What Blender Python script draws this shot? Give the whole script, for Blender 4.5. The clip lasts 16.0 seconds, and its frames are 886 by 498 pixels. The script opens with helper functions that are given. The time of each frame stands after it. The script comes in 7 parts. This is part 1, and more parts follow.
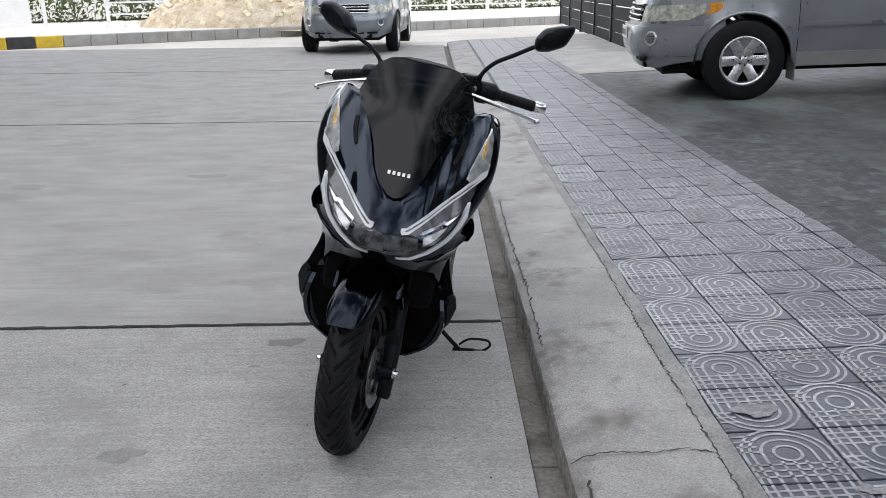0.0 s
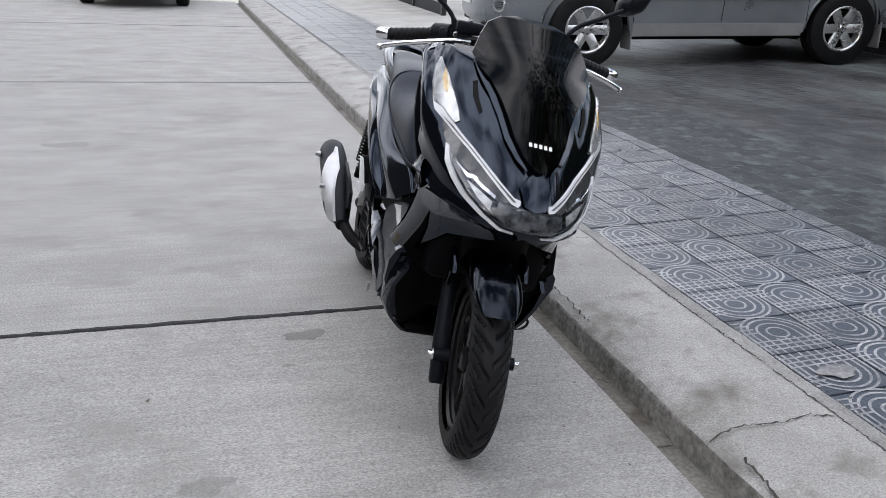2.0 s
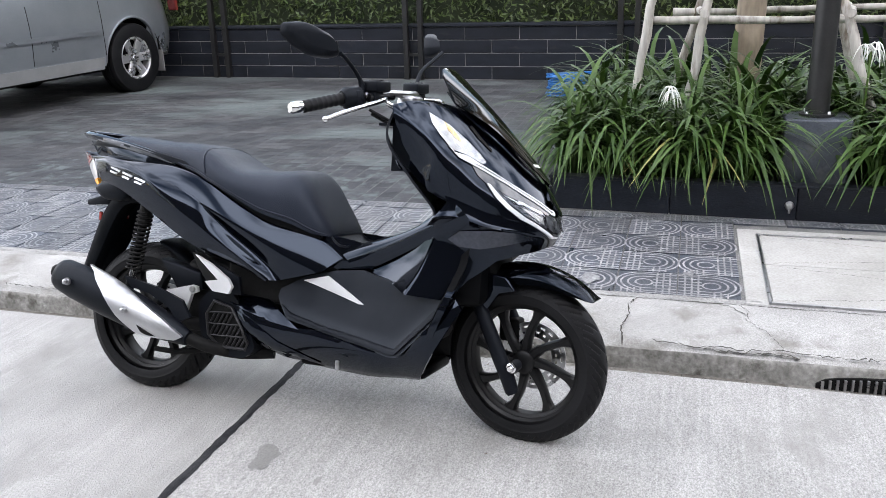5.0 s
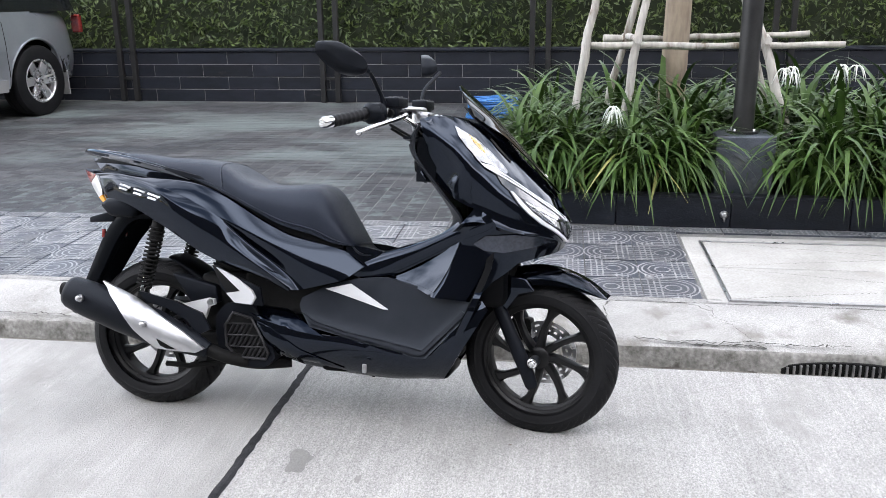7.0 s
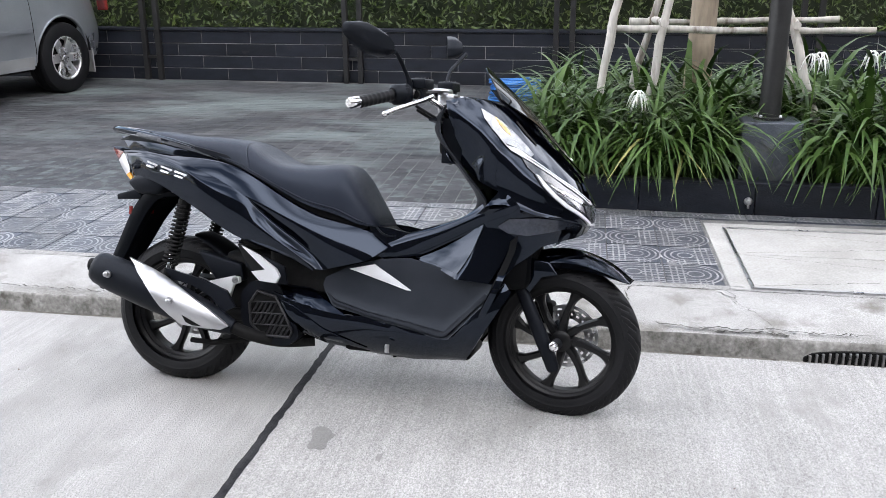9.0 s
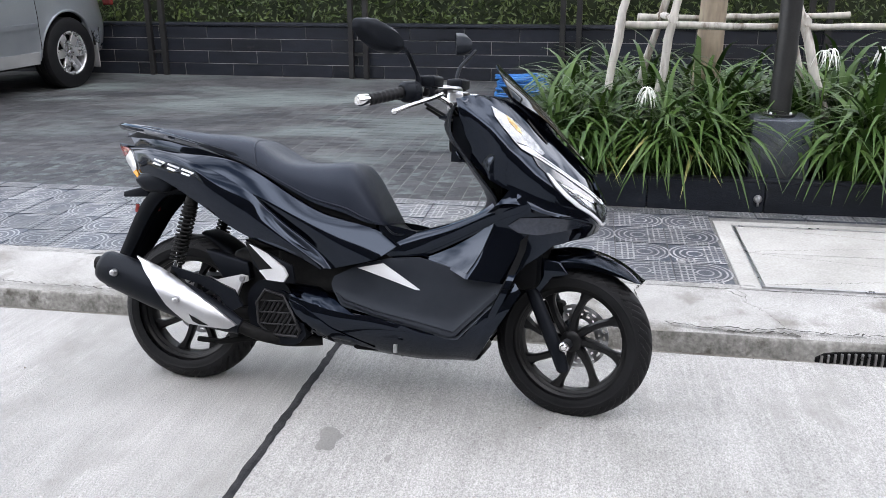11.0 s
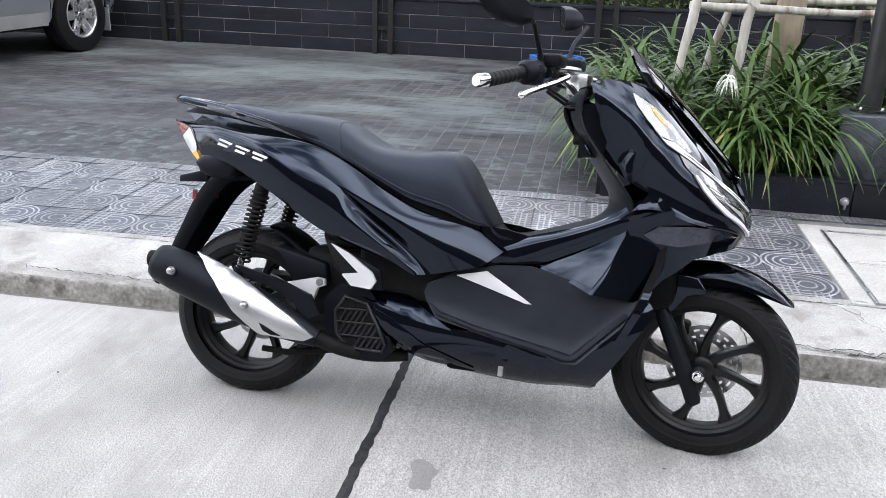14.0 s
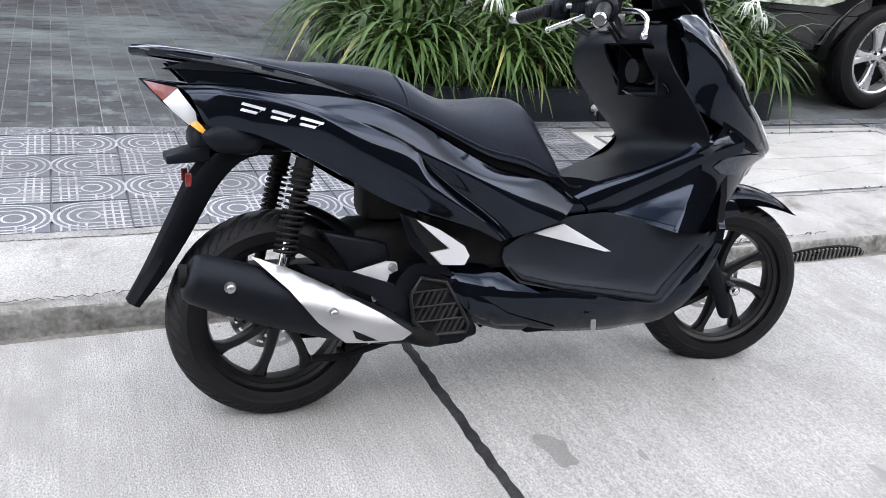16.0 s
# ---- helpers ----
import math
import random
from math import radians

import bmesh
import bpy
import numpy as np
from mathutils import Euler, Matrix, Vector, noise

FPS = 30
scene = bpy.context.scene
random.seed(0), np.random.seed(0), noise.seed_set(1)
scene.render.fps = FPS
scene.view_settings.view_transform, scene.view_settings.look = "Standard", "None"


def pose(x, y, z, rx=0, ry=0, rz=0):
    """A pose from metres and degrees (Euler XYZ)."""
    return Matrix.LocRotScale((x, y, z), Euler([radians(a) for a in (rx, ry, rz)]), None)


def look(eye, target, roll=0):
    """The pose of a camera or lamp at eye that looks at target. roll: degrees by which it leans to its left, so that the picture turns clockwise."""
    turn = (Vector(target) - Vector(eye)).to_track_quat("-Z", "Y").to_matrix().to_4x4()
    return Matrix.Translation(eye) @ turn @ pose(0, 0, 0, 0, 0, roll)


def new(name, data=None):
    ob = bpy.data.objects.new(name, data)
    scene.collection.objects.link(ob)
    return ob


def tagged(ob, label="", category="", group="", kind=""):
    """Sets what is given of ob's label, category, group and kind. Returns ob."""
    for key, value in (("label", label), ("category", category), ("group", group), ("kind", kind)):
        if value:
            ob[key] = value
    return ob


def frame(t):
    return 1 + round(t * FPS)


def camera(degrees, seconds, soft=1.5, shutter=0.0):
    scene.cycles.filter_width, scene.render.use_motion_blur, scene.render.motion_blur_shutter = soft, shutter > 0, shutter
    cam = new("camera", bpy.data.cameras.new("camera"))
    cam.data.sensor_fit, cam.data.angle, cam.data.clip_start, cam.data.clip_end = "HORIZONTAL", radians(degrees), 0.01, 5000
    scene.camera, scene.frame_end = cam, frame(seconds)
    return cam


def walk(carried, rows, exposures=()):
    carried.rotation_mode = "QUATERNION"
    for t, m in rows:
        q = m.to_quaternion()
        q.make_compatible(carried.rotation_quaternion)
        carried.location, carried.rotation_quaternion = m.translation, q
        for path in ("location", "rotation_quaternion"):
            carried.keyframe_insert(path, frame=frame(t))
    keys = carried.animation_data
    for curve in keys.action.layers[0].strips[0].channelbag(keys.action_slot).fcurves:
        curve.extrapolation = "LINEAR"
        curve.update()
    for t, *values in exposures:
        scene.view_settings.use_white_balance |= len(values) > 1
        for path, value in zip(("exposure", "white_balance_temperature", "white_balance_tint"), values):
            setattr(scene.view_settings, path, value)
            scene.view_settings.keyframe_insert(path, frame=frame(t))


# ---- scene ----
from mathutils import geometry

cam = camera(55.8, 16.0, soft=0.8)
PATH = [
    (0, (0.239, 0.016, 1.248), (0.193, 1.921, 0.641), -0.7),
    (0.5, (0.046, -0.046, 1.249), (0.074, 1.855, 0.626), -0.2),
    (1, (-0.202, -0.081, 1.24), (-0.131, 1.799, 0.562), 0.6),
    (1.5, (-0.41, 0.131, 1.207), (-0.21, 1.996, 0.514), 1.4),
    (2, (-0.666, 0.332, 1.208), (-0.147, 2.141, 0.53), 2.9),
    (2.5, (-1.019, 0.467, 1.243), (-0.188, 2.146, 0.545), 1.8),
    (3, (-1.28, 0.749, 1.232), (-0.194, 2.287, 0.558), 0.8),
    (3.5, (-1.624, 0.965, 1.226), (-0.275, 2.279, 0.553), -0.1),
    (4, (-1.899, 1.199, 1.227), (-0.461, 2.415, 0.555), -2.1),
    (4.5, (-2.042, 1.472, 1.247), (-0.433, 2.469, 0.602), -2.5),
    (5, (-2.246, 1.643, 1.275), (-0.437, 2.25, 0.677), -1.5),
    (5.2, (-2.274, 1.681, 1.285), (-0.445, 2.266, 0.723), -2.1),
    (7.3, (-2.51, 2.007, 1.27), (-0.616, 2.335, 0.718), -0.4),
    (7.5, (-2.504, 2.007, 1.278), (-0.615, 2.348, 0.717), -0.1),
    (8, (-2.507, 2.016, 1.272), (-0.62, 2.361, 0.708), 0.0),
    (8.5, (-2.51, 2.013, 1.267), (-0.63, 2.378, 0.692), -0.2),
    (9, (-2.511, 2.01, 1.271), (-0.638, 2.394, 0.686), -0.1),
    (11.5, (-2.485, 2.037, 1.276), (-0.62, 2.436, 0.673), -0.1),
    (12, (-2.486, 2.044, 1.273), (-0.628, 2.458, 0.659), -0.2),
    (12.5, (-2.488, 2.065, 1.268), (-0.633, 2.486, 0.649), 0.1),
    (13, (-2.465, 2.1, 1.258), (-0.615, 2.498, 0.611), 0.3),
    (13.5, (-2.337, 2.203, 1.25), (-0.484, 2.587, 0.605), 0.3),
    (14, (-2.194, 2.434, 1.23), (-0.336, 2.798, 0.586), 2.2),
    (14.5, (-2.16, 2.806, 1.243), (-0.278, 2.948, 0.581), 3.8),
    (15, (-2.048, 3.112, 1.176), (-0.176, 2.988, 0.482), 4.1),
    (15.5, (-1.866, 3.435, 1.163), (-0.073, 2.996, 0.393), 7.5),
    (16, (-1.807, 3.773, 1.182), (-0.116, 3.036, 0.411), 6.1),
]
walk(cam, [(t, look(eye, target, roll)) for t, eye, target, roll in PATH],
     exposures=[(t, e - 0.90, 7400, 13) for t, e in ((0.0, 0.85), (1.5, 0.92), (2.5, 1.32), (3.5, 1.68), (5.0, 1.86), (7.5, 2.02), (8.0, 2.02), (8.5, 1.95), (9.0, 1.92), (11.5, 1.9), (13.0, 1.90), (13.5, 1.85), (14.0, 2.0), (14.5, 2.12), (15.0, 2.25), (15.5, 2.08), (16.0, 1.95))])

# ---- light: open sky over a street in the shade of an added, unseen building; the far end lies in the sun ----
world = bpy.data.worlds.new("sky")
scene.world = world
world.use_nodes = True
wn = world.node_tree.nodes
sky = wn.new("ShaderNodeTexSky")
sky.sky_type, sky.sun_disc = "NISHITA", False
sky.sun_elevation, sky.sun_rotation = radians(17), radians(236)
sky.dust_density = 3.0
wn["Background"].inputs["Strength"].default_value = 0.26
# broken white cloud over the blue, everywhere alike
wl = world.node_tree.links
spot, stretch_up, cloud, cover, blend = (wn.new(k) for k in ("ShaderNodeTexCoord", "ShaderNodeMapping", "ShaderNodeTexNoise", "ShaderNodeMapRange", "ShaderNodeMix"))
stretch_up.inputs["Scale"].default_value = (1.0, 1.0, 2.2)
cloud.inputs["Scale"].default_value, cloud.inputs["Detail"].default_value, cloud.inputs["Roughness"].default_value = 2.4, 3.0, 0.5
cover.inputs["From Min"].default_value, cover.inputs["From Max"].default_value = 0.40, 0.58
cover.inputs["To Max"].default_value = 0.9
blend.data_type = "RGBA"
blend.inputs["B"].default_value = (10.1, 11.1, 13.1, 1)
wl.new(spot.outputs["Generated"], stretch_up.inputs["Vector"])
wl.new(stretch_up.outputs[0], cloud.inputs["Vector"])
wl.new(cloud.outputs["Fac"], cover.inputs["Value"])
wl.new(cover.outputs[0], blend.inputs["Factor"])
wl.new(sky.outputs[0], blend.inputs["A"])
wl.new(blend.outputs["Result"], wn["Background"].inputs[0])
sun = new("sun", bpy.data.lights.new("sun", "SUN"))
sun.data.energy, sun.data.angle, sun.data.color = 5.0, radians(0.6), (1.0, 0.95, 0.88)
sun.matrix_world = look((-8.3, -5.6, 3.06), (0, 0, 0))

# ---- materials ----
def surf(name, a, b, scale=6.0, rough=0.6, metal=0.0, bump=0.15, bscale=90.0, fine=0.25, rand=0.0, coat=0.0,
         rvar=0.12, spec=0.5, tint=(1, 1, 1), stretch=(1, 1, 1), stain=None, stain_scale=1.2, stain_at=0.62, island=False, broom=0.0):
    """A surface that varies at two scales between the colours a and b, with fine grain, relief and stains."""
    m = bpy.data.materials.new(name)
    m.use_nodes = True
    nt = m.node_tree
    nd, ln = nt.nodes, nt.links
    bsdf = nd["Principled BSDF"]
    tc = nd.new("ShaderNodeTexCoord")
    info = nd.new("ShaderNodeNewGeometry" if island else "ShaderNodeObjectInfo")
    luck = info.outputs["Random Per Island" if island else "Random"]
    off = nd.new("ShaderNodeVectorMath")
    off.operation = "MULTIPLY_ADD"
    mp = nd.new("ShaderNodeMapping")
    mp.inputs["Scale"].default_value = stretch
    off.inputs[1].default_value = (1, 1, 1)
    sh = nd.new("ShaderNodeMath")
    sh.operation = "MULTIPLY"
    sh.inputs[1].default_value = 0.0 if island else 53.0
    ln.new(luck, sh.inputs[0])
    ln.new(tc.outputs["Object"], mp.inputs["Vector"])
    ln.new(mp.outputs["Vector"], off.inputs[0])
    ln.new(sh.outputs[0], off.inputs[2])
    big = nd.new("ShaderNodeTexNoise")
    big.inputs["Scale"].default_value, big.inputs["Detail"].default_value = scale, 5.0
    big.inputs["Roughness"].default_value = 0.6
    grain = nd.new("ShaderNodeTexNoise")
    grain.inputs["Scale"].default_value, grain.inputs["Detail"].default_value = bscale, 3.0
    for n in (big, grain):
        ln.new(off.outputs[0], n.inputs["Vector"])
    ramp = nd.new("ShaderNodeValToRGB")
    ramp.color_ramp.elements[0].position, ramp.color_ramp.elements[1].position = 0.32, 0.68
    ramp.color_ramp.elements[0].color, ramp.color_ramp.elements[1].color = (*a, 1), (*b, 1)
    ln.new(big.outputs["Fac"], ramp.inputs["Fac"])
    mul = nd.new("ShaderNodeMapRange")
    mul.inputs["From Min"].default_value, mul.inputs["From Max"].default_value = 0.25, 0.75
    mul.inputs["To Min"].default_value, mul.inputs["To Max"].default_value = 1 - fine, 1 + fine
    ln.new(grain.outputs["Fac"], mul.inputs["Value"])
    vary = nd.new("ShaderNodeMapRange")
    vary.inputs["To Min"].default_value, vary.inputs["To Max"].default_value = 1 - rand, 1 + rand
    ln.new(luck, vary.inputs["Value"])
    both = nd.new("ShaderNodeMath")
    both.operation = "MULTIPLY"
    ln.new(mul.outputs[0], both.inputs[0])
    ln.new(vary.outputs[0], both.inputs[1])
    mix = nd.new("ShaderNodeVectorMath")
    mix.operation = "SCALE"
    ln.new(ramp.outputs["Color"], mix.inputs[0])
    ln.new(both.outputs[0], mix.inputs["Scale"])
    out = mix.outputs[0]
    if broom:
        lines, wide, tone, swept = (nd.new(k) for k in ("ShaderNodeTexNoise", "ShaderNodeMapping", "ShaderNodeMapRange", "ShaderNodeVectorMath"))
        wide.inputs["Scale"].default_value = (1.6, 75.0, 1.0)
        lines.inputs["Scale"].default_value, lines.inputs["Detail"].default_value = 1.0, 4.0
        tone.inputs["From Min"].default_value, tone.inputs["From Max"].default_value = 0.3, 0.7
        tone.inputs["To Min"].default_value, tone.inputs["To Max"].default_value = 1 - broom, 1 + broom
        swept.operation = "SCALE"
        ln.new(tc.outputs["Object"], wide.inputs["Vector"])
        ln.new(wide.outputs[0], lines.inputs["Vector"])
        ln.new(lines.outputs["Fac"], tone.inputs["Value"])
        ln.new(out, swept.inputs[0])
        ln.new(tone.outputs[0], swept.inputs["Scale"])
        out = swept.outputs[0]
    if stain:
        st = nd.new("ShaderNodeTexNoise")
        st.inputs["Scale"].default_value, st.inputs["Detail"].default_value = stain_scale, 7.0
        st.inputs["Roughness"].default_value = 0.65
        ln.new(off.outputs[0], st.inputs["Vector"])
        sr = nd.new("ShaderNodeMapRange")
        sr.inputs["From Min"].default_value, sr.inputs["From Max"].default_value = stain_at - 0.06, stain_at + 0.1
        ln.new(st.outputs["Fac"], sr.inputs["Value"])
        sm = nd.new("ShaderNodeMix")
        sm.data_type = "RGBA"
        ln.new(sr.outputs[0], sm.inputs["Factor"])
        ln.new(out, sm.inputs["A"])
        sm.inputs["B"].default_value = (*stain, 1)
        out = sm.outputs["Result"]
    ln.new(out, bsdf.inputs["Base Color"])
    rr = nd.new("ShaderNodeMapRange")
    rr.inputs["To Min"].default_value, rr.inputs["To Max"].default_value = max(0.02, rough - rvar), min(1, rough + rvar)
    ln.new(big.outputs["Fac"], rr.inputs["Value"])
    ln.new(rr.outputs[0], bsdf.inputs["Roughness"])
    bsdf.inputs["Metallic"].default_value = metal
    bsdf.inputs["Specular IOR Level"].default_value = spec
    bsdf.inputs["Specular Tint"].default_value = (*tint, 1)
    bsdf.inputs["Coat Weight"].default_value = coat
    bsdf.inputs["Coat Roughness"].default_value = 0.04
    if bump:
        bp = nd.new("ShaderNodeBump")
        bp.inputs["Strength"].default_value, bp.inputs["Distance"].default_value = bump, 0.004
        ln.new(grain.outputs["Fac"], bp.inputs["Height"])
        ln.new(bp.outputs[0], bsdf.inputs["Normal"])
    return m


CONCRETE = surf("road_concrete", (0.268, 0.262, 0.250), (0.350, 0.342, 0.329), 4.5, 0.85, bump=0.9, bscale=230, fine=0.42, stretch=(0.65, 1, 1),
                stain=(0.235, 0.228, 0.215), stain_scale=2.6, stain_at=0.60, broom=0.085)
KERB = surf("kerb_concrete", (0.272, 0.2652, 0.2516), (0.3808, 0.374, 0.3604), 3.5, 0.9, bump=0.7, bscale=190, fine=0.36,
            stain=(0.165, 0.155, 0.138), stain_scale=4.2, stain_at=0.59)
# worn, patchy kerb side; its shade is put into the darker base colour
KERB_FACE = surf("worn_shaded_kerb_face", (0.150, 0.145, 0.132), (0.300, 0.292, 0.272), 16, 0.95, bump=0.9, bscale=60, fine=0.35,
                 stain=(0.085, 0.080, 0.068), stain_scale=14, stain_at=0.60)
GUTTER = surf("gutter_concrete", (0.114, 0.1045, 0.09029), (0.1901, 0.1782, 0.1592), 5, 0.9, bump=0.5, bscale=80, fine=0.3,
              stain=(0.04752, 0.03802, 0.02851), stain_scale=4, stain_at=0.58)
TAR = surf("joint_tar", (0.012, 0.012, 0.014), (0.040, 0.040, 0.042), 20, 0.8, bump=0.5, bscale=150, spec=0.15)
TILE = surf("grey_paving_tile", (0.0290, 0.0350, 0.0465), (0.0640, 0.0735, 0.092), 7, 0.32, bump=0.25, bscale=140, fine=0.25, rand=0.25,
            stain=(0.176, 0.176, 0.176), stain_scale=3, stain_at=0.66)
RIB = surf("worn_tile_rib", (0.21, 0.213, 0.22), (0.42, 0.42, 0.42), 25, 0.45, bump=0.2, fine=0.3, rand=0.2,
           stain=(0.10, 0.10, 0.1075), stain_scale=6, stain_at=0.61)
BRICK = surf("driveway_brick", (0.024, 0.026, 0.030), (0.061, 0.062, 0.065), 3, 0.5, bump=0.2, bscale=120, fine=0.3, rand=0.3, spec=0.15, stain=(0.11, 0.13, 0.128), stain_scale=9, stain_at=0.57)
MORTAR = surf("pale_mortar", (0.20, 0.197, 0.19), (0.32, 0.315, 0.305), 6, 0.95, bump=0.5, bscale=140, fine=0.3)
SOIL = surf("dark_soil", (0.014, 0.0112, 0.0084), (0.035, 0.028, 0.021), 12, 0.95, bump=0.8, bscale=60)
SLATE = surf("dark_wall_slate", (0.0044, 0.0060, 0.0105), (0.0110, 0.0142, 0.0220), 5, 0.62, bump=0.3, bscale=70, fine=0.2, rand=0.25, spec=0.3,
             stretch=(1, 1, 3), stain=(0.03012, 0.03012, 0.0318), stain_scale=3.5, stain_at=0.68)
BLACK_STEEL = surf("black_painted_steel", (0.0084, 0.0084, 0.0091), (0.0175, 0.0175, 0.0182), 9, 0.42, bump=0.1)
PALE_CONCRETE = surf("pale_concrete", (0.2992, 0.2924, 0.272), (0.408, 0.4012, 0.3808), 3, 0.9, bump=0.4, bscale=100, fine=0.15,
                     stain=(0.2856, 0.272, 0.2448), stain_scale=2.5, stain_at=0.64)
WHITE_PAINT = surf("white_paint", (0.76, 0.76, 0.74), (0.84, 0.84, 0.82), 3, 0.6, bump=0.1)
YELLOW_PAINT = surf("yellow_kerb_paint", (0.55, 0.36, 0.03), (0.75, 0.52, 0.06), 8, 0.7, bump=0.2)
BLACK_PAINT = surf("black_kerb_paint", (0.02, 0.02, 0.02), (0.06, 0.06, 0.06), 8, 0.7, bump=0.2)
GROUND = surf("bare_ground", (0.50, 0.47, 0.42), (0.64, 0.61, 0.55), 0.6, 0.95, bump=0.3, bscale=20)
RUBBLE = surf("sandy_rubble", (0.50, 0.40, 0.26), (0.78, 0.70, 0.56), 4, 0.95, bump=0.6, bscale=30, rand=0.3)
LEAF = surf("lily_leaf", (0.014, 0.044, 0.008), (0.062, 0.118, 0.022), 3, 0.48, bump=0.05, bscale=30, fine=0.15, spec=0.3)
LEAF_DRY = surf("yellowed_leaf", (0.19, 0.19, 0.055), (0.30, 0.29, 0.10), 4, 0.5, bump=0.05)
PETAL = surf("white_petal", (0.75, 0.76, 0.72), (0.86, 0.86, 0.82), 4, 0.5, bump=0.0)
HEDGE = surf("hedge_leaf", (0.022, 0.048, 0.008), (0.075, 0.115, 0.020), 4, 0.42, bump=0.0, fine=0.3)
# near-black green: the shade between the hedge leaves as a colour
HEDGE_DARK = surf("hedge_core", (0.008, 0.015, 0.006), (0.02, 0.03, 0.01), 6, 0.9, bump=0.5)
TIMBER = surf("peeled_timber", (0.36, 0.335, 0.30), (0.56, 0.54, 0.51), 9, 0.8, bump=0.4, bscale=40, stretch=(1, 1, 0.2),
              stain=(0.12, 0.09, 0.065), stain_scale=9, stain_at=0.56)
BARK = surf("smooth_bark", (0.216, 0.1656, 0.1224), (0.3312, 0.2736, 0.2088), 6, 0.9, bump=0.6, bscale=30, stretch=(1, 1, 0.3))
# lighter copy of the pale concrete: sunlight is put into its colour
FAR_PALE = surf("sun_lightened_concrete", (0.76, 0.755, 0.73), (0.86, 0.855, 0.83), 3, 0.9, bump=0.3, bscale=40, fine=0.1)
HOSE = surf("blue_hose_plastic", (0.0075, 0.0975, 0.315), (0.015, 0.165, 0.45), 6, 0.35, bump=0.02)


# ---- mesh tools ----
def part(name, bm, material, parent=None, label=""):
    """Link a bmesh as one mesh object, under parent when there is one."""
    me = bpy.data.meshes.new(name)
    bm.to_mesh(me)
    bm.free()
    for m in material if isinstance(material, (list, tuple)) else [material]:
        me.materials.append(m)
    ob = new(name, me)
    if parent:
        ob.parent = parent
    if label:
        ob["label"] = label
    return ob


def empty(name, m=None):
    ob = new(name)
    ob.empty_display_size = 0.1
    if m is not None:
        ob.matrix_world = m
    return ob


def smooth(ob, angle=40):
    for p in ob.data.polygons:
        p.use_smooth = True
    ob.data.set_sharp_from_angle(angle=radians(angle))
    return ob


def box(bm, x0, y0, z0, x1, y1, z1, bevel=0.0, m=None, mat=0):
    r = bmesh.ops.create_cube(bm, size=1)
    vs = r["verts"]
    for v in vs:
        v.co = Vector((x0 + (v.co.x + 0.5) * (x1 - x0), y0 + (v.co.y + 0.5) * (y1 - y0), z0 + (v.co.z + 0.5) * (z1 - z0)))
    if mat:
        for f in {f for v in vs for f in v.link_faces}:
            f.material_index = mat
    if bevel:
        es = list({e for v in vs for e in v.link_edges})
        r2 = bmesh.ops.bevel(bm, geom=es, offset=bevel, segments=2, affect="EDGES", profile=0.5)
        vs = list({v for f in r2["faces"] for v in f.verts} | {v for v in vs if v.is_valid})
    if m is not None:
        bmesh.ops.transform(bm, matrix=m, verts=vs)
    return vs


def tube(bm, pts, r, n=10, caps=True, mat=0):
    """A round tube through pts; r is one radius or one for each point."""
    pts = [Vector(p) for p in pts]
    rs = r if isinstance(r, (list, tuple)) else [r] * len(pts)
    rings = []
    side = None
    for i, p in enumerate(pts):
        d = (pts[min(i + 1, len(pts) - 1)] - pts[max(i - 1, 0)]).normalized()
        if side is None:
            side = d.orthogonal().normalized()
        side = (side - d * side.dot(d)).normalized()
        up = d.cross(side)
        rings.append([bm.verts.new(p + (side * math.cos(a) + up * math.sin(a)) * rs[i]) for a in [2 * math.pi * k / n for k in range(n)]])
    for a, b in zip(rings, rings[1:]):
        for k in range(n):
            f = bm.faces.new((a[k], a[(k + 1) % n], b[(k + 1) % n], b[k]))
            f.material_index, f.smooth = mat, True
    if caps:
        bm.faces.new(rings[0][::-1]).material_index = mat
        bm.faces.new(rings[-1]).material_index = mat
    return [v for r_ in rings for v in r_]


def bend(pts, steps=6):
    """A smooth curve through a few points."""
    pts = [Vector(p) for p in pts]
    out = []
    for i in range(len(pts) - 1):
        p0, p1, p2, p3 = pts[max(i - 1, 0)], pts[i], pts[i + 1], pts[min(i + 2, len(pts) - 1)]
        for k in range(steps):
            t = k / steps
            out.append(0.5 * (2 * p1 + (p2 - p0) * t + (2 * p0 - 5 * p1 + 4 * p2 - p3) * t * t + (3 * p1 - p0 - 3 * p2 + p3) * t ** 3))
    return out + [pts[-1]]


def lathe(bm, profile, n=32, axis="x", centre=(0, 0, 0), mat=0, closed=False):
    """Turn a profile of (radius, offset along the axis) round an axis."""
    c = Vector(centre)
    rings = []
    for r, o in profile:
        ring = []
        for k in range(n):
            a = 2 * math.pi * k / n
            u, w = r * math.cos(a), r * math.sin(a)
            ring.append(bm.verts.new(c + Vector({"x": (o, u, w), "y": (w, o, u), "z": (u, w, o)}[axis])))
        rings.append(ring)
    pairs = list(zip(rings, rings[1:])) + ([(rings[-1], rings[0])] if closed else [])
    for a, b in pairs:
        for k in range(n):
            f = bm.faces.new((a[k], a[(k + 1) % n], b[(k + 1) % n], b[k]))
            f.material_index, f.smooth = mat, True
    return rings


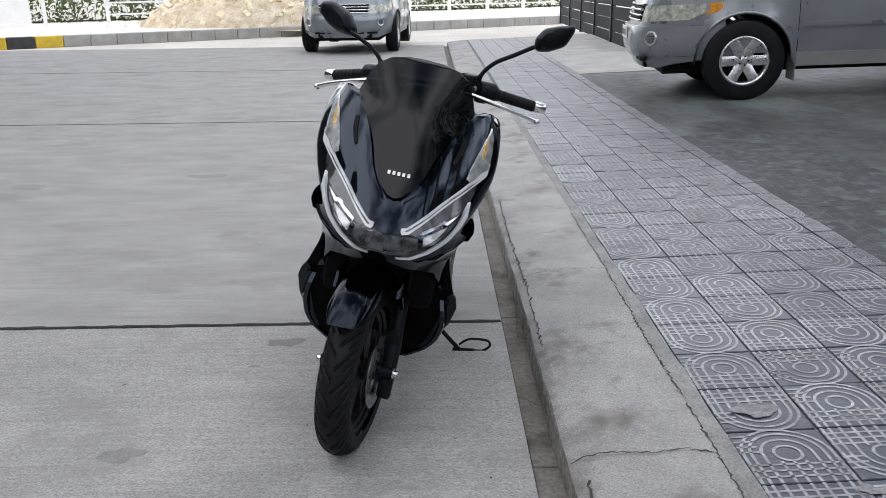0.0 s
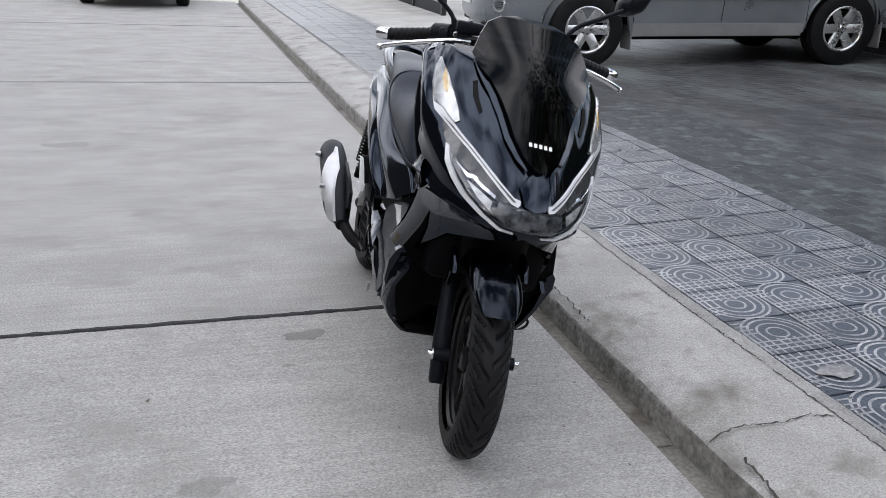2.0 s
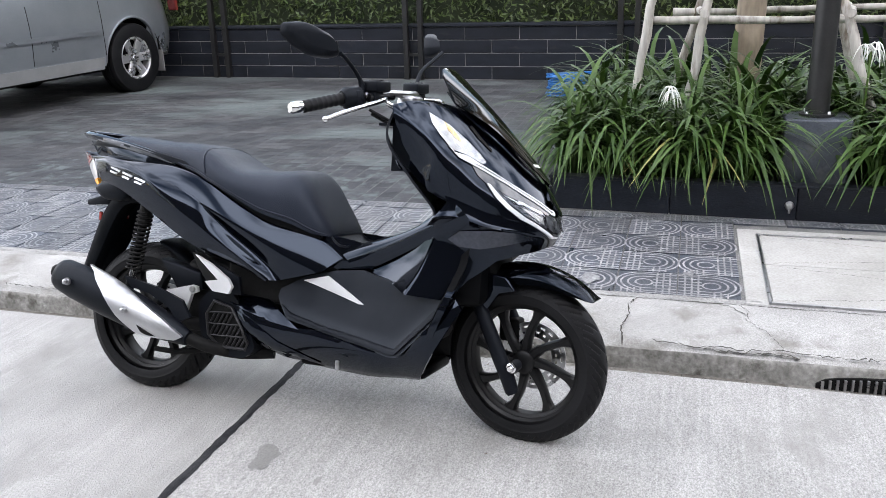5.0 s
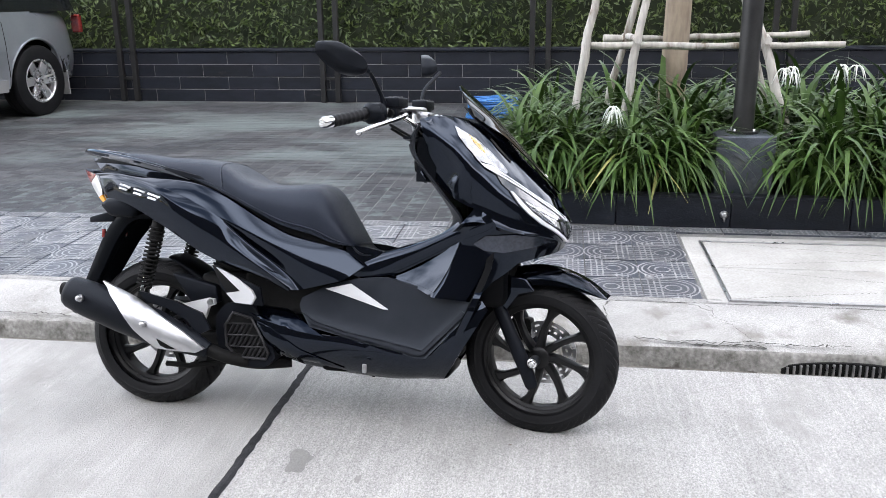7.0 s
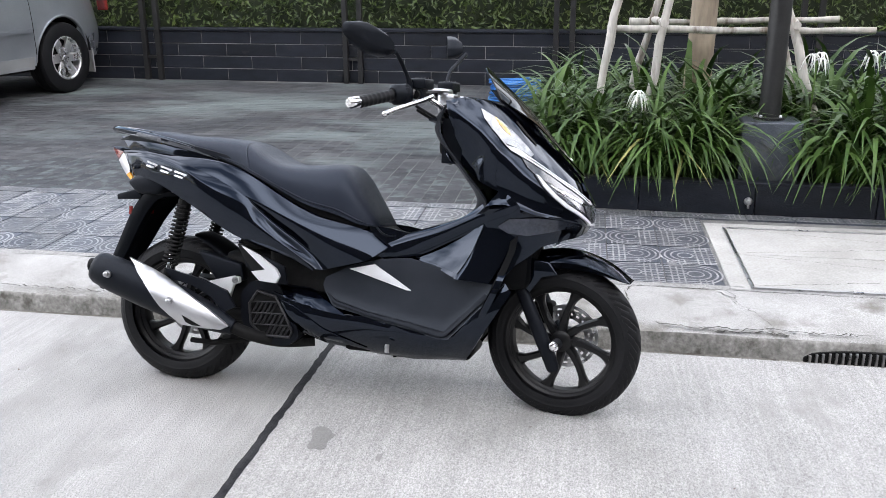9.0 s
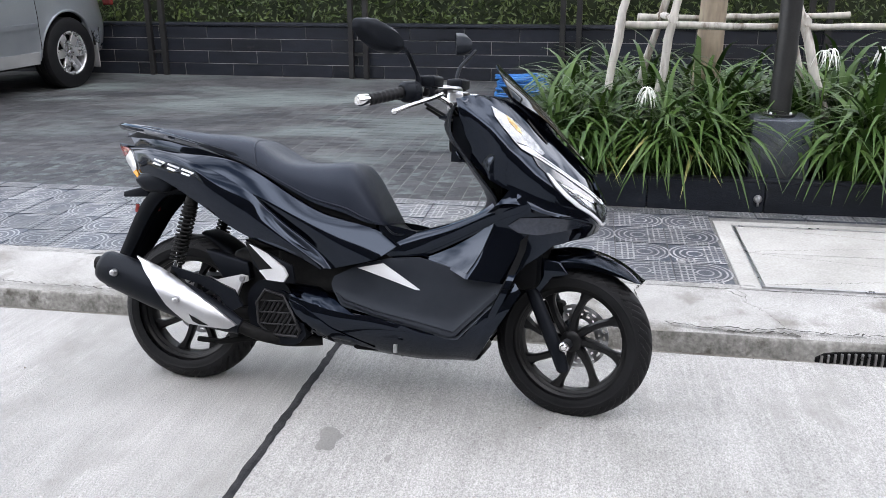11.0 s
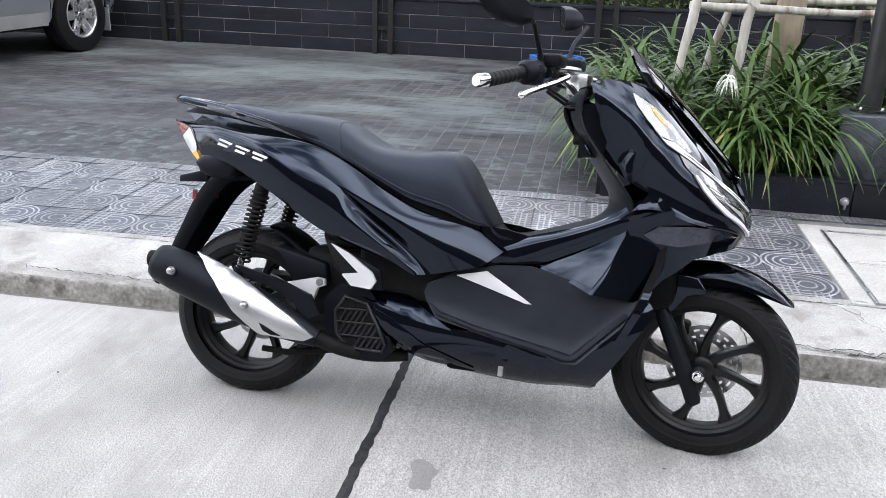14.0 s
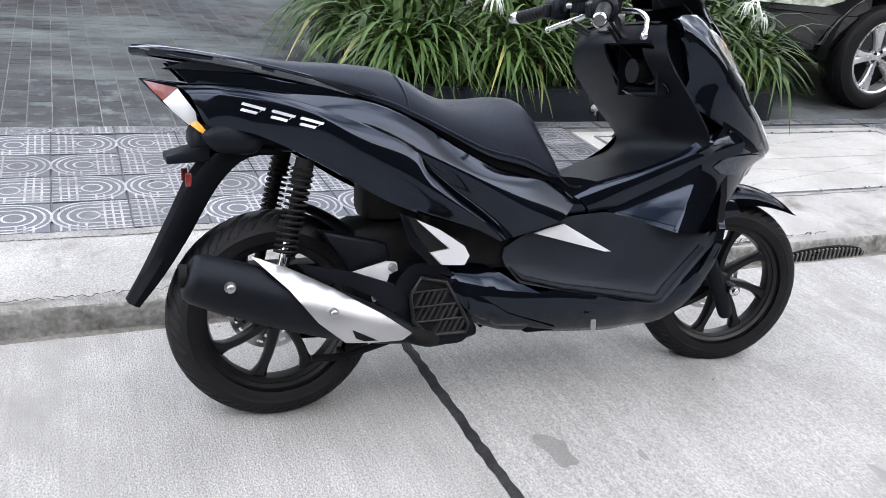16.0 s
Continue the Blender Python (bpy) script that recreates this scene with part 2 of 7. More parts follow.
def prism(bm, pts, axis, a, b, mat=0, bevel=0.0):
    """A flat outline pushed from a to b along an axis. pts: (y, z) for x, (x, z) for y, (x, y) for z."""
    def at(p, o):
        return Vector({"x": (o, p[0], p[1]), "y": (p[0], o, p[1]), "z": (p[0], p[1], o)}[axis])
    lo, hi = [bm.verts.new(at(p, a)) for p in pts], [bm.verts.new(at(p, b)) for p in pts]
    fs = [bm.faces.new(lo), bm.faces.new(hi[::-1])]
    for i in range(len(pts)):
        j = (i + 1) % len(pts)
        fs.append(bm.faces.new((lo[j], lo[i], hi[i], hi[j])))
    bmesh.ops.recalc_face_normals(bm, faces=fs)
    for f in fs:
        f.material_index = mat
    if bevel:
        es = list({e for f in fs for e in f.edges})
        bmesh.ops.bevel(bm, geom=es, offset=bevel, segments=2, affect="EDGES", profile=0.5)
    return lo + hi


def rounded(pts, cuts=5, pull=0.35):
    """An outline with its corners cut round."""
    out = []
    n = len(pts)
    for i in range(n):
        p, a, b = Vector(pts[i]), Vector(pts[i - 1]), Vector(pts[(i + 1) % n])
        p0, p1 = p.lerp(a, pull), p.lerp(b, pull)
        for k in range(cuts + 1):
            t = k / cuts
            out.append(tuple(p0.lerp(p, t).lerp(p.lerp(p1, t), t)))
    return out


def skin(outline, place, step=0.03, thick=0.004, inward=None, cuts=()):
    """A curved shell: the flat outline (s, t) is cut into a grid of step and each point put at place(s, t).
    thick: the depth of its rim, towards the side that inward(s, t) names by a vector."""
    bm = bmesh.new()
    f = bm.faces.new([bm.verts.new((p[0], p[1], 0)) for p in outline])
    if f.normal.z < 0:
        f.normal_flip()
    for ax in (0, 1):
        lo, hi = min(p[ax] for p in outline), max(p[ax] for p in outline)
        n = max(2, int((hi - lo) / step))
        for k in range(1, n):
            co = [0, 0, 0]
            co[ax] = lo + (hi - lo) * k / n
            no = [0, 0, 0]
            no[ax] = 1
            bmesh.ops.bisect_plane(bm, geom=bm.verts[:] + bm.edges[:] + bm.faces[:], plane_co=co, plane_no=no, dist=1e-6)
    for c in cuts:
        bmesh.ops.bisect_plane(bm, geom=bm.verts[:] + bm.edges[:] + bm.faces[:], plane_co=(0, c, 0), plane_no=(0, 1, 0), dist=1e-6)
    bmesh.ops.remove_doubles(bm, verts=bm.verts[:], dist=1e-5)
    flat = {v: (v.co.x, v.co.y) for v in bm.verts}
    rim = [e for e in bm.edges if e.is_boundary]
    for v, (s, t) in flat.items():
        v.co = Vector(place(s, t))
    if thick:
        back = {}
        for e in rim:
            for v in e.verts:
                if v not in back:
                    back[v] = bm.verts.new(v.co + Vector(inward(*flat[v])) * thick)
        for e in rim:
            a, b = e.verts
            face = e.link_faces[0]
            ls = [lp for lp in face.loops if lp.edge == e][0]
            a, b = ls.vert, ls.link_loop_next.vert
            try:
                bm.faces.new((b, a, back[a], back[b]))
            except ValueError:
                pass
    for f in bm.faces:
        f.smooth = True
    return bm


def add(bm, other):
    """Add one bmesh to another."""
    me = bpy.data.meshes.new("tmp")
    other.to_mesh(me)
    other.free()
    bm.from_mesh(me)
    bpy.data.meshes.remove(me)
    return bm


def mirrored(bm):
    """A second copy of the mesh on the other side of x = 0."""
    me = bpy.data.meshes.new("tmp")
    bm.to_mesh(me)
    me.transform(Matrix.Diagonal((-1, 1, 1, 1)))
    me.flip_normals()
    b = bmesh.new()
    b.from_mesh(me)
    bpy.data.meshes.remove(me)
    return b

# ---- the street: u across it, v along it, turned 2 degrees ----
STREET = Matrix.Rotation(radians(2.0), 4, "Z")
RISE = 0.035            # the pavement climbs away from the kerb
KERB_OUT, KERB_IN, DRIVE_IN, WALL_X = 0.575, 0.968, 2.07, 6.66


def pave_z(u):
    return 0.10 + RISE * (u - KERB_IN)


def structure(ob, label, category):
    return tagged(ob, label, category, kind="structure")


# the sheet that reaches the horizon
bm = bmesh.new()
box(bm, -900, -900, -0.5, 900, 900, -0.09)
structure(part("ground", bm, GROUND), "pale bare sunlit ground reaching the horizon", "ground")

# road of cast concrete slabs
road = structure(empty("road", STREET), "light grey concrete road of large cast slabs", "road")
JOINTS = [-22.0, -16.9, -11.9, -6.95, -1.95, 3.0, 8.0, 13.0, 18.0]
for a, b in zip(JOINTS, JOINTS[1:]):
    bm = bmesh.new()
    box(bm, -9.5, a + 0.009, -0.2, 0.495, b - 0.009, 0.0, bevel=0.005)
    part("slab", bm, CONCRETE, road)
rng = random.Random(4)
for v in JOINTS[1:-1]:
    bm = bmesh.new()
    prev = None
    u = -9.5
    while u < 0.5:
        w0, w1 = 0.011 + rng.random() * 0.008, 0.011 + rng.random() * 0.008
        row = [bm.verts.new((u, v - w0, 0.0008)), bm.verts.new((u, v - 0.003, 0.003)), bm.verts.new((u, v + w1, 0.0008))]
        if prev:
            for k in range(2):
                bm.faces.new((prev[k], row[k], row[k + 1], prev[k + 1]))
        prev = row
        u += 0.03
    part("joint_sealant", bm, TAR, road, "black tar joint line")

# gutter
gutter = structure(empty("gutter", STREET), "dirty brown sunken concrete gutter strip along the kerb", "gutter")
for a, b in [(-22, -5), (-5, 1.35), (1.35, 2.02), (2.02, 3.1), (3.1, 6.5), (6.5, 18)]:
    bm = bmesh.new()
    box(bm, 0.5, a + 0.003, -0.2, 0.60, b - 0.003, -0.028, bevel=0.004)
    part("gutter_segment", bm, GUTTER, gutter)

# kerb
kerb = structure(empty("kerb", STREET), "wide worn grey concrete kerb with rounded edge", "kerb")


def kerb_piece(a, b):
    bm = bmesh.new()
    lip = 0.050
    prof = [(KERB_OUT - 0.012, -0.2), (KERB_OUT, lip - 0.012), (KERB_OUT + 0.006, lip), (KERB_OUT + 0.04, lip + 0.014), (0.75, 0.5 * lip + 0.058),
            (KERB_IN - 0.03, 0.1), (KERB_IN, 0.097), (KERB_IN, -0.2)]
    n = max(2, int((b - a) / 0.12))
    r = random.Random(int(a * 100))
    prev = None
    for k in range(n + 1):
        v = a + (b - a) * k / n
        ring = []
        for i, (u, z) in enumerate(prof):
            j = 0.007 if 0 < i < 7 else 0
            ring.append(bm.verts.new((u + j * (r.random() - 0.5) * (2 if i in (5, 6) else 1), v, z + 0.5 * j * (r.random() - 0.5))))
        if prev:
            for i in range(len(prof) - 1):
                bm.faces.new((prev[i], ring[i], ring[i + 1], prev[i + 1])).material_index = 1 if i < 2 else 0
        else:
            bm.faces.new(ring[::-1])
        prev = ring
    bm.faces.new(prev)
    bmesh.ops.recalc_face_normals(bm, faces=bm.faces[:])
    return bm


KERB_CUTS = [-22, -12, -5.2, -1.6, 6.4, 10.8, 18]
for a, b in zip(KERB_CUTS, KERB_CUTS[1:]):
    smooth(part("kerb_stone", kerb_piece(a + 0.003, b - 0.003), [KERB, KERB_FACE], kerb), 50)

CRACK = surf("crack_shadow", (0.03, 0.028, 0.025), (0.07, 0.065, 0.055), 30, 0.95, bump=0.3)


def crack(parent, pts, height, w, seed):
    """A ragged thin crack along pts (u, v) on a surface of the given height."""
    r = random.Random(seed)
    bm = bmesh.new()
    prev = None
    for a, b in zip(pts, pts[1:]):
        n = max(2, int(math.hypot(b[0] - a[0], b[1] - a[1]) / 0.012))
        for k in range(n):
            u, v = a[0] + (b[0] - a[0]) * k / n + r.gauss(0, 0.003), a[1] + (b[1] - a[1]) * k / n + r.gauss(0, 0.004)
            h = w * r.uniform(0.3, 1.4)
            z = height(u) + 0.0012
            q = Vector((b[1] - a[1], a[0] - b[0])).normalized() * h
            row = [bm.verts.new((u - q.x, v - q.y, z)), bm.verts.new((u + q.x, v + q.y, z))]
            if prev:
                bm.faces.new((prev[0], prev[1], row[1], row[0]))
            prev = row
    part("crack", bm, CRACK, parent, "ragged dark crack")


def kerb_top(u):
    return float(np.interp(u, [KERB_OUT, KERB_OUT + 0.04, 0.75, KERB_IN - 0.03, KERB_IN], [0.05, 0.076, 0.089, 0.1005, 0.0985]))


crack(kerb, [(KERB_OUT + 0.03, 1.36), (0.72, 1.40), (0.82, 1.47), (0.9, 1.46), (KERB_IN - 0.01, 1.50)], kerb_top, 0.0012, 1)
crack(kerb, [(KERB_OUT + 0.012, 1.895), (0.68, 1.91), (0.80, 1.885), (0.88, 1.90), (KERB_IN - 0.01, 1.865)], kerb_top, 0.0030, 9)
crack(kerb, [(0.86, 1.47), (0.93, 1.53), (0.955, 1.60)], kerb_top, 0.0022, 2)
crack(kerb, [(KERB_OUT + 0.03, 3.3), (0.75, 3.34), (KERB_IN - 0.01, 3.31)], kerb_top, 0.0014, 3)
crack(kerb, [(0.95, 1.5), (0.952, 2.0), (0.945, 2.6), (0.955, 3.4), (0.95, 4.2)], kerb_top, 0.003, 4)
crack(kerb, [(0.95, 0.2), (0.945, 0.8), (0.952, 1.5)], kerb_top, 0.003, 5)


crack(kerb, [(.612, 1.80), (.60, 1.66), (.607, 1.56), (.598, 1.49), (.612, 1.36), (.603, 1.2), (.608, 1.0)], kerb_top, 0.0038, 6)
crack(kerb, [(.595, 1.62), (.59, 1.5), (.597, 1.42), (.592, 1.3)], kerb_top, 0.005, 7)
crack(kerb, [(.60, 2.6), (.61, 3.2), (.602, 3.9), (.61, 4.6)], kerb_top, 0.003, 8)


def gutter_top(u):
    return -0.028


for k, pts in enumerate([[(.503, 1.46), (.575, 1.48)], [(.503, 1.62), (.54, 1.60), (.575, 1.63)], [(.503, 1.70), (.575, 1.69)], [(.535, 1.50), (.53, 1.60)], [(.55, 1.62), (.545, 1.69)],
                         [(.503, 2.42), (.575, 2.36)], [(.55, 2.9), (.575, 3.3)], [(.51, 1.54), (.54, 1.56)]]):
    crack(gutter, pts, gutter_top, 0.002, 20 + k)
# ragged mortar between kerb and tiles
r = random.Random(12)
bm = bmesh.new()
prev = None
v = -2.0
while v < 9.0:
    w = 0.012 * noise.noise(Vector((v * 5, 0, 0)))
    row = []
    for k, u in enumerate((KERB_IN - 0.016 + w, KERB_IN - 0.004, KERB_IN + 0.012, KERB_IN + 0.026, KERB_IN + 0.036 + w)):
        up = (0.0, 0.004, 0.001, 0.003, 0.0)[k] + (0.005 * noise.noise(Vector((v * 22, u * 40, 2))) if 0 < k < 4 else 0) + r.uniform(-.0008, .0008)
        row.append(bm.verts.new((u, v + r.uniform(-.003, .003), (0.099 if k < 2 else 0.0985 + 0.002 * (k > 2)) + up)))
    if prev:
        for k in range(4):
            bm.faces.new((prev[k], row[k], row[k + 1], prev[k + 1]))
    prev = row
    v += 0.012
part("mortar_edge", bm, MORTAR, kerb, "rough crumbling mortar edge")

# pavement bed under the tiles, and the driveway bed
bm = bmesh.new()
prism(bm, [(KERB_IN, -0.2), (KERB_IN, pave_z(KERB_IN) - 0.006), (7.3, pave_z(7.3) - 0.006), (7.3, -0.2)], "y", -22, 18)
bed = part("pavement", bm, surf("dusty_joint_sand", (0.105, 0.104, 0.10), (0.21, 0.207, 0.20), 5, 0.95, bump=0.4, bscale=140, fine=0.35))
bed.matrix_world = STREET
structure(bed, "dusty grey sand bed under the paving tiles", "pavement")

# boundary wall
wall = structure(empty("wall_east"), "low boundary wall clad in dark slate tiles", "wall")
bm = bmesh.new()
box(bm, WALL_X + 0.008, -8, -0.2, WALL_X + 0.28, 13.2, 0.86)
part("core", bm, MORTAR, wall, "pale mortar core")
bm = bmesh.new()
box(bm, WALL_X - 0.02, -8, 0.862, WALL_X + 0.3, 13.2, 0.892, bevel=0.006)
part("coping", bm, SLATE, wall, "dark stone coping")

# planter box
planter = tagged(empty("planter"), "long low planter box clad in dark slate", "planter", kind="structure")
bm = bmesh.new()
box(bm, 2.07, 0.05, 0.0, 2.11, 2.46, 0.298)
box(bm, 2.11, 0.05, 0.0, 3.75, 0.09, 0.298)
box(bm, 2.11, 2.42, 0.0, 3.75, 2.46, 0.298)
box(bm, 3.75, 0.05, 0.0, 3.79, 2.46, 0.298)
part("box", bm, SLATE, planter)
bm = bmesh.new()
box(bm, 2.11, 0.09, 0.0, 3.75, 2.42, 0.262)
part("soil", bm, SOIL, planter, "dark planting soil")

# ---- the scooter: forward is -y, its right side is -x, front axle over the origin ----
# the tint puts the blue of a clear sky into the black paint's reflections
PAINT = surf("gloss_black_paint", (0.0008, 0.0010, 0.0022), (0.0012, 0.0015, 0.0030), 3, 0.06, bump=0.0, fine=0.03, rvar=0.02, spec=0.50, tint=(0.66, 0.79, 1.0))
PLASTIC = surf("matte_black_plastic", (0.0030, 0.0034, 0.0052), (0.0046, 0.0052, 0.0078), 12, 0.46, bump=0.12, bscale=600, fine=0.1, rvar=0.05, spec=0.18, tint=(0.8, 0.9, 1.0))
# darker copy of the matte plastic: shade under cowls and seat is in its colour
DEEP = surf("shade_dark_plastic", (0.0014, 0.0015, 0.0020), (0.0022, 0.0024, 0.0030), 12, 0.5, bump=0.1, bscale=500, fine=0.1, rvar=0.05, spec=0.07)
VINYL = surf("black_seat_vinyl", (0.0068, 0.0084, 0.0150), (0.0100, 0.0122, 0.0205), 8, 0.46, bump=0.25, bscale=420, fine=0.1, rvar=0.06, spec=0.34, tint=(0.75, 0.86, 1.0))
RUBBER = surf("tyre_rubber", (0.0045, 0.0046, 0.0054), (0.0090, 0.0092, 0.0105), 12, 0.55, bump=0.12, bscale=260, fine=0.25, spec=0.20)
RIM_BLACK = surf("satin_black_rim", (0.006, 0.006, 0.0066), (0.0096, 0.0096, 0.0102), 10, 0.34, bump=0.0, fine=0.1, spec=0.25)
CHROME = surf("bright_chrome", (0.75, 0.75, 0.76), (0.82, 0.82, 0.83), 6, 0.14, metal=1.0, bump=0.0, fine=0.02, rvar=0.04)
SILVER = surf("silver_paint", (0.666, 0.666, 0.675), (0.738, 0.738, 0.747), 12, 0.42, metal=0.45, bump=0.05, bscale=500, fine=0.05)
SHIELD = surf("satin_silver_shield", (0.47, 0.47, 0.48), (0.56, 0.56, 0.57), 9, 0.40, metal=0.9, bump=0.04, bscale=500, fine=0.05)
STEEL = surf("brushed_steel", (0.40, 0.40, 0.41), (0.55, 0.55, 0.56), 20, 0.3, metal=1.0, bump=0.05, fine=0.1)
# grille plastic with the light its slats catch put into a paler base
GRILLE_GREY = surf("light_catching_grille", (0.007, 0.007, 0.008), (0.014, 0.014, 0.016), 20, 0.42, bump=0.1, spec=0.35)
DARK = surf("engine_black", (0.0048, 0.0048, 0.0048), (0.0108, 0.0108, 0.0108), 15, 0.6, bump=0.2, spec=0.12)
LAMP_WHITE = surf("white_light_guide", (0.60, 0.61, 0.63), (0.72, 0.73, 0.75), 30, 0.25, bump=0.0, fine=0.04, coat=0.6)
REFLECTOR = surf("lamp_reflector", (0.015, 0.016, 0.019), (0.26, 0.27, 0.29), 45, 0.2, metal=0.35, bump=0.6, bscale=60, fine=0.2)
TURN_REFLECTOR = surf("turn_lamp_reflector", (0.42, 0.42, 0.42), (0.85, 0.85, 0.84), 45, 0.2, metal=0.4, bump=0.4, bscale=60, fine=0.15)
# grey of the reflection on the painted grab rail
RAIL_GREY = surf("grey_rail_sheen", (0.06, 0.065, 0.075), (0.09, 0.095, 0.105), 10, 0.25, metal=0.3, bump=0.0, fine=0.05)
SATIN = surf("satin_black_plastic", (0.0075, 0.0086, 0.0120), (0.0115, 0.0130, 0.0175), 12, 0.42, bump=0.15, bscale=900, fine=0.1, spec=0.30, tint=(0.8, 0.9, 1.0))
CAR_LENS = surf("dark_lamp_lens", (0.03, 0.032, 0.036), (0.06, 0.062, 0.068), 30, 0.08, bump=0.1, coat=0.8)
HEAD_DARK = surf("dark_headlamp_inside", (0.02, 0.022, 0.026), (0.12, 0.125, 0.14), 45, 0.12, metal=0.3, bump=0.3, bscale=40, coat=0.6)
AMBER = surf("amber_lens", (0.55, 0.20, 0.02), (0.80, 0.36, 0.05), 40, 0.15, bump=0.2, coat=0.8)
PALE_AMBER = surf("pale_amber_reflector", (0.78, 0.46, 0.10), (0.92, 0.80, 0.50), 60, 0.15, bump=0.3, coat=0.8)
RED = surf("red_lens", (0.13, 0.012, 0.011), (0.20, 0.020, 0.018), 30, 0.15, bump=0.1, coat=0.8)


def clear_cover(name, tint, gloss=0.5, rough=0.10):
    """A thin clear sheet: lets light straight through and shines more at a grazing view."""
    m = bpy.data.materials.new(name)
    m.use_nodes = True
    nt = m.node_tree
    nt.nodes.remove(nt.nodes["Principled BSDF"])
    out = nt.nodes["Material Output"]
    tr, gl, mx, fr = (nt.nodes.new(k) for k in ("ShaderNodeBsdfTransparent", "ShaderNodeBsdfGlossy", "ShaderNodeMixShader", "ShaderNodeFresnel"))
    tr.inputs["Color"].default_value = (*tint, 1)
    gl.inputs["Roughness"].default_value = rough
    gl.inputs["Color"].default_value = (1, 1, 1, 1)
    fr.inputs["IOR"].default_value = 1.35 + 0.3 * gloss
    nt.links.new(fr.outputs[0], mx.inputs[0])
    nt.links.new(tr.outputs[0], mx.inputs[1])
    nt.links.new(gl.outputs[0], mx.inputs[2])
    nt.links.new(mx.outputs[0], out.inputs["Surface"])
    return m


CLEAR = clear_cover("clear_lamp_cover", (0.95, 0.96, 0.97), 0.1)
SMOKE = clear_cover("smoked_screen", (0.008, 0.009, 0.012), -0.1, 0.06)

LEAN, STEER = 13.1, -11.0
scooter = tagged(empty("scooter", pose(-0.105, 2.132, -0.006, 0, LEAN, -1.0)),
                 "gloss black scooter leaning on its side stand beside the kerb", "scooter")
RAKE = radians(27)
head = Vector((0, 0.395, 0.95))
TURN_FRONT = Matrix.Translation(head) @ Matrix.Rotation(radians(STEER), 4, Vector((0, math.sin(RAKE), math.cos(RAKE)))) @ Matrix.Translation(-head)


def lerp(t, ks, vs):
    return float(np.interp(t, ks, vs))


def bike(name, bm, mat, parent=None, label="", front=False, sharp=45):
    ob = part(name, bm, mat, parent or scooter, label)
    if front:
        ob.matrix_local = TURN_FRONT
    return smooth(ob, sharp)


def pair(name, bm, mat, parent=None, label="", front=False, sharp=45):
    """The part on the right side and its mirror image on the left."""
    other = mirrored(bm)
    return bike(name, bm, mat, parent, label, front, sharp), bike(name, other, mat, parent, label, front, sharp)


# -- wheels --
def tyre(R, width, rim_r):
    """A tyre round the x axis, with slanting grooves cut into its tread."""
    bm = bmesh.new()
    n, na = 44, 288
    half = width / 2
    flank = R - rim_r
    rings = []
    for k in range(na):
        a = 2 * math.pi * k / na
        ring = []
        for i in range(n + 1):
            s = -1 + 2 * i / n
            ph = s * radians(118)
            x = half * math.sin(ph) if abs(ph) < math.pi / 2 else half * math.copysign(1 - 0.25 * (abs(ph) - math.pi / 2) ** 2, s)
            r = R - flank * (1 - math.cos(ph)) * 0.66
            q = abs(s)
            if q < 0.60:
                pos = (a / (2 * math.pi) * 24 + q * 2.1 + (0.5 if s > 0 else 0)) % 1.0
                wide = 0.17 if 0.04 < q < 0.58 else 0.0
                pos2 = (pos + 0.5) % 1.0
                wide2 = 0.13 if 0.26 < q < 0.60 else 0.0
                if pos < wide or pos2 < wide2:
                    r -= 0.006
            elif 0.70 < q < 0.73 or 0.82 < q < 0.84:
                x += math.copysign(0.0016, s)
            ring.append(bm.verts.new((x, r * math.cos(a), r * math.sin(a))))
        rings.append(ring)
    for k in range(na):
        a, b = rings[k], rings[(k + 1) % na]
        for i in range(n):
            bm.faces.new((a[i], b[i], b[i + 1], a[i + 1])).smooth = True
    return bm


def rim(r, width, spokes, hub=0.034, twist=0.3):
    bm = bmesh.new()
    h = width / 2
    lathe(bm, [(r + 0.006, -h), (r + 0.006, -h + 0.005), (r - 0.006, -h + 0.008), (r - 0.021, -h * 0.5), (r - 0.025, 0), (r - 0.021, h * 0.5),
               (r - 0.006, h - 0.008), (r + 0.006, h - 0.005), (r + 0.006, h), (r - 0.004, h), (r - 0.012, h - 0.006), (r - 0.012, -h + 0.006), (r - 0.004, -h)], 72, closed=True)
    lathe(bm, [(0.0, -h * 0.9), (hub * 0.7, -h * 0.9), (hub, -h * 0.7), (hub, h * 0.7), (hub * 0.7, h * 0.9), (0.0, h * 0.9)], 28)
    for k in range(spokes):
        a = 2 * math.pi * k / spokes
        prev = None
        for j in range(9):
            t = j / 8
            rr = hub * 0.8 + (r - 0.012 - hub * 0.8) * t
            aa = a + twist * t
            w = 0.0145 - 0.0045 * math.sin(math.pi * t * 0.8) + 0.016 * max(0, t - 0.72) / 0.28 * max(0, t - 0.72) / 0.28 + 0.002 * t
            d = 0.014 + 0.006 * (1 - t)
            ca, sa = math.cos(aa), math.sin(aa)
            sec = []
            for u, x in ((-w, -d * 0.5), (-w * 0.6, -d), (w * 0.6, -d), (w, -d * 0.5), (w, d * 0.5), (w * 0.6, d), (-w * 0.6, d), (-w, d * 0.5)):
                sec.append(bm.verts.new((x, rr * ca - u * sa, rr * sa + u * ca)))
            if prev:
                for i in range(8):
                    bm.faces.new((prev[i], prev[(i + 1) % 8], sec[(i + 1) % 8], sec[i]))
            prev = sec
    return bm


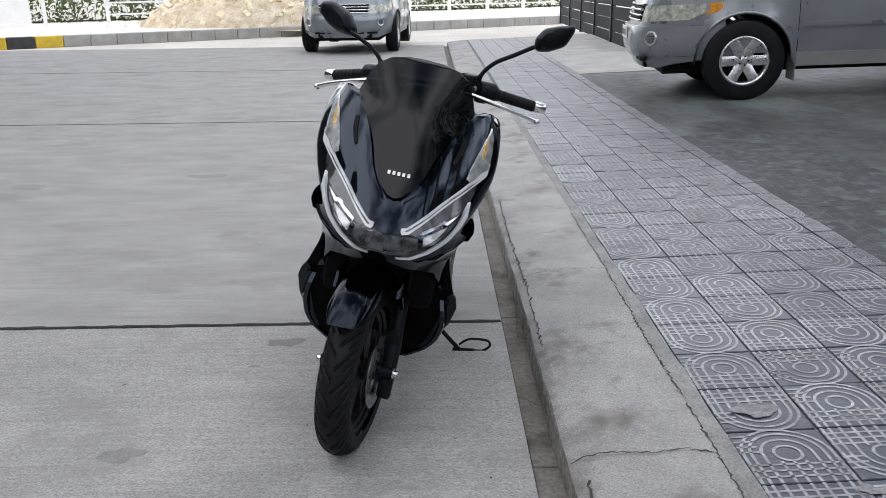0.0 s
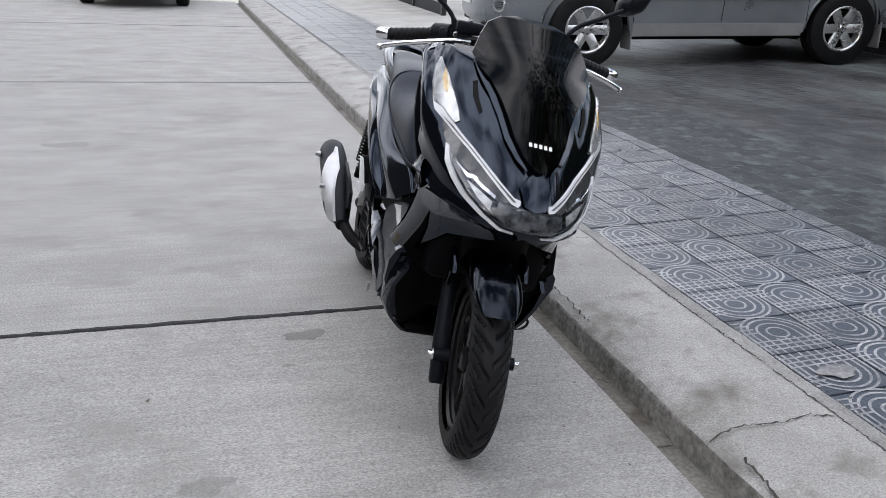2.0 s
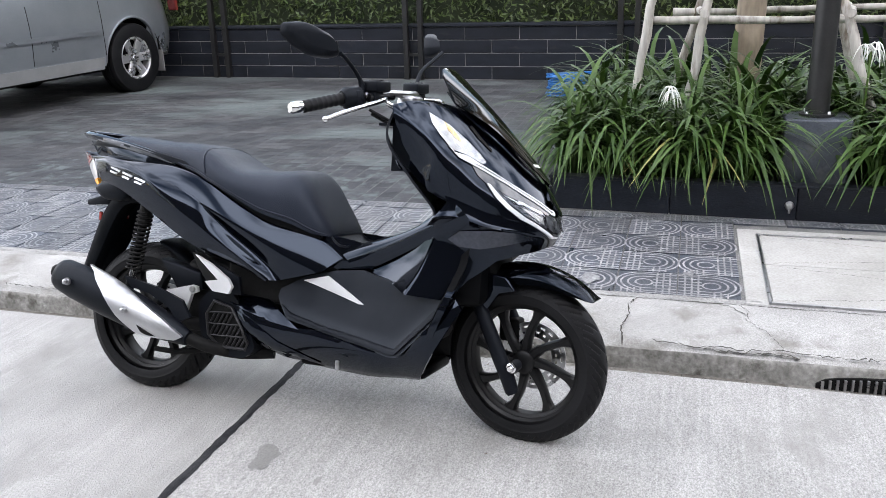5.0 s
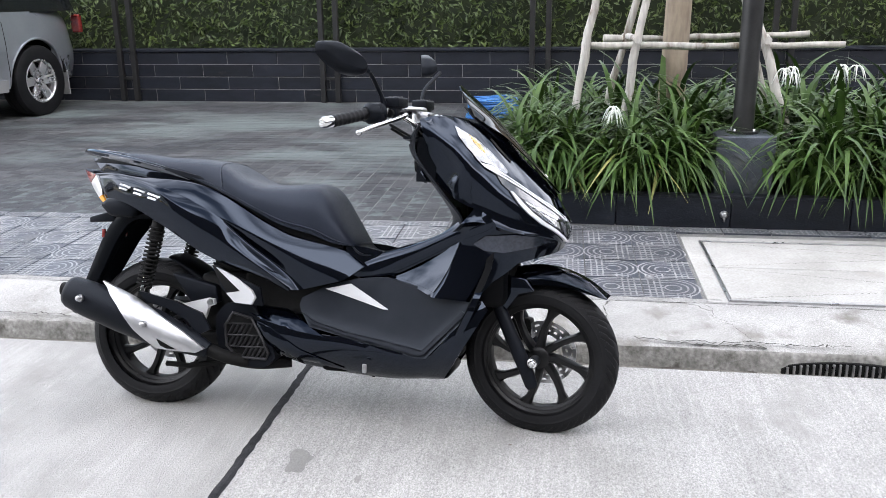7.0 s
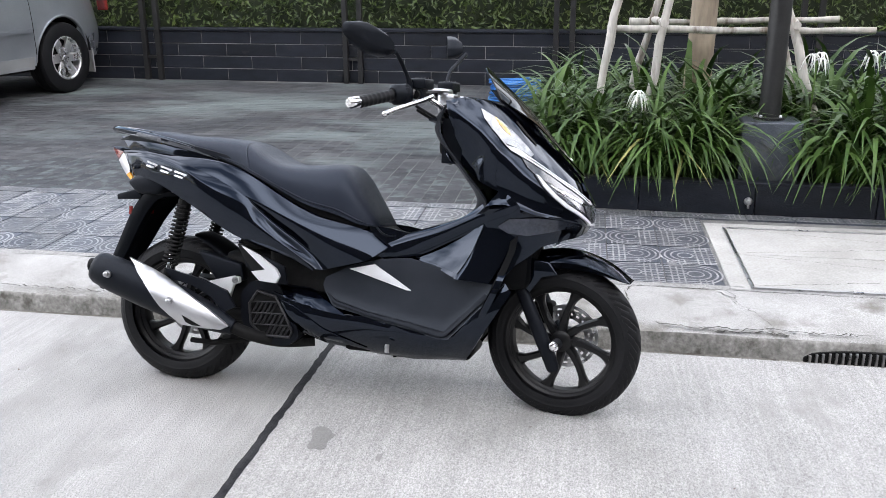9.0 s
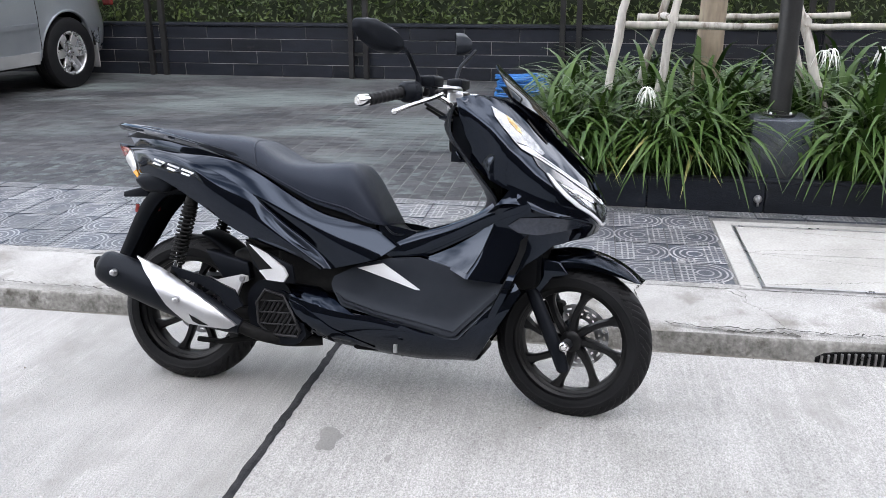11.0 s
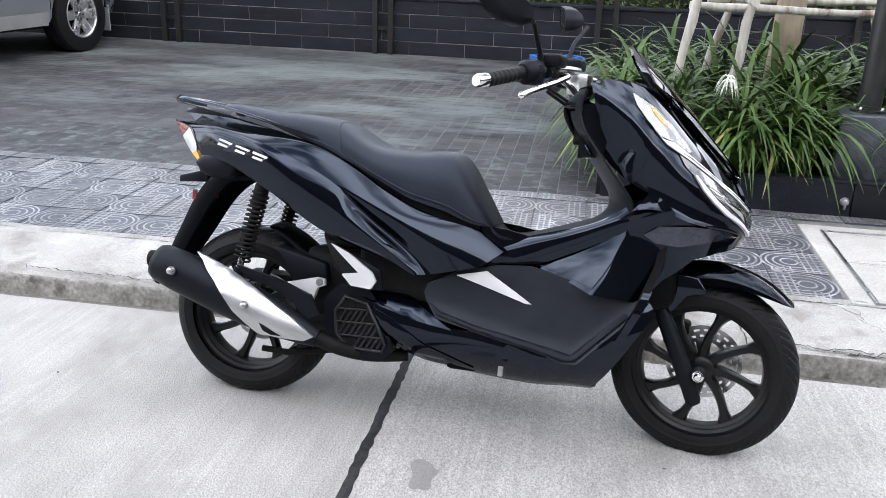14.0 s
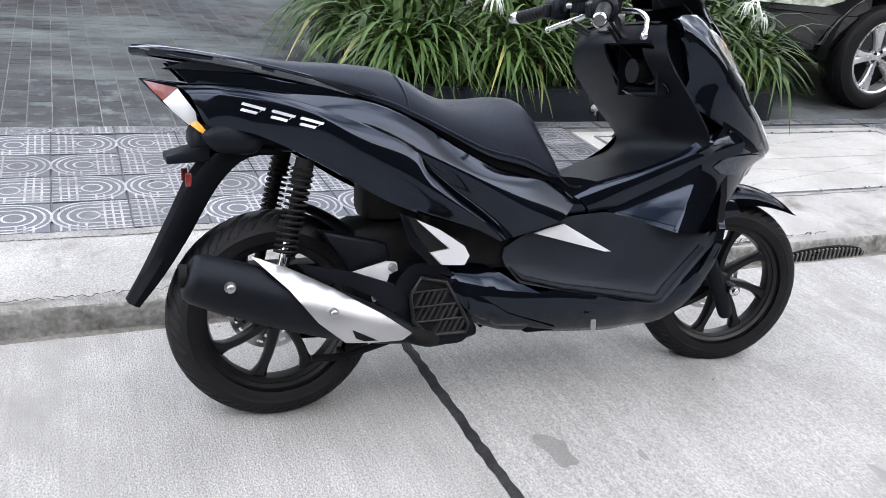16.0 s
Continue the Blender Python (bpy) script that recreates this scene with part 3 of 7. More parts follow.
def disc(r0, r1, holes, x):
    """A drilled brake disc: rings joined by bridges."""
    bm = bmesh.new()
    t = 0.002
    for a, b in ((r0, r0 + (r1 - r0) * 0.24), (r0 + (r1 - r0) * 0.40, r0 + (r1 - r0) * 0.62), (r0 + (r1 - r0) * 0.76, r1)):
        lathe(bm, [(a, x - t), (b, x - t), (b, x + t), (a, x + t)], 72, closed=True)
    for ring, (a, b) in enumerate(((r0 + (r1 - r0) * 0.2, r0 + (r1 - r0) * 0.44), (r0 + (r1 - r0) * 0.56, r0 + (r1 - r0) * 0.82))):
        for k in range(holes):
            m = Matrix.Rotation(2 * math.pi * (k + 0.5 * ring) / holes, 4, "X")
            box(bm, x - t, a, -0.0062, x + t, b, 0.0062, m=m)
    for k in range(5):
        m = Matrix.Rotation(2 * math.pi * k / 5, 4, "X")
        box(bm, x - 0.004, 0.03, -0.009, x + 0.002, r0 + 0.008, 0.009, m=m)
    return bm


def wheel(name, y, R, width, rim_r, spokes, front):
    hub = empty(name)
    hub.parent = scooter
    place = Matrix.Translation((0, y, R - 0.004))
    hub.matrix_local = TURN_FRONT @ place if front else place
    smooth(part("tyre", tyre(R, width, rim_r), RUBBER, hub, "black road tyre with slanting grooves"), 35)
    smooth(part("rim", rim(rim_r, width * 0.72, spokes), RIM_BLACK, hub, "satin black cast alloy rim"), 35)
    smooth(part("brake_disc", disc(0.058, 0.102, 20, 0.058 if front else 0.05), STEEL, hub, "drilled steel brake disc"), 30)
    return hub


front_wheel = wheel("front_wheel", 0.0, 0.244, 0.094, 0.178, 8, True)
rear_wheel = wheel("rear_wheel", 1.288, 0.248, 0.126, 0.178, 8, False)

# -- fork, axle, front mudguard, caliper --
bm = bmesh.new()
tube(bm, [(-0.082, 0.002, 0.162), (-0.082, 0.006, 0.170), (-0.082, 0.022, 0.21), (-0.082, 0.050, 0.27), (-0.080, 0.112, 0.40), (-0.078, 0.140, 0.46)], [0.016, 0.020, 0.0215, 0.0225, 0.0200, 0.0190], 18)
tube(bm, [(-0.104, 0.0, 0.244), (-0.064, 0.0, 0.244)], 0.0165, 16)
pair("fork_leg", bm, PLASTIC, front=True, label="matte black fork leg")
bm = bmesh.new()
tube(bm, [(-0.085, 0.13, 0.44), (-0.085, 0.26, 0.70)], 0.016, 12)
tube(bm, [(-0.085, 0.145, 0.47), (0.0, 0.15, 0.48), (0.085, 0.145, 0.47)], 0.025, 12)
other = mirrored(bm)
bike("fork_tube", add(bm, other), DARK, front=True)
bm = bmesh.new()
lathe(bm, [(0, -0.118), (0.007, -0.118), (0.010, -0.115), (0.010, -0.107), (0.015, -0.105), (0.015, -0.100), (0, -0.1)], 14, centre=(0, 0.0, 0.244))
other = mirrored(bm)
bike("axle_nut", other, CHROME, front=True, label="bright axle nut")
bike("axle_nut", bm, CHROME, front=True, label="bright axle nut")
bm = bmesh.new()
box(bm, 0.05, 0.045, 0.27, 0.098, 0.115, 0.345, bevel=0.012)
bike("brake_caliper", bm, DARK, front=True)


def guard(y0, z0, r, a0, a1, half0, half1, skirt, peak=0.0):
    """An arched mudguard: angles in degrees from straight up, positive to the front."""
    bm = bmesh.new()
    rows = []
    for k in range(33):
        t = k / 32
        a = radians(a0 + (a1 - a0) * t)
        half = (half0 + (half1 - half0) * t) * (1 - 0.35 * max(0, (t - 0.82) / 0.18) ** 2)
        sk = skirt * math.sin(math.pi * min(1, 0.08 + t * 0.92)) ** 0.7
        row = []
        for j in range(17):
            s = -1 + j / 8
            x = half * math.copysign(abs(math.sin(s * math.pi / 2)) ** 0.9, s)
            drop = (1 - math.cos(s * math.pi / 2)) ** 1.1 * sk - peak * max(0, 1 - abs(s) * 3)
            rr = r - drop
            row.append(bm.verts.new((x, y0 - rr * math.sin(a), z0 + rr * math.cos(a))))
        rows.append(row)
    for p, q in zip(rows, rows[1:]):
        for j in range(16):
            bm.faces.new((p[j], q[j], q[j + 1], p[j + 1]))
    bmesh.ops.solidify(bm, geom=bm.faces[:], thickness=0.004)
    return bm


bike("front_mudguard", guard(0.0, 0.244, 0.287, -58, 46, 0.078, 0.056, 0.055), PAINT, front=True, label="gloss black front mudguard")
bm = bmesh.new()
prism(bm, [(0.085, 0.40), (0.165, 0.465), (0.11, 0.51), (0.03, 0.50), (0.0, 0.462), (0.05, 0.45)], "x", -0.096, -0.082, bevel=0.004)
pair("mudguard_bracket", bm, PAINT, front=True)

# -- nose: sections are half ellipses, s runs round them, 1 at the flank --
NZ = [.40, .50, .587, .614, .665, .764, .85, .912, .96, 1.064, 1.12]
NY = [.03, -.03, -.061, -.075, -.067, -.006, .07, .122, .165, .278, .34]
NW = [.250, .228, .222, .224, .235, .250, .253, .248, .232, .18, .165]


def depth(z):
    """How far the side of the nose lies behind its middle."""
    return lerp(z, [.40, .70, .76, .81, .86, .92, 1.12], [.30, .30, .26, .195, .165, .155, .15])


def spline(x, xs, ys):
    """A smooth curve through the points (xs, ys)."""
    i = min(max(int(np.searchsorted(xs, x)) - 1, 0), len(xs) - 2)
    h = xs[i + 1] - xs[i]
    t = (x - xs[i]) / h
    m0 = (ys[i + 1] - ys[max(i - 1, 0)]) / (xs[i + 1] - xs[max(i - 1, 0)])
    m1 = (ys[min(i + 2, len(xs) - 1)] - ys[i]) / (xs[min(i + 2, len(xs) - 1)] - xs[i])
    return ((2 * t ** 3 - 3 * t * t + 1) * ys[i] + (t ** 3 - 2 * t * t + t) * h * m0 + (-2 * t ** 3 + 3 * t * t) * ys[i + 1] + (t ** 3 - t * t) * h * m1)


def ridge(q):
    """The height of the fold that runs round the fairing."""
    return spline(q, [0, .2, .33, .5, .7, .87, 1.0, 1.2, 1.55, 1.95], [.585, .592, .604, .618, .632, .656, .650, .614, .567, .53])


def upper_fold(q):
    return spline(q, [0, .3, .5, .65, .85, 1.02, 1.2, 2.0], [.60, .64, .69, .722, .785, .86, .93, 1.0])


def relief(q, z):
    d, e = z - ridge(q), z - upper_fold(q)
    k = min(1.0, q / 0.35) ** 2
    low = -0.026 * (1 - math.exp(d / 0.022)) if d < 0 else -0.016 * (1 - math.exp(-d / 0.022))
    return k * (low + (0.020 * math.exp(-(e / 0.05) ** 2) if d > 0 else 0.0))


def nose(s, z, off=0.0):
    """Right side for s > 0."""
    off = off + relief(abs(s), z)
    yc, w = spline(z, NZ, NY), spline(z, NZ, NW)
    q = abs(s)
    if q <= 1:
        th = q * math.pi / 2
        l, y = w * math.sin(th), yc + depth(z) * (1 - math.cos(th))
        n = Vector((math.sin(th) / w, -math.cos(th) / depth(z), 0)).normalized()
    else:
        t = q - 1
        low = min(1, max(0, (0.84 - z) / 0.14))
        k = min(1, t / 0.92)
        l, y = w * (1 - 0.46 * low * k * (2 - k)), yc + depth(z) + t * 0.3
        n = Vector((1, 0, 0))
    l, y = l + n.x * off, y + n.y * off
    return Vector((-l if s > 0 else l, y, z))


def nose_in(s, z):
    return (nose(s, z, -1) - nose(s, z)) + Vector((0, 0, 0))


def nose_part(name, outline, mat, off=0.0, label="", both=True, step=0.035, thick=0.008, edge=0.0, parent=None):
    outline = [(s * 0.955 if abs(s) < 1 else s, z) for s, z in outline]
    c = [sum(p[i] for p in outline) / len(outline) for i in (0, 1)]

    def put(s, z):
        return nose(s, z, off)

    def inn(s, z):
        return nose_in(s, z)
    bm = skin(outline, put, step, thick, inn)
    if both:
        return pair(name, bm, mat, parent, label)
    return bike(name, bm, mat, parent, label)


COWL = [(0.0, .93), (.30, .95), (.55, .960), (.82, .964), (1.02, .962), (1.17, .950), (1.25, .90), (1.29, .85), (1.24, .78), (1.06, .735), (.88, .695), (1.0, .652), (1.2, .605), (1.5, .562),
        (1.9, .528), (1.92, .468), (1.6, .475), (1.3, .455), (1.0, .43), (.70, .42), (.66, .48), (.53, .537), (.22, .567), (0.0, .592)]
dense = []
for a, b in zip(COWL, COWL[1:] + COWL[:1]):
    n = max(1, int(math.hypot(b[0] - a[0], b[1] - a[1]) / 0.03))
    dense += [(a[0] + (b[0] - a[0]) * k / n, a[1] + (b[1] - a[1]) * k / n) for k in range(n)]
pair("front_cowl", skin([(s, z - ridge(s)) for s, z in dense], lambda s, t: nose(s, t + ridge(s)), 0.026, 0.02, lambda s, t: nose_in(s, t + ridge(s)), (0.0, 0.005, -0.005, 0.012, -0.012)),
     PAINT, label="gloss black front fairing", sharp=60)
# lamps: outlines as (sideways, height), laid on the nose
def on_nose(pts):
    return [(math.asin(min(.999, l / spline(z, NZ, NW))) * 2 / math.pi / .955, z) for l, z in pts]


TURN_LAMP = on_nose([(.234, .932), (.244, .905), (.246, .872), (.241, .835), (.222, .824), (.213, .815), (.196, .800), (.187, .806), (.191, .830), (.204, .864), (.219, .902)])
GUIDE = on_nose([(.243, .845), (.236, .814), (.221, .800), (.20, .783), (.16, .752), (.10, .704), (.055, .669), (.040, .666), (.035, .672),
                 (.035, .681), (.050, .683), (.098, .719), (.157, .764), (.194, .794), (.213, .812), (.222, .822), (.238, .828)])
UPPER_LENS = on_nose([(.219, .798), (.212, .770), (.198, .745), (.165, .716), (.12, .690), (.075, .668), (.058, .669), (.10, .704), (.16, .752), (.20, .783)])
HEAD = on_nose([(.197, .744), (.165, .716), (.12, .690), (.075, .668), (.045, .664), (0, .664), (0, .612), (.062, .614), (.10, .634), (.145, .667), (.176, .706)])
EDGE = on_nose([(.200, .750), (.192, .715), (.176, .682), (.156, .656), (.11, .626), (.069, .604), (.035, .602), (.036, .607), (.066, .610), (.105, .631), (.149, .663), (.168, .687), (.183, .716), (.195, .748)])
nose_part("turn_lamp", TURN_LAMP, TURN_REFLECTOR, 0.003, "clear front turn lamp with an amber bulb", step=0.03)
nose_part("light_guide", GUIDE, LAMP_WHITE, 0.006, "white daytime light strip", step=0.03)
nose_part("guide_groove", on_nose([(.218, .804), (.198, .788), (.157, .757), (.098, .710), (.052, .675), (.044, .675), (.046, .677), (.098, .7125), (.157, .760), (.197, .791)]),
          REFLECTOR, 0.0068, "grey middle line of the light strip", step=0.03, thick=.001)
nose_part("upper_lens", UPPER_LENS, CAR_LENS, 0.003, "dark glossy lens below the light strip", step=0.03)
nose_part("headlamp", HEAD, HEAD_DARK, 0.0, "clear headlamp with a dark inside", step=0.03)
nose_part("headlamp_reflector", on_nose([(.082, .664), (.05, .660), (0, .660), (0, .617), (.055, .619), (.085, .634)]), REFLECTOR, 0.002, "faceted silver reflector", step=0.02)
nose_part("headlamp_fin", on_nose([(.178, .722), (.150, .703), (.140, .706), (.118, .690), (.090, .676), (.092, .670), (.121, .683), (.141, .697), (.150, .695)]), CHROME, 0.003, "bright fin inside the headlamp", step=0.02, thick=.002)
nose_part("headlamp_facet", on_nose([(.150, .690), (.120, .675), (.095, .662), (.098, .642), (.126, .662)]), TURN_REFLECTOR, 0.002, "silver facet", step=0.02, thick=.002)
nose_part("headlamp_edge", EDGE, LAMP_WHITE, 0.008, "white light strip under the headlamp", step=0.03)
nose_part("headlamp_cover", HEAD[::-1], CLEAR, 0.007, step=0.03, thick=0.002)
nose_part("turn_lamp_cover", TURN_LAMP, CLEAR, 0.007, step=0.04, thick=0.003)
# flat amber patch: the bulb mirrored in the reflector, painted on
nose_part("amber_bulb", on_nose([(.224, .910), (.229, .888), (.226, .866), (.219, .856), (.215, .872), (.218, .893)]), PALE_AMBER, 0.0045, "pale amber patch for the bulb reflected in the turn lamp", step=0.02, thick=.002)
nose_part("nose_centre", on_nose([(0, .755), (.022, .735), (.040, .708), (.032, .690), (.026, .672), (0, .664)]), PAINT, 0.012, "black nose piece", step=0.03)
nose_part("wing_slot", on_nose([(.150, .905), (.162, .90), (.160, .87), (.143, .835), (.136, .842), (.146, .87)]), DARK, 0.003, "narrow dark slot in the wing", step=0.03, thick=.002)
nose_part("side_scoop", [(.95, .592), (.90, .616), (.70, .622), (.51, .617), (.33, .602), (.53, .582), (.71, .568), (.86, .573)], SILVER, 0.004,
          "air scoop with its sky reflection put into a blue-grey colour")
# blue-grey in place of gloss black: the upward face's reflection as a colour
WINGM = surf("sky_sheen_scoop", (0.03, 0.036, 0.05), (0.045, 0.052, 0.07), 4, 0.10, metal=0.3, bump=0.0, coat=0.2)
for ob in scooter.children:
    if ob.name.startswith("side_scoop"):
        ob.data.materials[0] = WINGM
nose_part("arm_panel", [(1.0, .590), (1.25, .560), (1.6, .520), (1.88, .497), (1.88, .478), (1.6, .482), (1.3, .464), (1.02, .445)], PAINT, 0.004, "gloss black panel above the foot recess", step=.03)
# screen, with its black inner spine
SCREEN_EDGE = [(0, 1.076), (.05, 1.074), (.095, 1.064), (.128, 1.044), (.147, 1.01), (.163, .965), (.150, .942), (.122, .915), (.10, .885), (.082, .85), (.066, .81), (.042, .775), (.018, .755), (0, .750)]
SCREEN = SCREEN_EDGE + [(-l, z) for l, z in SCREEN_EDGE[-2:0:-1]]


def screen_at(l, z):
    y = spline(z, [.74, .80, .85, .912, .96, 1.04, 1.08], [-.052, .0, .045, .100, .146, .234, .277])
    bow = lerp(z, [.74, .85, .91, .957, 1.04, 1.08], [1.1, 1.3, 1.5, 2.1, 1.1, .8])
    return Vector((l, y + bow * l * l, z))


bike("windscreen", skin(SCREEN[::-1], screen_at, 0.012, 0.005, lambda l, z: (0, 1, 0)), SMOKE, label="dark smoked windscreen")
bm = skin([(-.36, 1.0), (.36, 1.0), (.42, .93), (.3, .85), (.08, .765), (-.08, .765), (-.3, .85), (-.42, .93)], lambda s, z: nose(s, z, -0.004), 0.05, 0.004, nose_in)
bike("screen_base", bm, PLASTIC, label="black panel behind the screen")
nose_part("screen_rail", on_nose([(.158, .952), (.148, .925), (.122, .885), (.100, .845), (.082, .80), (.055, .765), (.028, .745), (.030, .752), (.05, .775), (.072, .81), (.088, .85), (.105, .885), (.128, .918), (.150, .945)]), PAINT, 0.016, "gloss black rail beside the screen", step=0.04)
# maker's mark, as plain bars
bm = bmesh.new()
for k in range(5):
    l = -0.031 + k * 0.0130
    vs = [bm.verts.new(screen_at(l + a, z) + Vector((0, d, 0))) for a in (0, .0078) for z in (.8005, .8085) for d in (-.0006, -.0022)]
    bmesh.ops.convex_hull(bm, input=vs)
bike("maker_mark", bm, WHITE_PAINT, label="row of small white bars on the screen")

# -- leg shield, tunnel and pocket --
def ribbon(rows, curve=0.0, n=14, hole=None):
    """A sheet across the scooter. rows: (y, z, half width)."""
    bm = bmesh.new()
    prev = None
    for y, z, h, *own in rows:
        row = []
        c = own[0] if own else curve
        for j in range(n + 1):
            s = -1 + 2 * j / n
            row.append(bm.verts.new((s * h, y - c * s * s, z - 0.25 * c * s * s)))
        if prev:
            for j in range(n):
                bm.faces.new((prev[j], prev[j + 1], row[j + 1], row[j])).smooth = True
        prev = row
    if hole:
        x0, x1, z0, z1 = hole
        gone = [f for f in bm.faces if x0 < f.calc_center_median().x < x1 and z0 < f.calc_center_median().z < z1]
        bmesh.ops.delete(bm, geom=gone, context="FACES")
    bmesh.ops.solidify(bm, geom=bm.faces[:], thickness=0.006)
    return bm


def through_points(rows, steps=5):
    return [tuple(v) for v in bend(rows, steps)]


bike("leg_shield", ribbon(through_points([Vector(v) for v in ((.40, .945, .205, .03), (.435, .90, .225, .055), (.415, .845, .236, .05), (.340, .75, .236, .05), (.290, .67, .216, .06), (.315, .62, .186, .04), (.40, .585, .140, .01), (.50, .55, .115, .0), (.56, .545, .12, 0), (.60, .58, .105, 0))]), hole=(-.18, -.03, .785, .895)),
     PLASTIC, label="matte black inner leg shield")
bike("dash_cover", ribbon(through_points([(.40, .947, .185), (.37, .955, .165), (.31, .95, .13), (.25, .94, .10)]), 0.02), PLASTIC, label="black dash cover")
POCKET = (("pocket_back", (-.185, .27, .775, -.030, .275, .90)), ("pocket_floor", (-.185, .27, .770, -.030, .365, .778)), ("pocket_roof", (-.185, .30, .895, -.030, .42, .903)),
          ("pocket_side", (-.190, .27, .770, -.182, .375, .90)), ("pocket_side", (-.033, .27, .770, -.025, .385, .90)), ("pocket_plate", (-.205, .258, .75, -.005, .266, .92)))
for kind, b in POCKET:
    bm = bmesh.new()
    box(bm, *b)
    bike(kind, bm, PLASTIC)
bm = bmesh.new()
lathe(bm, [(0, 0.012), (0.014, 0.012), (0.017, 0.0), (0.027, 0.0), (0.030, 0.004), (0.030, 0.06), (0, 0.06)], 24, "y", (-0.105, 0.335, 0.83))
lock = bike("ignition_switch", bm, RIM_BLACK, label="round ignition switch")
bm = bmesh.new()
lathe(bm, [(0.026, -0.001), (0.029, -0.004), (0.0325, -0.002), (0.033, 0.006), (0.026, 0.006)], 28, "y", (-0.105, 0.335, 0.83))
bike("bezel", bm, STEEL, lock, "thin worn metal ring")
bm = bmesh.new()
box(bm, -0.0065, -0.004, -0.0015, 0.0065, 0.012, 0.0015)
bmesh.ops.transform(bm, matrix=Matrix.Translation((-0.105, 0.347, 0.83)) @ Matrix.Rotation(radians(40), 4, "Y"), verts=bm.verts[:])
bike("key_slot", bm, STEEL, lock)
bm = bmesh.new()
box(bm, -0.070, 0.33, 0.81, -0.05, 0.365, 0.852, bevel=0.004)
bike("seat_opener", bm, RIM_BLACK, label="rocker switch beside the lock")
bm = bmesh.new()
tube(bm, bend([(-.03, .432, .90), (-.03, .372, .782), (-.185, .345, .776), (-.19, .36, .80)], 5), .004, 8)
bike("pocket_lip", bm, PAINT)
bm = bmesh.new()
box(bm, -0.11, 0.30, 0.34, 0.11, 0.95, 0.50, bevel=0.02)
box(bm, -0.10, 0.08, 0.42, 0.10, 0.24, 0.85, bevel=0.04)
box(bm, -0.09, 0.75, 0.20, 0.10, 1.12, 0.46, bevel=0.03)
box(bm, -0.07, 0.66, 0.46, 0.07, 1.08, 0.60, bevel=0.03)
bike("engine_and_frame", bm, DARK, label="dark engine block and frame core")


# -- side panels: outlines are (y, z), lat gives how far out they stand --
def side_part(name, outline, lat, mat, label="", step=0.022, thick=0.012, edge=0.005, both=True, parent=None, crease=None):
    """crease(y): the height of a fold along the panel, so that the grid follows it."""
    lift = crease or (lambda y: 0.0)
    dense = []
    for a, b in zip(outline, outline[1:] + outline[:1]):
        n = max(1, int(math.hypot(b[0] - a[0], b[1] - a[1]) / 0.02)) if crease else 1
        dense += [(a[0] + (b[0] - a[0]) * k / n, a[1] + (b[1] - a[1]) * k / n) for k in range(n)]
    pts = [Vector(p) for p in outline]

    def rim_near(y, z):
        p = Vector((y, z))
        best = 9.0
        for a, b in zip(pts, pts[1:] + pts[:1]):
            q, t = geometry.intersect_point_line(p, a, b)
            q = a if t < 0 else b if t > 1 else q
            best = min(best, (q - p).length)
        return best

    def put(y, t):
        z = t + lift(y)
        d = rim_near(y, z)
        k = max(0.0, 1 - d / 0.016)
        return (-(lat(y, z) - edge * k * k), y, z)
    bm = skin([(y, z - lift(y)) for y, z in dense], put, step, thick, lambda y, z: (1, 0, 0), (0.0, 0.006, -0.006) if crease else ())
    if both:
        return pair(name, bm, mat, parent, label)
    return bike(name, bm, mat, parent, label)


def fold(y):
    return spline(y, [.50, .54, .75, 1.0, 1.3, 1.6, 1.65], [.50, .512, .56, .645, .732, .782, .79])


def lat_body(y, z):
    base = spline(y, [.50, .54, .65, .8, 1.0, 1.2, 1.35, 1.5, 1.62, 1.7], [.118, .125, .152, .168, .180, .182, .168, .118, .055, .02])
    d = z - fold(y)
    return base - (0.40 * d + 1.6 * d * d if d > 0 else 0.10 * -d + 1.9 * d * d)


# five lines run along the rear body: top edge, upper shoulder, valley, blade shoulder, bottom edge
ALONG = [0, .1, .25, .4, .5, .6, .7, .8, .9, 1]
BODY_LINES = [
    [(.085, 1.497, .772), (.122, 1.401, .773), (.146, 1.274, .762), (.156, 1.11, .748), (.159, .99, .708), (.157, .875, .642), (.150, .785, .598), (.138, .705, .578), (.123, .63, .563), (.117, .545, .507)],
    [(.092, 1.48, .762), (.130, 1.39, .764), (.165, 1.25, .742), (.178, 1.10, .690), (.185, 1.002, .641), (.188, .935, .612), (.186, .86, .578), (.180, .785, .541), (.170, .70, .500), (.152, .602, .461)],
    [(.092, 1.48, .762), (.130, 1.39, .764), (.165, 1.25, .742), (.178, 1.10, .690), (.185, 1.002, .641), (.173, .955, .597), (.165, .899, .552), (.158, .83, .504), (.154, .775, .460), (.153, .744, .424)],
    [(.100, 1.47, .752), (.140, 1.38, .750), (.182, 1.225, .716), (.194, 1.109, .648), (.198, 1.015, .592), (.199, .955, .553), (.198, .895, .516), (.193, .85, .487), (.185, .81, .458), (.172, .772, .425)],
    [(.112, 1.44, .690), (.146, 1.34, .672), (.168, 1.20, .606), (.177, 1.067, .530), (.180, .985, .497), (.180, .93, .480), (.180, .88, .466), (.178, .84, .452), (.175, .81, .438), (.170, .775, .420)],
]


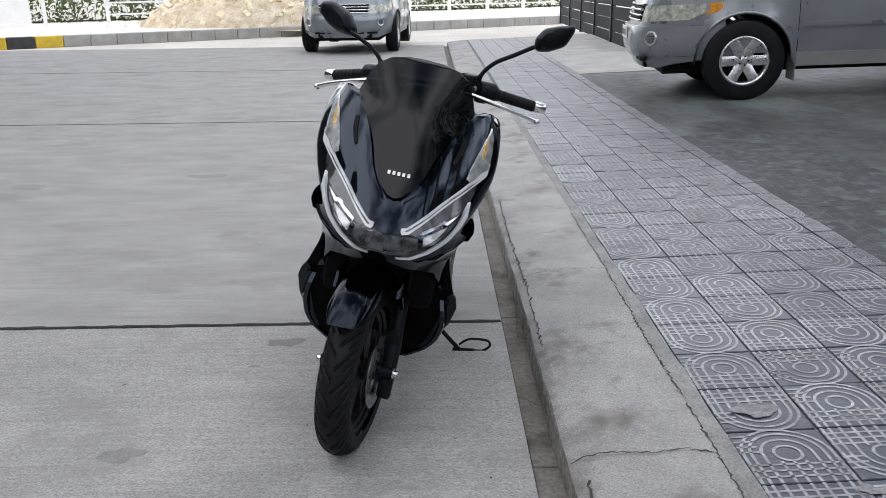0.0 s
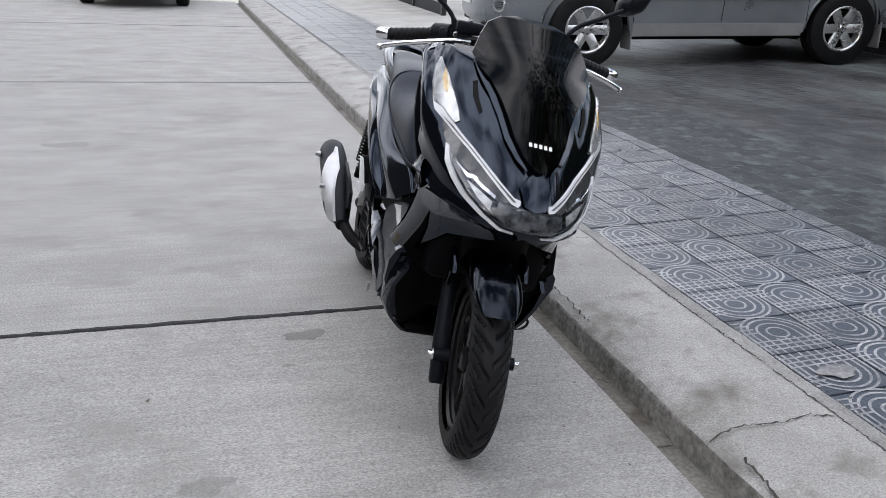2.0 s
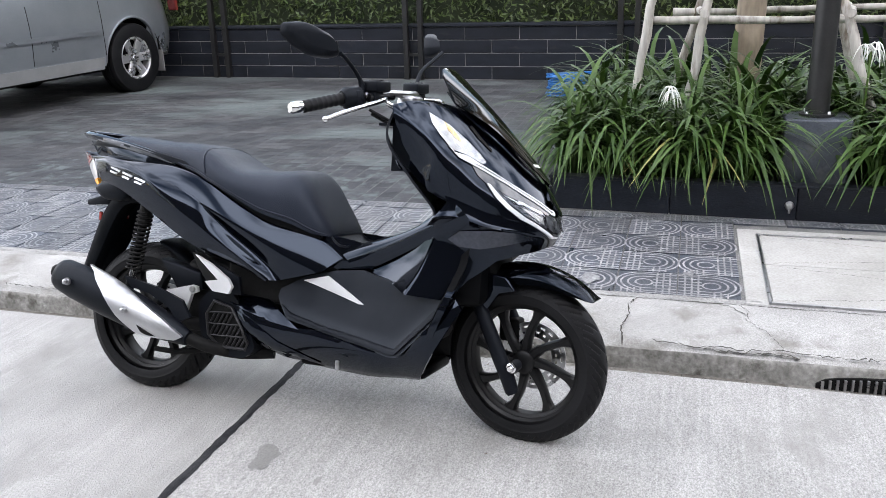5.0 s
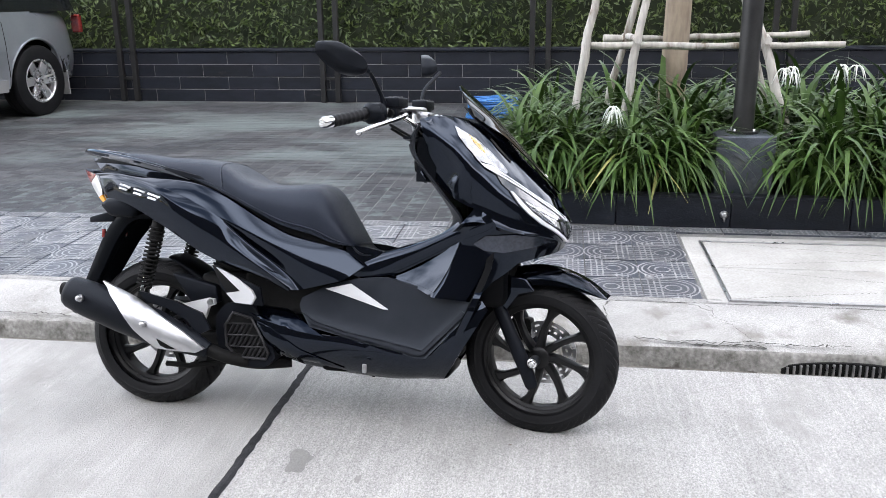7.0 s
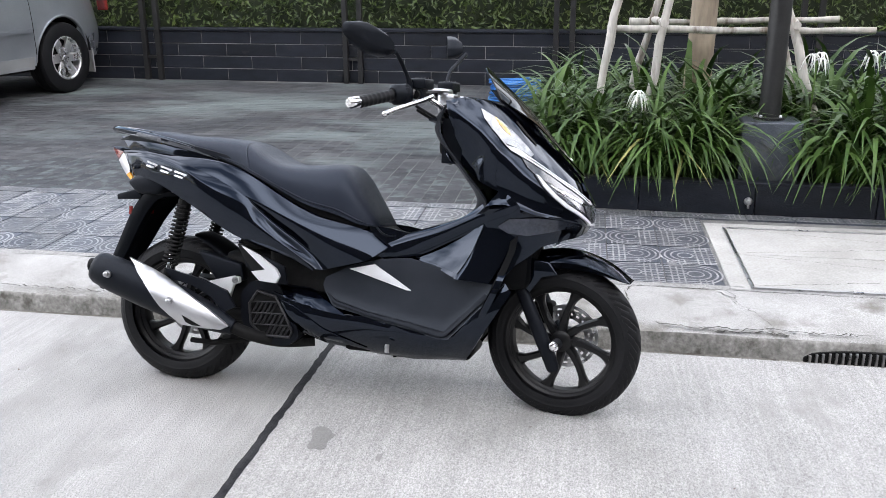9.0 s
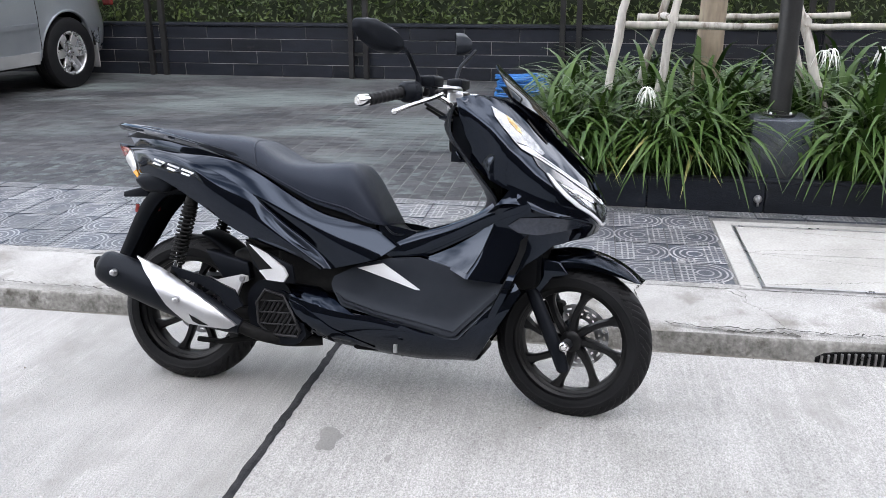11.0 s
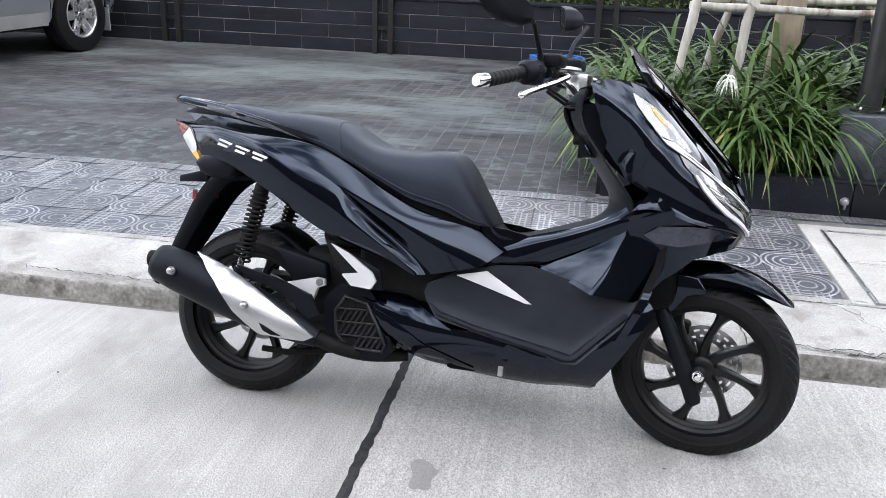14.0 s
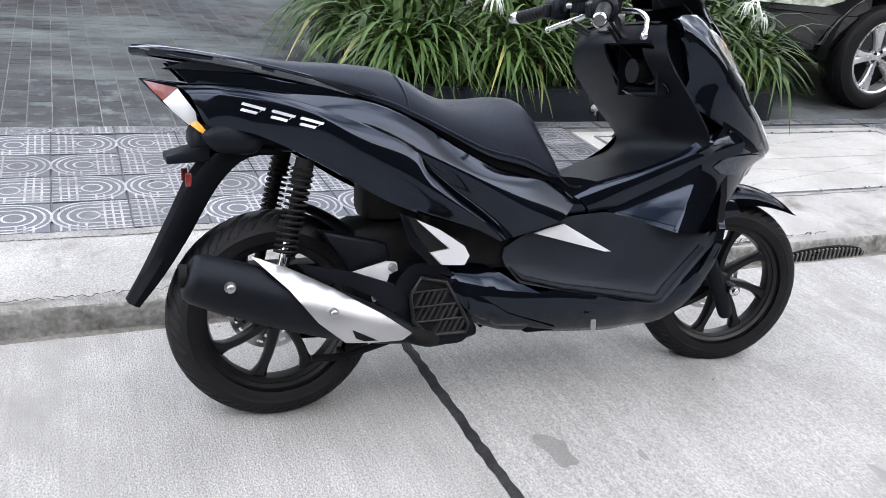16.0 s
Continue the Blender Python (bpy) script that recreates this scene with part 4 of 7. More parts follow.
def body_section(t):
    """The points of one cross-section of the rear body, from the top edge to the bottom edge, with its folds slightly rounded."""
    c = [Vector([spline(t, ALONG, [p[i] for p in line]) for i in (0, 1, 2)]) for line in BODY_LINES]
    out = [c[0]]
    for k in range(4):
        a, b = c[k], c[k + 1]
        bulge = min(.003, .05 * (b - a).length)
        for q in (.10, .3, .5, .7, .90):
            p = a.lerp(b, q)
            p.x += bulge * math.sin(math.pi * q)
            out.append(p)
        out.append(b)
    for k in range(1, 4):
        out[6 * k] = out[6 * k] * .4 + (out[6 * k - 1] + out[6 * k + 1]) * .3
    return out


def body_shell():
    bm = bmesh.new()
    rows = []
    for k in range(91):
        rows.append([bm.verts.new((-p.x, p.y, p.z)) for p in body_section(k / 90)])
    for a, b in zip(rows, rows[1:]):
        for j in range(len(a) - 1):
            q = [a[j], b[j], b[j + 1], a[j + 1]]
            if (q[0].co - q[3].co).length < 1e-5 or (q[1].co - q[2].co).length < 1e-5:
                continue
            bm.faces.new(q)
    rim = [e for e in bm.edges if e.is_boundary]
    back = {}
    for e in rim:
        for v in e.verts:
            if v not in back:
                back[v] = bm.verts.new(v.co + Vector((.014, 0, 0)))
    for e in rim:
        bm.faces.new((e.verts[0], e.verts[1], back[e.verts[1]], back[e.verts[0]]))
    bmesh.ops.remove_doubles(bm, verts=bm.verts[:], dist=2e-5)
    bmesh.ops.recalc_face_normals(bm, faces=bm.faces[:])
    return bm


pair("body_panel", body_shell(), PAINT, label="gloss black rear body panel with folded blades", sharp=70)
# the glossy ridge that runs from the floor up to the front fairing
RIDGE_IN = [(.100, .567, .521), (.112, .502, .543), (.135, .400, .575), (.165, .302, .615), (.19, .231, .663), (.205, .185, .690)]
RIDGE_OUT = [(.122, .513, .479), (.138, .432, .511), (.162, .348, .553), (.20, .232, .612), (.222, .152, .640), (.228, .128, .650)]
bm = bmesh.new()
prev = None
for a, b in zip(bend(RIDGE_IN, 8), bend(RIDGE_OUT, 8)):
    row = []
    for q in (0, .15, .35, .55, .75, .9, 1.0):
        p = a.lerp(b, q) + Vector((.010, 0, .010)) * math.sin(math.pi * min(1, q * .85 + .05))
        row.append(bm.verts.new((-p.x, p.y, p.z)))
    row.append(bm.verts.new((-b.x + .006, b.y, b.z - .02)))
    if prev:
        for j in range(len(row) - 1):
            bm.faces.new((prev[j], row[j], row[j + 1], prev[j + 1]))
    prev = row
bmesh.ops.recalc_face_normals(bm, faces=bm.faces[:])
pair("floor_ridge", bm, PAINT, label="gloss black ridge beside the floor", sharp=60)
side_part("floor_bridge", [(.62, .570), (.54, .563), (.46, .548), (.43, .50), (.45, .468), (.55, .462), (.64, .468)],
          lambda y, z: lerp(y, [.43, .5, .56, .64], [.126, .120, .114, .112]), PAINT, "gloss black panel beside the floor tunnel", step=.03)
STRIP = [(1.52, .808), (1.33, .80), (1.14, .765), (1.06, .742), (.925, .688), (.775, .618), (.66, .575), (.62, .585), (.77, .64), (.93, .71), (1.07, .765), (1.3, .815), (1.45, .83)]
side_part("seat_skirt", STRIP, lambda y, z: lat_body(y, fold(y)) - .035, PLASTIC, "matte strip under the seat")


def lat_recess(y, z):
    floor_z = lerp(y, [.17, .2, .33, .36, .60, .75], [.42, .38, .262, .258, .300, .335])
    k = max(0.0, 1 - max(0.0, z - floor_z + 0.012) / 0.030)
    return lerp(y, [.17, .35, .5, .63, .75], [.205, .168, .140, .126, .130]) + 0.016 * k + 0.10 * max(0, .40 - z)


RECESS = [(.752, .375), (.745, .398), (.665, .44), (.56, .468), (.47, .477), (.349, .452), (.262, .425), (.165, .424), (.2, .379), (.328, .245), (.36, .243), (.602, .286), (.71, .31), (.745, .355)]
side_part("foot_recess", RECESS, lat_recess, SATIN, "matte black foot recess panel", edge=.0015)


def lat_low(y, z):
    out = lerp(y, [.15, .25, .35, .52, .70, .9], [.225, .235, .205, .192, .165, .14])
    return out - 4.5 * max(0, 0.29 - z) ** 2 - 0.3 * max(0, z - .34) - 0.18 * max(0, .40 - z) * min(1, max(0, (.42 - y) / .17))


LOWER = [(.95, .355), (.871, .328), (.76, .302), (.70, .29), (.602, .288), (.36, .245), (.328, .247), (.2, .381), (.165, .426), (.145, .40), (.25, .225), (.285, .17), (.45, .160), (.60, .166), (.74, .182), (.818, .209), (.852, .232), (.886, .297)]
side_part("lower_cowl", LOWER, lat_low, PAINT, "gloss black lower side cowl")
side_part("cowl_shelf", [(.955, .364), (.84, .38), (.775, .345), (.70, .305), (.66, .285), (.76, .298), (.871, .324), (.94, .352)],
          lambda y, z: lat_low(y, z) + .004 - .8 * max(0, z - lerp(y, [.66, .76, .87, .95], [.28, .30, .326, .354])), PAINT, "sloping gloss black top of the lower cowl", edge=.002)
side_part("side_vent", [(.90, .32), (.84, .30), (.74, .235), (.60, .185), (.76, .20), (.85, .245)], lambda y, z: lat_low(y, z) + .008, PAINT, "pointed lower blade")
side_part("floor_rubber", [(.735, .352), (.71, .322), (.60, .293), (.36, .251), (.335, .255), (.21, .385), (.222, .392), (.343, .266), (.60, .303), (.70, .329)],
          lambda y, z: lat_recess(y, z) + .013, PLASTIC, "satin black edge of the foot board", step=.010)
bm = bmesh.new()
box(bm, -0.19, 0.512, 0.185, -0.182, 0.526, 0.212, bevel=0.003)
pair("cowl_clip", bm, STEEL, label="small grey clip")
UNDER = [(.178, .585), (.190, .53), (.214, .46), (.236, .41), (.224, .345), (.198, .280), (.172, .225), (.13, .198), (.06, .198), (.06, .50), (.10, .575)]


def under_at(x, z):
    return (-x, lerp(z, [.17, .22, .26, .32, .40, .52, .59], [.285, .255, .238, .222, .185, .140, .130]) + .10 * max(0, .20 - x) + .5 * max(0, .13 - x), z)


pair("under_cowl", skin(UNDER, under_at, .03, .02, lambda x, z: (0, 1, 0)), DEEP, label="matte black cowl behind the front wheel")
GUARD = [(.214, .455), (.228, .44), (.237, .405), (.228, .342), (.200, .275), (.176, .225), (.155, .225), (.178, .28), (.195, .345), (.20, .40), (.203, .44)]
pair("leg_guard", skin(GUARD, lambda x, z: (under_at(x, z)[0], under_at(x, z)[1] - .004, z), .02, .02, lambda x, z: (0, 1, 0)), PAINT, label="gloss black front edge of the leg guard")
side_part("accent_wedge", [(.668, .430), (.585, .450), (.459, .378), (.475, .378)], lambda y, z: lat_recess(y, z) + .010, SILVER, "silver accent wedge", step=.03)
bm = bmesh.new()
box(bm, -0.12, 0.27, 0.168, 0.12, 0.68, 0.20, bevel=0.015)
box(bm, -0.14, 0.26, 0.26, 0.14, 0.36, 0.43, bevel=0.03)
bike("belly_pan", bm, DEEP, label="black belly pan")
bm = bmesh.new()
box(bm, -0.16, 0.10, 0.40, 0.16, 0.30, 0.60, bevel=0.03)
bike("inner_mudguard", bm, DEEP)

# -- seat --
SY = [.585, .61, .64, .672, .71, .81, .90, .955, 1.0, 1.045, 1.148, 1.245, 1.378, 1.42]
ST = [.577, .622, .672, .724, .756, .752, .754, .773, .80, .82, .829, .831, .843, .835]
SB = [.565, .567, .572, .583, .598, .625, .668, .695, .715, .735, .765, .782, .805, .815]
SW = [.104, .126, .138, .145, .150, .158, .165, .165, .16, .150, .135, .118, .095, .075]


def seat_mesh():
    bm = bmesh.new()
    rows = []
    for k in range(61):
        y = SY[0] + (SY[-1] - SY[0]) * k / 60
        t, b, w = (spline(y, SY, v) for v in (ST, SB, SW))
        row = []
        for j in range(25):
            a = math.pi * j / 24
            c, s = math.cos(a), math.sin(a)
            row.append(bm.verts.new((w * math.copysign(abs(c) ** 0.62, c), y, b + (t - b) * abs(s) ** 0.55)))
        rows.append(row)
    for p, q in zip(rows, rows[1:]):
        for j in range(24):
            bm.faces.new((p[j], p[j + 1], q[j + 1], q[j]))
    bm.faces.new(rows[0])
    bm.faces.new(rows[-1][::-1])
    bmesh.ops.recalc_face_normals(bm, faces=bm.faces[:])
    return bm


bm = bmesh.new()
prev = None
for k in range(31):
    y = .62 + .76 * k / 30
    b, w = spline(y, SY, SB), spline(y, SY, SW)
    row = [bm.verts.new(p) for p in ((-w * .93, y, b + .012), (-w * .93, y, b - .05), (w * .93, y, b - .05), (w * .93, y, b + .012))]
    if prev:
        for j in range(4):
            bm.faces.new((prev[j], prev[(j + 1) % 4], row[(j + 1) % 4], row[j]))
    else:
        bm.faces.new(row)
    prev = row
bm.faces.new(prev[::-1])
bmesh.ops.recalc_face_normals(bm, faces=bm.faces[:])
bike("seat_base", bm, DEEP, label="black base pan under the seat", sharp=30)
seat = bike("seat", seat_mesh(), VINYL, label="stepped black vinyl seat", sharp=60)
bm = bmesh.new()
for side in (-1, 1):
    pts = []
    for k in range(30):
        y = SY[0] + 0.01 + (1.36 - SY[0]) * k / 29
        t, b, w = (spline(y, SY, v) for v in (ST, SB, SW))
        pts.append((side * (w + 0.0015), y, b + (t - b) * 0.10))
    tube(bm, pts, 0.0032, 6)
bike("seat_piping", bm, VINYL, parent=seat)
bm = bmesh.new()
pts = []
for j in range(25):
    a = math.pi * j / 24
    y = 1.005
    t, b, w = (spline(y, SY, v) for v in (ST, SB, SW))
    c, s = math.cos(a), math.sin(a)
    pts.append((w * math.copysign(abs(c) ** 0.62, c) * 1.002, y + 0.03 * abs(s), b + (t - b) * abs(s) ** 0.55 + 0.001 + 0.012 * abs(s)))
tube(bm, pts, 0.0022, 6)
bike("seat_seam", bm, VINYL, parent=seat)

# -- tail: grab rail, lamp, mudguard --
bm = bmesh.new()
for side in (-1, 1):
    pts = bend([(side * 0.125, 1.13, .762), (side * 0.128, 1.25, .795), (side * 0.112, 1.40, .825), (side * 0.07, 1.52, .842), (0, 1.572, .846)], 6)
    prev = None
    for i, p in enumerate(pts):
        d = (pts[min(i + 1, len(pts) - 1)] - pts[max(i - 1, 0)]).normalized()
        o = Vector((d.y, -d.x, 0)).normalized()
        w, h = 0.016, 0.011
        sec = [bm.verts.new(p + o * (a * w) + Vector((0, 0, b * h))) for a, b in ((-1, -.3), (-.6, -1), (.6, -1), (1, -.3), (1, .4), (.5, 1), (-.5, 1), (-1, .4))]
        if prev:
            for j in range(8):
                bm.faces.new((prev[j], prev[(j + 1) % 8], sec[(j + 1) % 8], sec[j]))
        else:
            bm.faces.new(sec)
        prev = sec
bmesh.ops.recalc_face_normals(bm, faces=bm.faces[:])
bike("grab_rail", bm, PAINT, label="gloss black grab rail")
# added grey strip that stands for the reflection along the gloss rail
side_part("rail_trim", [(1.57, .848), (1.50, .842), (1.36, .822), (1.22, .79), (1.12, .755), (1.20, .775), (1.36, .808), (1.50, .832)],
          lambda y, z: lerp(y, [1.1, 1.25, 1.4, 1.52, 1.6], [.150, .151, .136, .095, .03]), RAIL_GREY, "thin grey strip for the sheen along the grab rail", step=.03)
side_part("rail_base", [(1.515, .822), (1.40, .812), (1.25, .785), (1.12, .752), (1.08, .735), (1.28, .752), (1.41, .768), (1.47, .775)],
          lambda y, z: lerp(y, [1.08, 1.25, 1.4, 1.52], [.150, .140, .116, .075]), PAINT, "gloss black panel under the grab rail", step=.03)


def lat_lamp(y, z):
    return lerp(y, [1.42, 1.47, 1.52, 1.57], [.126, .104, .076, .044])


side_part("tail_lamp", [(1.560, .782), (1.494, .767), (1.523, .740), (1.54, .757)], lat_lamp, RED, "dark red tail lamp", step=.02, edge=.002)
side_part("rear_turn_lamp", [(1.494, .766), (1.523, .740), (1.505, .718), (1.474, .690), (1.458, .700), (1.461, .719)], lat_lamp, SHIELD, "clear rear turn lamp", step=.015, edge=.003)
side_part("amber_lamp_tip", [(1.474, .692), (1.446, .671), (1.440, .678), (1.458, .700)], lambda y, z: lat_lamp(y, z) + .002, AMBER, "amber lamp tip", step=.015, edge=.002)
bm = bmesh.new()
prism(bm, [(1.570, .787), (1.42, .776), (1.40, .70), (1.45, .675), (1.475, .69), (1.525, .738)], "x", -.042, .042, bevel=.004)
bike("tail_box", bm, PAINT, label="gloss black tail end above the lamp")
bm = bmesh.new()
prism(bm, [(1.458, .668), (1.43, .690), (1.36, .70), (1.31, .665), (1.34, .628), (1.42, .630)], "x", -.132, .132, bevel=.016)
box(bm, -0.08, 1.20, .63, 0.08, 1.47, .69, bevel=0.02)
bike("tail_underside", bm, PLASTIC, label="black tail underside")
bm = bmesh.new()
prev = None
for y, z, h, f in [tuple(v) for v in bend([Vector((1.30, .635, .085, .04)), Vector((1.40, .635, .088, .05)), Vector((1.465, .575, .076, .05)), Vector((1.525, .46, .064, .045)), Vector((1.57, .37, .054, .035)), Vector((1.612, .295, .045, .022))], 4)]:
    d = Vector((0, -0.86, -0.3))
    sec = [bm.verts.new(Vector(p)) for p in ((-h, y - f, z - f * .3), (-h - .006, y - f * .5, z), (-h + .006, y, z + .004), (0, y + .006, z + .006), (h - .006, y, z + .004), (h + .006, y - f * .5, z), (h, y - f, z - f * .3))]
    if prev:
        for j in range(6):
            bm.faces.new((prev[j], prev[j + 1], sec[j + 1], sec[j]))
    prev = sec
bmesh.ops.solidify(bm, geom=bm.faces[:], thickness=0.005)
bike("rear_mudguard", bm, PLASTIC, label="long matte black rear mudguard")
bm = bmesh.new()
prism(bm, [(1.522, .606), (1.522, .624), (1.43, .650), (1.43, .612)], "x", -.08, .08, bevel=.004)
bike("plate_bracket", bm, PLASTIC)
bm = bmesh.new()
box(bm, -0.070, 1.470, 0.556, -0.062, 1.484, 0.586, bevel=0.003)
pair("side_reflector", bm, RED, label="small red reflector")
bike("rear_hugger", guard(1.288, 0.248, 0.268, 12, 84, 0.072, 0.066, 0.03), PLASTIC, label="black rear hugger")
# model lettering on the tail, as plain strokes
def body_out(y, z):
    """How far out the side of the rear body stands near a place seen from the side."""
    best = min((((p.y - y) ** 2 + (p.z - z) ** 2, p.x) for t in range(0, 45) for p in body_section(t / 90)[17:]))
    return best[1]


for y0 in (1.372, 1.312, 1.254):
    for strokes in (((.0, .013, -.046, .012), (.002, .0, -.030, .0), (-.036, .006, -.042, .012)),):
        bm = bmesh.new()
        for ya, za, yb, zb in strokes:
            vs = []
            for y, z in ((y0 + ya, za), (y0 + ya - .004, za + .0062), (y0 + yb, zb), (y0 + yb - .004, zb + .0062)):
                zz = .722 + (y - 1.372) * .24 + z
                for dx in (-.002, .0035):
                    vs.append(bm.verts.new((-(body_out(y, zz) + dx), y, zz)))
            bmesh.ops.convex_hull(bm, input=vs)
        pair("mark_stroke", bm, SILVER, label="silver strokes of a mark")

# -- shock absorbers --
bm = bmesh.new()
top, low = Vector((-0.135, 1.235, .62)), Vector((-0.135, 1.298, .355))
ax = (low - top).normalized()
tube(bm, [top, top + ax * 0.06], 0.021, 14)
tube(bm, [top + ax * 0.05, low - ax * .085], 0.013, 10)
tube(bm, [low - ax * .09, low], 0.010, 10, mat=1)
tube(bm, [low - ax * 0.03, low + ax * 0.01], 0.014, 12)
sx, sy = ax.orthogonal().normalized(), None
sy = ax.cross(sx)
coil = []
for k in range(15 * 14 + 1):
    a = 2 * math.pi * k / 14
    coil.append(top + ax * (0.02 + 0.20 * k / (15 * 14)) + (sx * math.cos(a) + sy * math.sin(a)) * 0.023)
tube(bm, coil, 0.0036, 6)
pair("shock_absorber", bm, [DARK, CHROME], label="black coil spring shock absorber")

# -- silencer on the right --
bm = bmesh.new()
axis0, axis1 = Vector((-.222, 1.50, .392)), Vector((-.205, 1.02, .225))
rows = []
dirn = (axis1 - axis0).normalized()
up = Vector((0, 0, 1))
up = (up - dirn * up.dot(dirn)).normalized()
side_v = dirn.cross(up)
for t, r in [(0, .036), (.01, .046), (.04, .053), (.15, .058), (.4, .060), (.62, .056), (.8, .046), (.92, .034), (1.0, .024)]:
    c = axis0.lerp(axis1, t)
    rows.append([bm.verts.new(c + (side_v * math.cos(a) * 0.9 + up * math.sin(a)) * r) for a in [2 * math.pi * k / 28 for k in range(28)]])
for p, q in zip(rows, rows[1:]):
    for k in range(28):
        bm.faces.new((p[k], p[(k + 1) % 28], q[(k + 1) % 28], q[k]))
bm.faces.new(rows[0])
bm.faces.new(rows[-1])
bmesh.ops.recalc_face_normals(bm, faces=bm.faces[:])
silencer = bike("silencer", bm, PLASTIC, label="matte black exhaust silencer")
bm = bmesh.new()
lathe(bm, [(0.0, .01), (.018, .01), (.02, -.004), (.0235, -.004), (.0235, .012)], 18, "y", (-.222, 1.503, .393))
bike("tail_pipe", bm, DARK, parent=silencer)


def lat_can(y, z):
    t = (1.50 - y) / 0.48
    cz, r = .392 + (.225 - .392) * t, lerp(t, [0, .15, .4, .62, .8, 1], [.055, .062, .064, .061, .052, .034])
    h = max(-.98, min(.98, (z - cz) * 1.05 / (r + .012)))
    return .222 - .017 * t + r * 0.93 * math.sqrt(1 - h * h) + .003


bike("heat_shield", skin([(1.372, .428), (1.29, .395), (1.20, .35), (1.09, .285), (1.02, .235), (1.045, .222), (1.12, .225), (1.175, .229), (1.24, .285), (1.30, .36)],
                         lambda y, z: (-lat_can(y, z), y, z), .02, .01, lambda y, z: (1, 0, 0)), SHIELD, parent=silencer, label="silver heat shield")
bike("shield_slot", skin([(1.165, .262), (1.105, .230), (1.135, .231), (1.155, .24)], lambda y, z: (-lat_can(y, z) - .0015, y, z), .02, .004, lambda y, z: (1, 0, 0)), DARK, parent=silencer, label="dark three-cornered slot")
for y, z in ((1.420, .375), (1.207, .304)):
    bm = bmesh.new()
    lathe(bm, [(0, -.012), (.006, -.012), (.0085, -.010), (.0085, 0), (.012, 0), (.012, .006)], 14, "x", (-lat_can(y, z) - .001, y, z))
    bike("shield_bolt", bm, STEEL, parent=silencer)
bike("silencer_bracket", skin([(1.27, .40), (1.14, .372), (1.05, .34), (1.02, .29), (1.06, .27), (1.10, .315), (1.17, .35), (1.24, .365)], lambda y, z: (-(.20 - .2 * (1.2 - y) * 0), y, z), .03, .012, lambda y, z: (1, 0, 0)),
     PLASTIC, label="black silencer bracket")
bm = bmesh.new()
tube(bm, bend([(-.20, 1.04, .232), (-.17, .97, .20), (-.10, .90, .175), (-.06, .80, .18)], 5), [.02] * 16, 12)
bike("exhaust_pipe", bm, DARK, label="black exhaust pipe")

# -- radiator cover, swing arm, pegs, stand --
GR = [(.968, .340), (.905, .326), (.868, .262), (.845, .218), (.853, .199), (.948, .199), (.986, .234), (.994, .298)]
bike("radiator_cover", skin(rounded([(1.03, .33), (.99, .372), (.90, .372), (.82, .205), (.86, .168), (.975, .172), (1.025, .24)], 3, .25), lambda y, z: (-.140, y, z), .05, .06, lambda y, z: (1, 0, 0)), PLASTIC, label="black radiator cover")
bike("radiator", skin(GR, lambda y, z: (-.1415, y, z), .05, .003, lambda y, z: (1, 0, 0)), DARK)
grille_rim = [Vector((-.148, y, z)) for y, z in GR]
bm = bmesh.new()
tube(bm, grille_rim + grille_rim[:2], .005, 8)
grille = bike("radiator_grille", bm, GRILLE_GREY, label="slatted black radiator grille")


def inside(y, z):
    hit = False
    for (a, b), (c, d) in zip(GR, GR[1:] + GR[:1]):
        if (b > z) != (d > z) and y < (c - a) * (z - b) / (d - b) + a:
            hit = not hit
    return hit


for k in range(1, 4):
    z = .197 + k * .0365
    ys = [y / 1000 for y in range(840, 1000, 2) if inside(y / 1000, z)]
    bm = bmesh.new()
    tube(bm, [(-.148, ys[0], z + .002), (-.148, ys[-1], z - .002)], .0028, 6)
    bike("cross_bar", bm, GRILLE_GREY, parent=grille)
for k in range(4):
    z0 = .197 + k * .0365
    for q in range(13):
        y0 = .845 + q * .0155
        if not (inside(y0, z0 + .003) and inside(y0 - .02, z0 + .033)):
            continue
        bm = bmesh.new()
        vs = [bm.verts.new((x, y + d, z)) for y, z in ((y0, z0), (y0 - .020, z0 + .0365)) for x, d in ((-.142, -.002), (-.149, -.007), (-.149, -.001), (-.142, .004))]
        bmesh.ops.convex_hull(bm, input=vs)
        bike("slat", bm, GRILLE_GREY, parent=grille)
PEG = [(1.001, .487), (.945, .462), (.883, .421), (.870, .398), (.882, .376), (.938, .380), (.965, .408), (.919, .416), (.945, .438)]
for sg in (-1, 1):
    bike("footpeg", skin(PEG, lambda y, z: (sg * (.205 - .05 * max(0, .40 - z)), y, z), .02, .012, lambda y, z: (-sg, 0, 0)), SILVER, label="folded silver pillion peg")
    bike("footpeg_plate", skin([(1.018, .492), (1.001, .489), (.945, .440), (.919, .417), (.965, .409), (1.0, .455)], lambda y, z: (sg * .196, y, z), .02, .03, lambda y, z: (-sg, 0, 0)), RIM_BLACK)
side_part("peg_hanger", [(1.03, .50), (1.0, .48), (.87, .425), (.86, .37), (.95, .37), (1.0, .42)], lambda y, z: .172, PLASTIC, "black peg hanger", step=.03)
hanger = bike("engine_hanger", skin([(1.16, .345), (1.14, .360), (1.051, .383), (1.03, .380), (1.028, .363), (1.048, .354), (1.066, .300), (1.085, .29), (1.092, .335)], lambda y, z: (-.155, y, z), .02, .016, lambda y, z: (1, 0, 0)), SILVER, label="cast silver engine hanger")
bm = bmesh.new()
lathe(bm, [(0, -.008), (.007, -.008), (.010, -.005), (.010, .002)], 14, "x", (-.156, 1.042, .371))
bike("hanger_bolt", bm, STEEL, parent=hanger)
bm = bmesh.new()
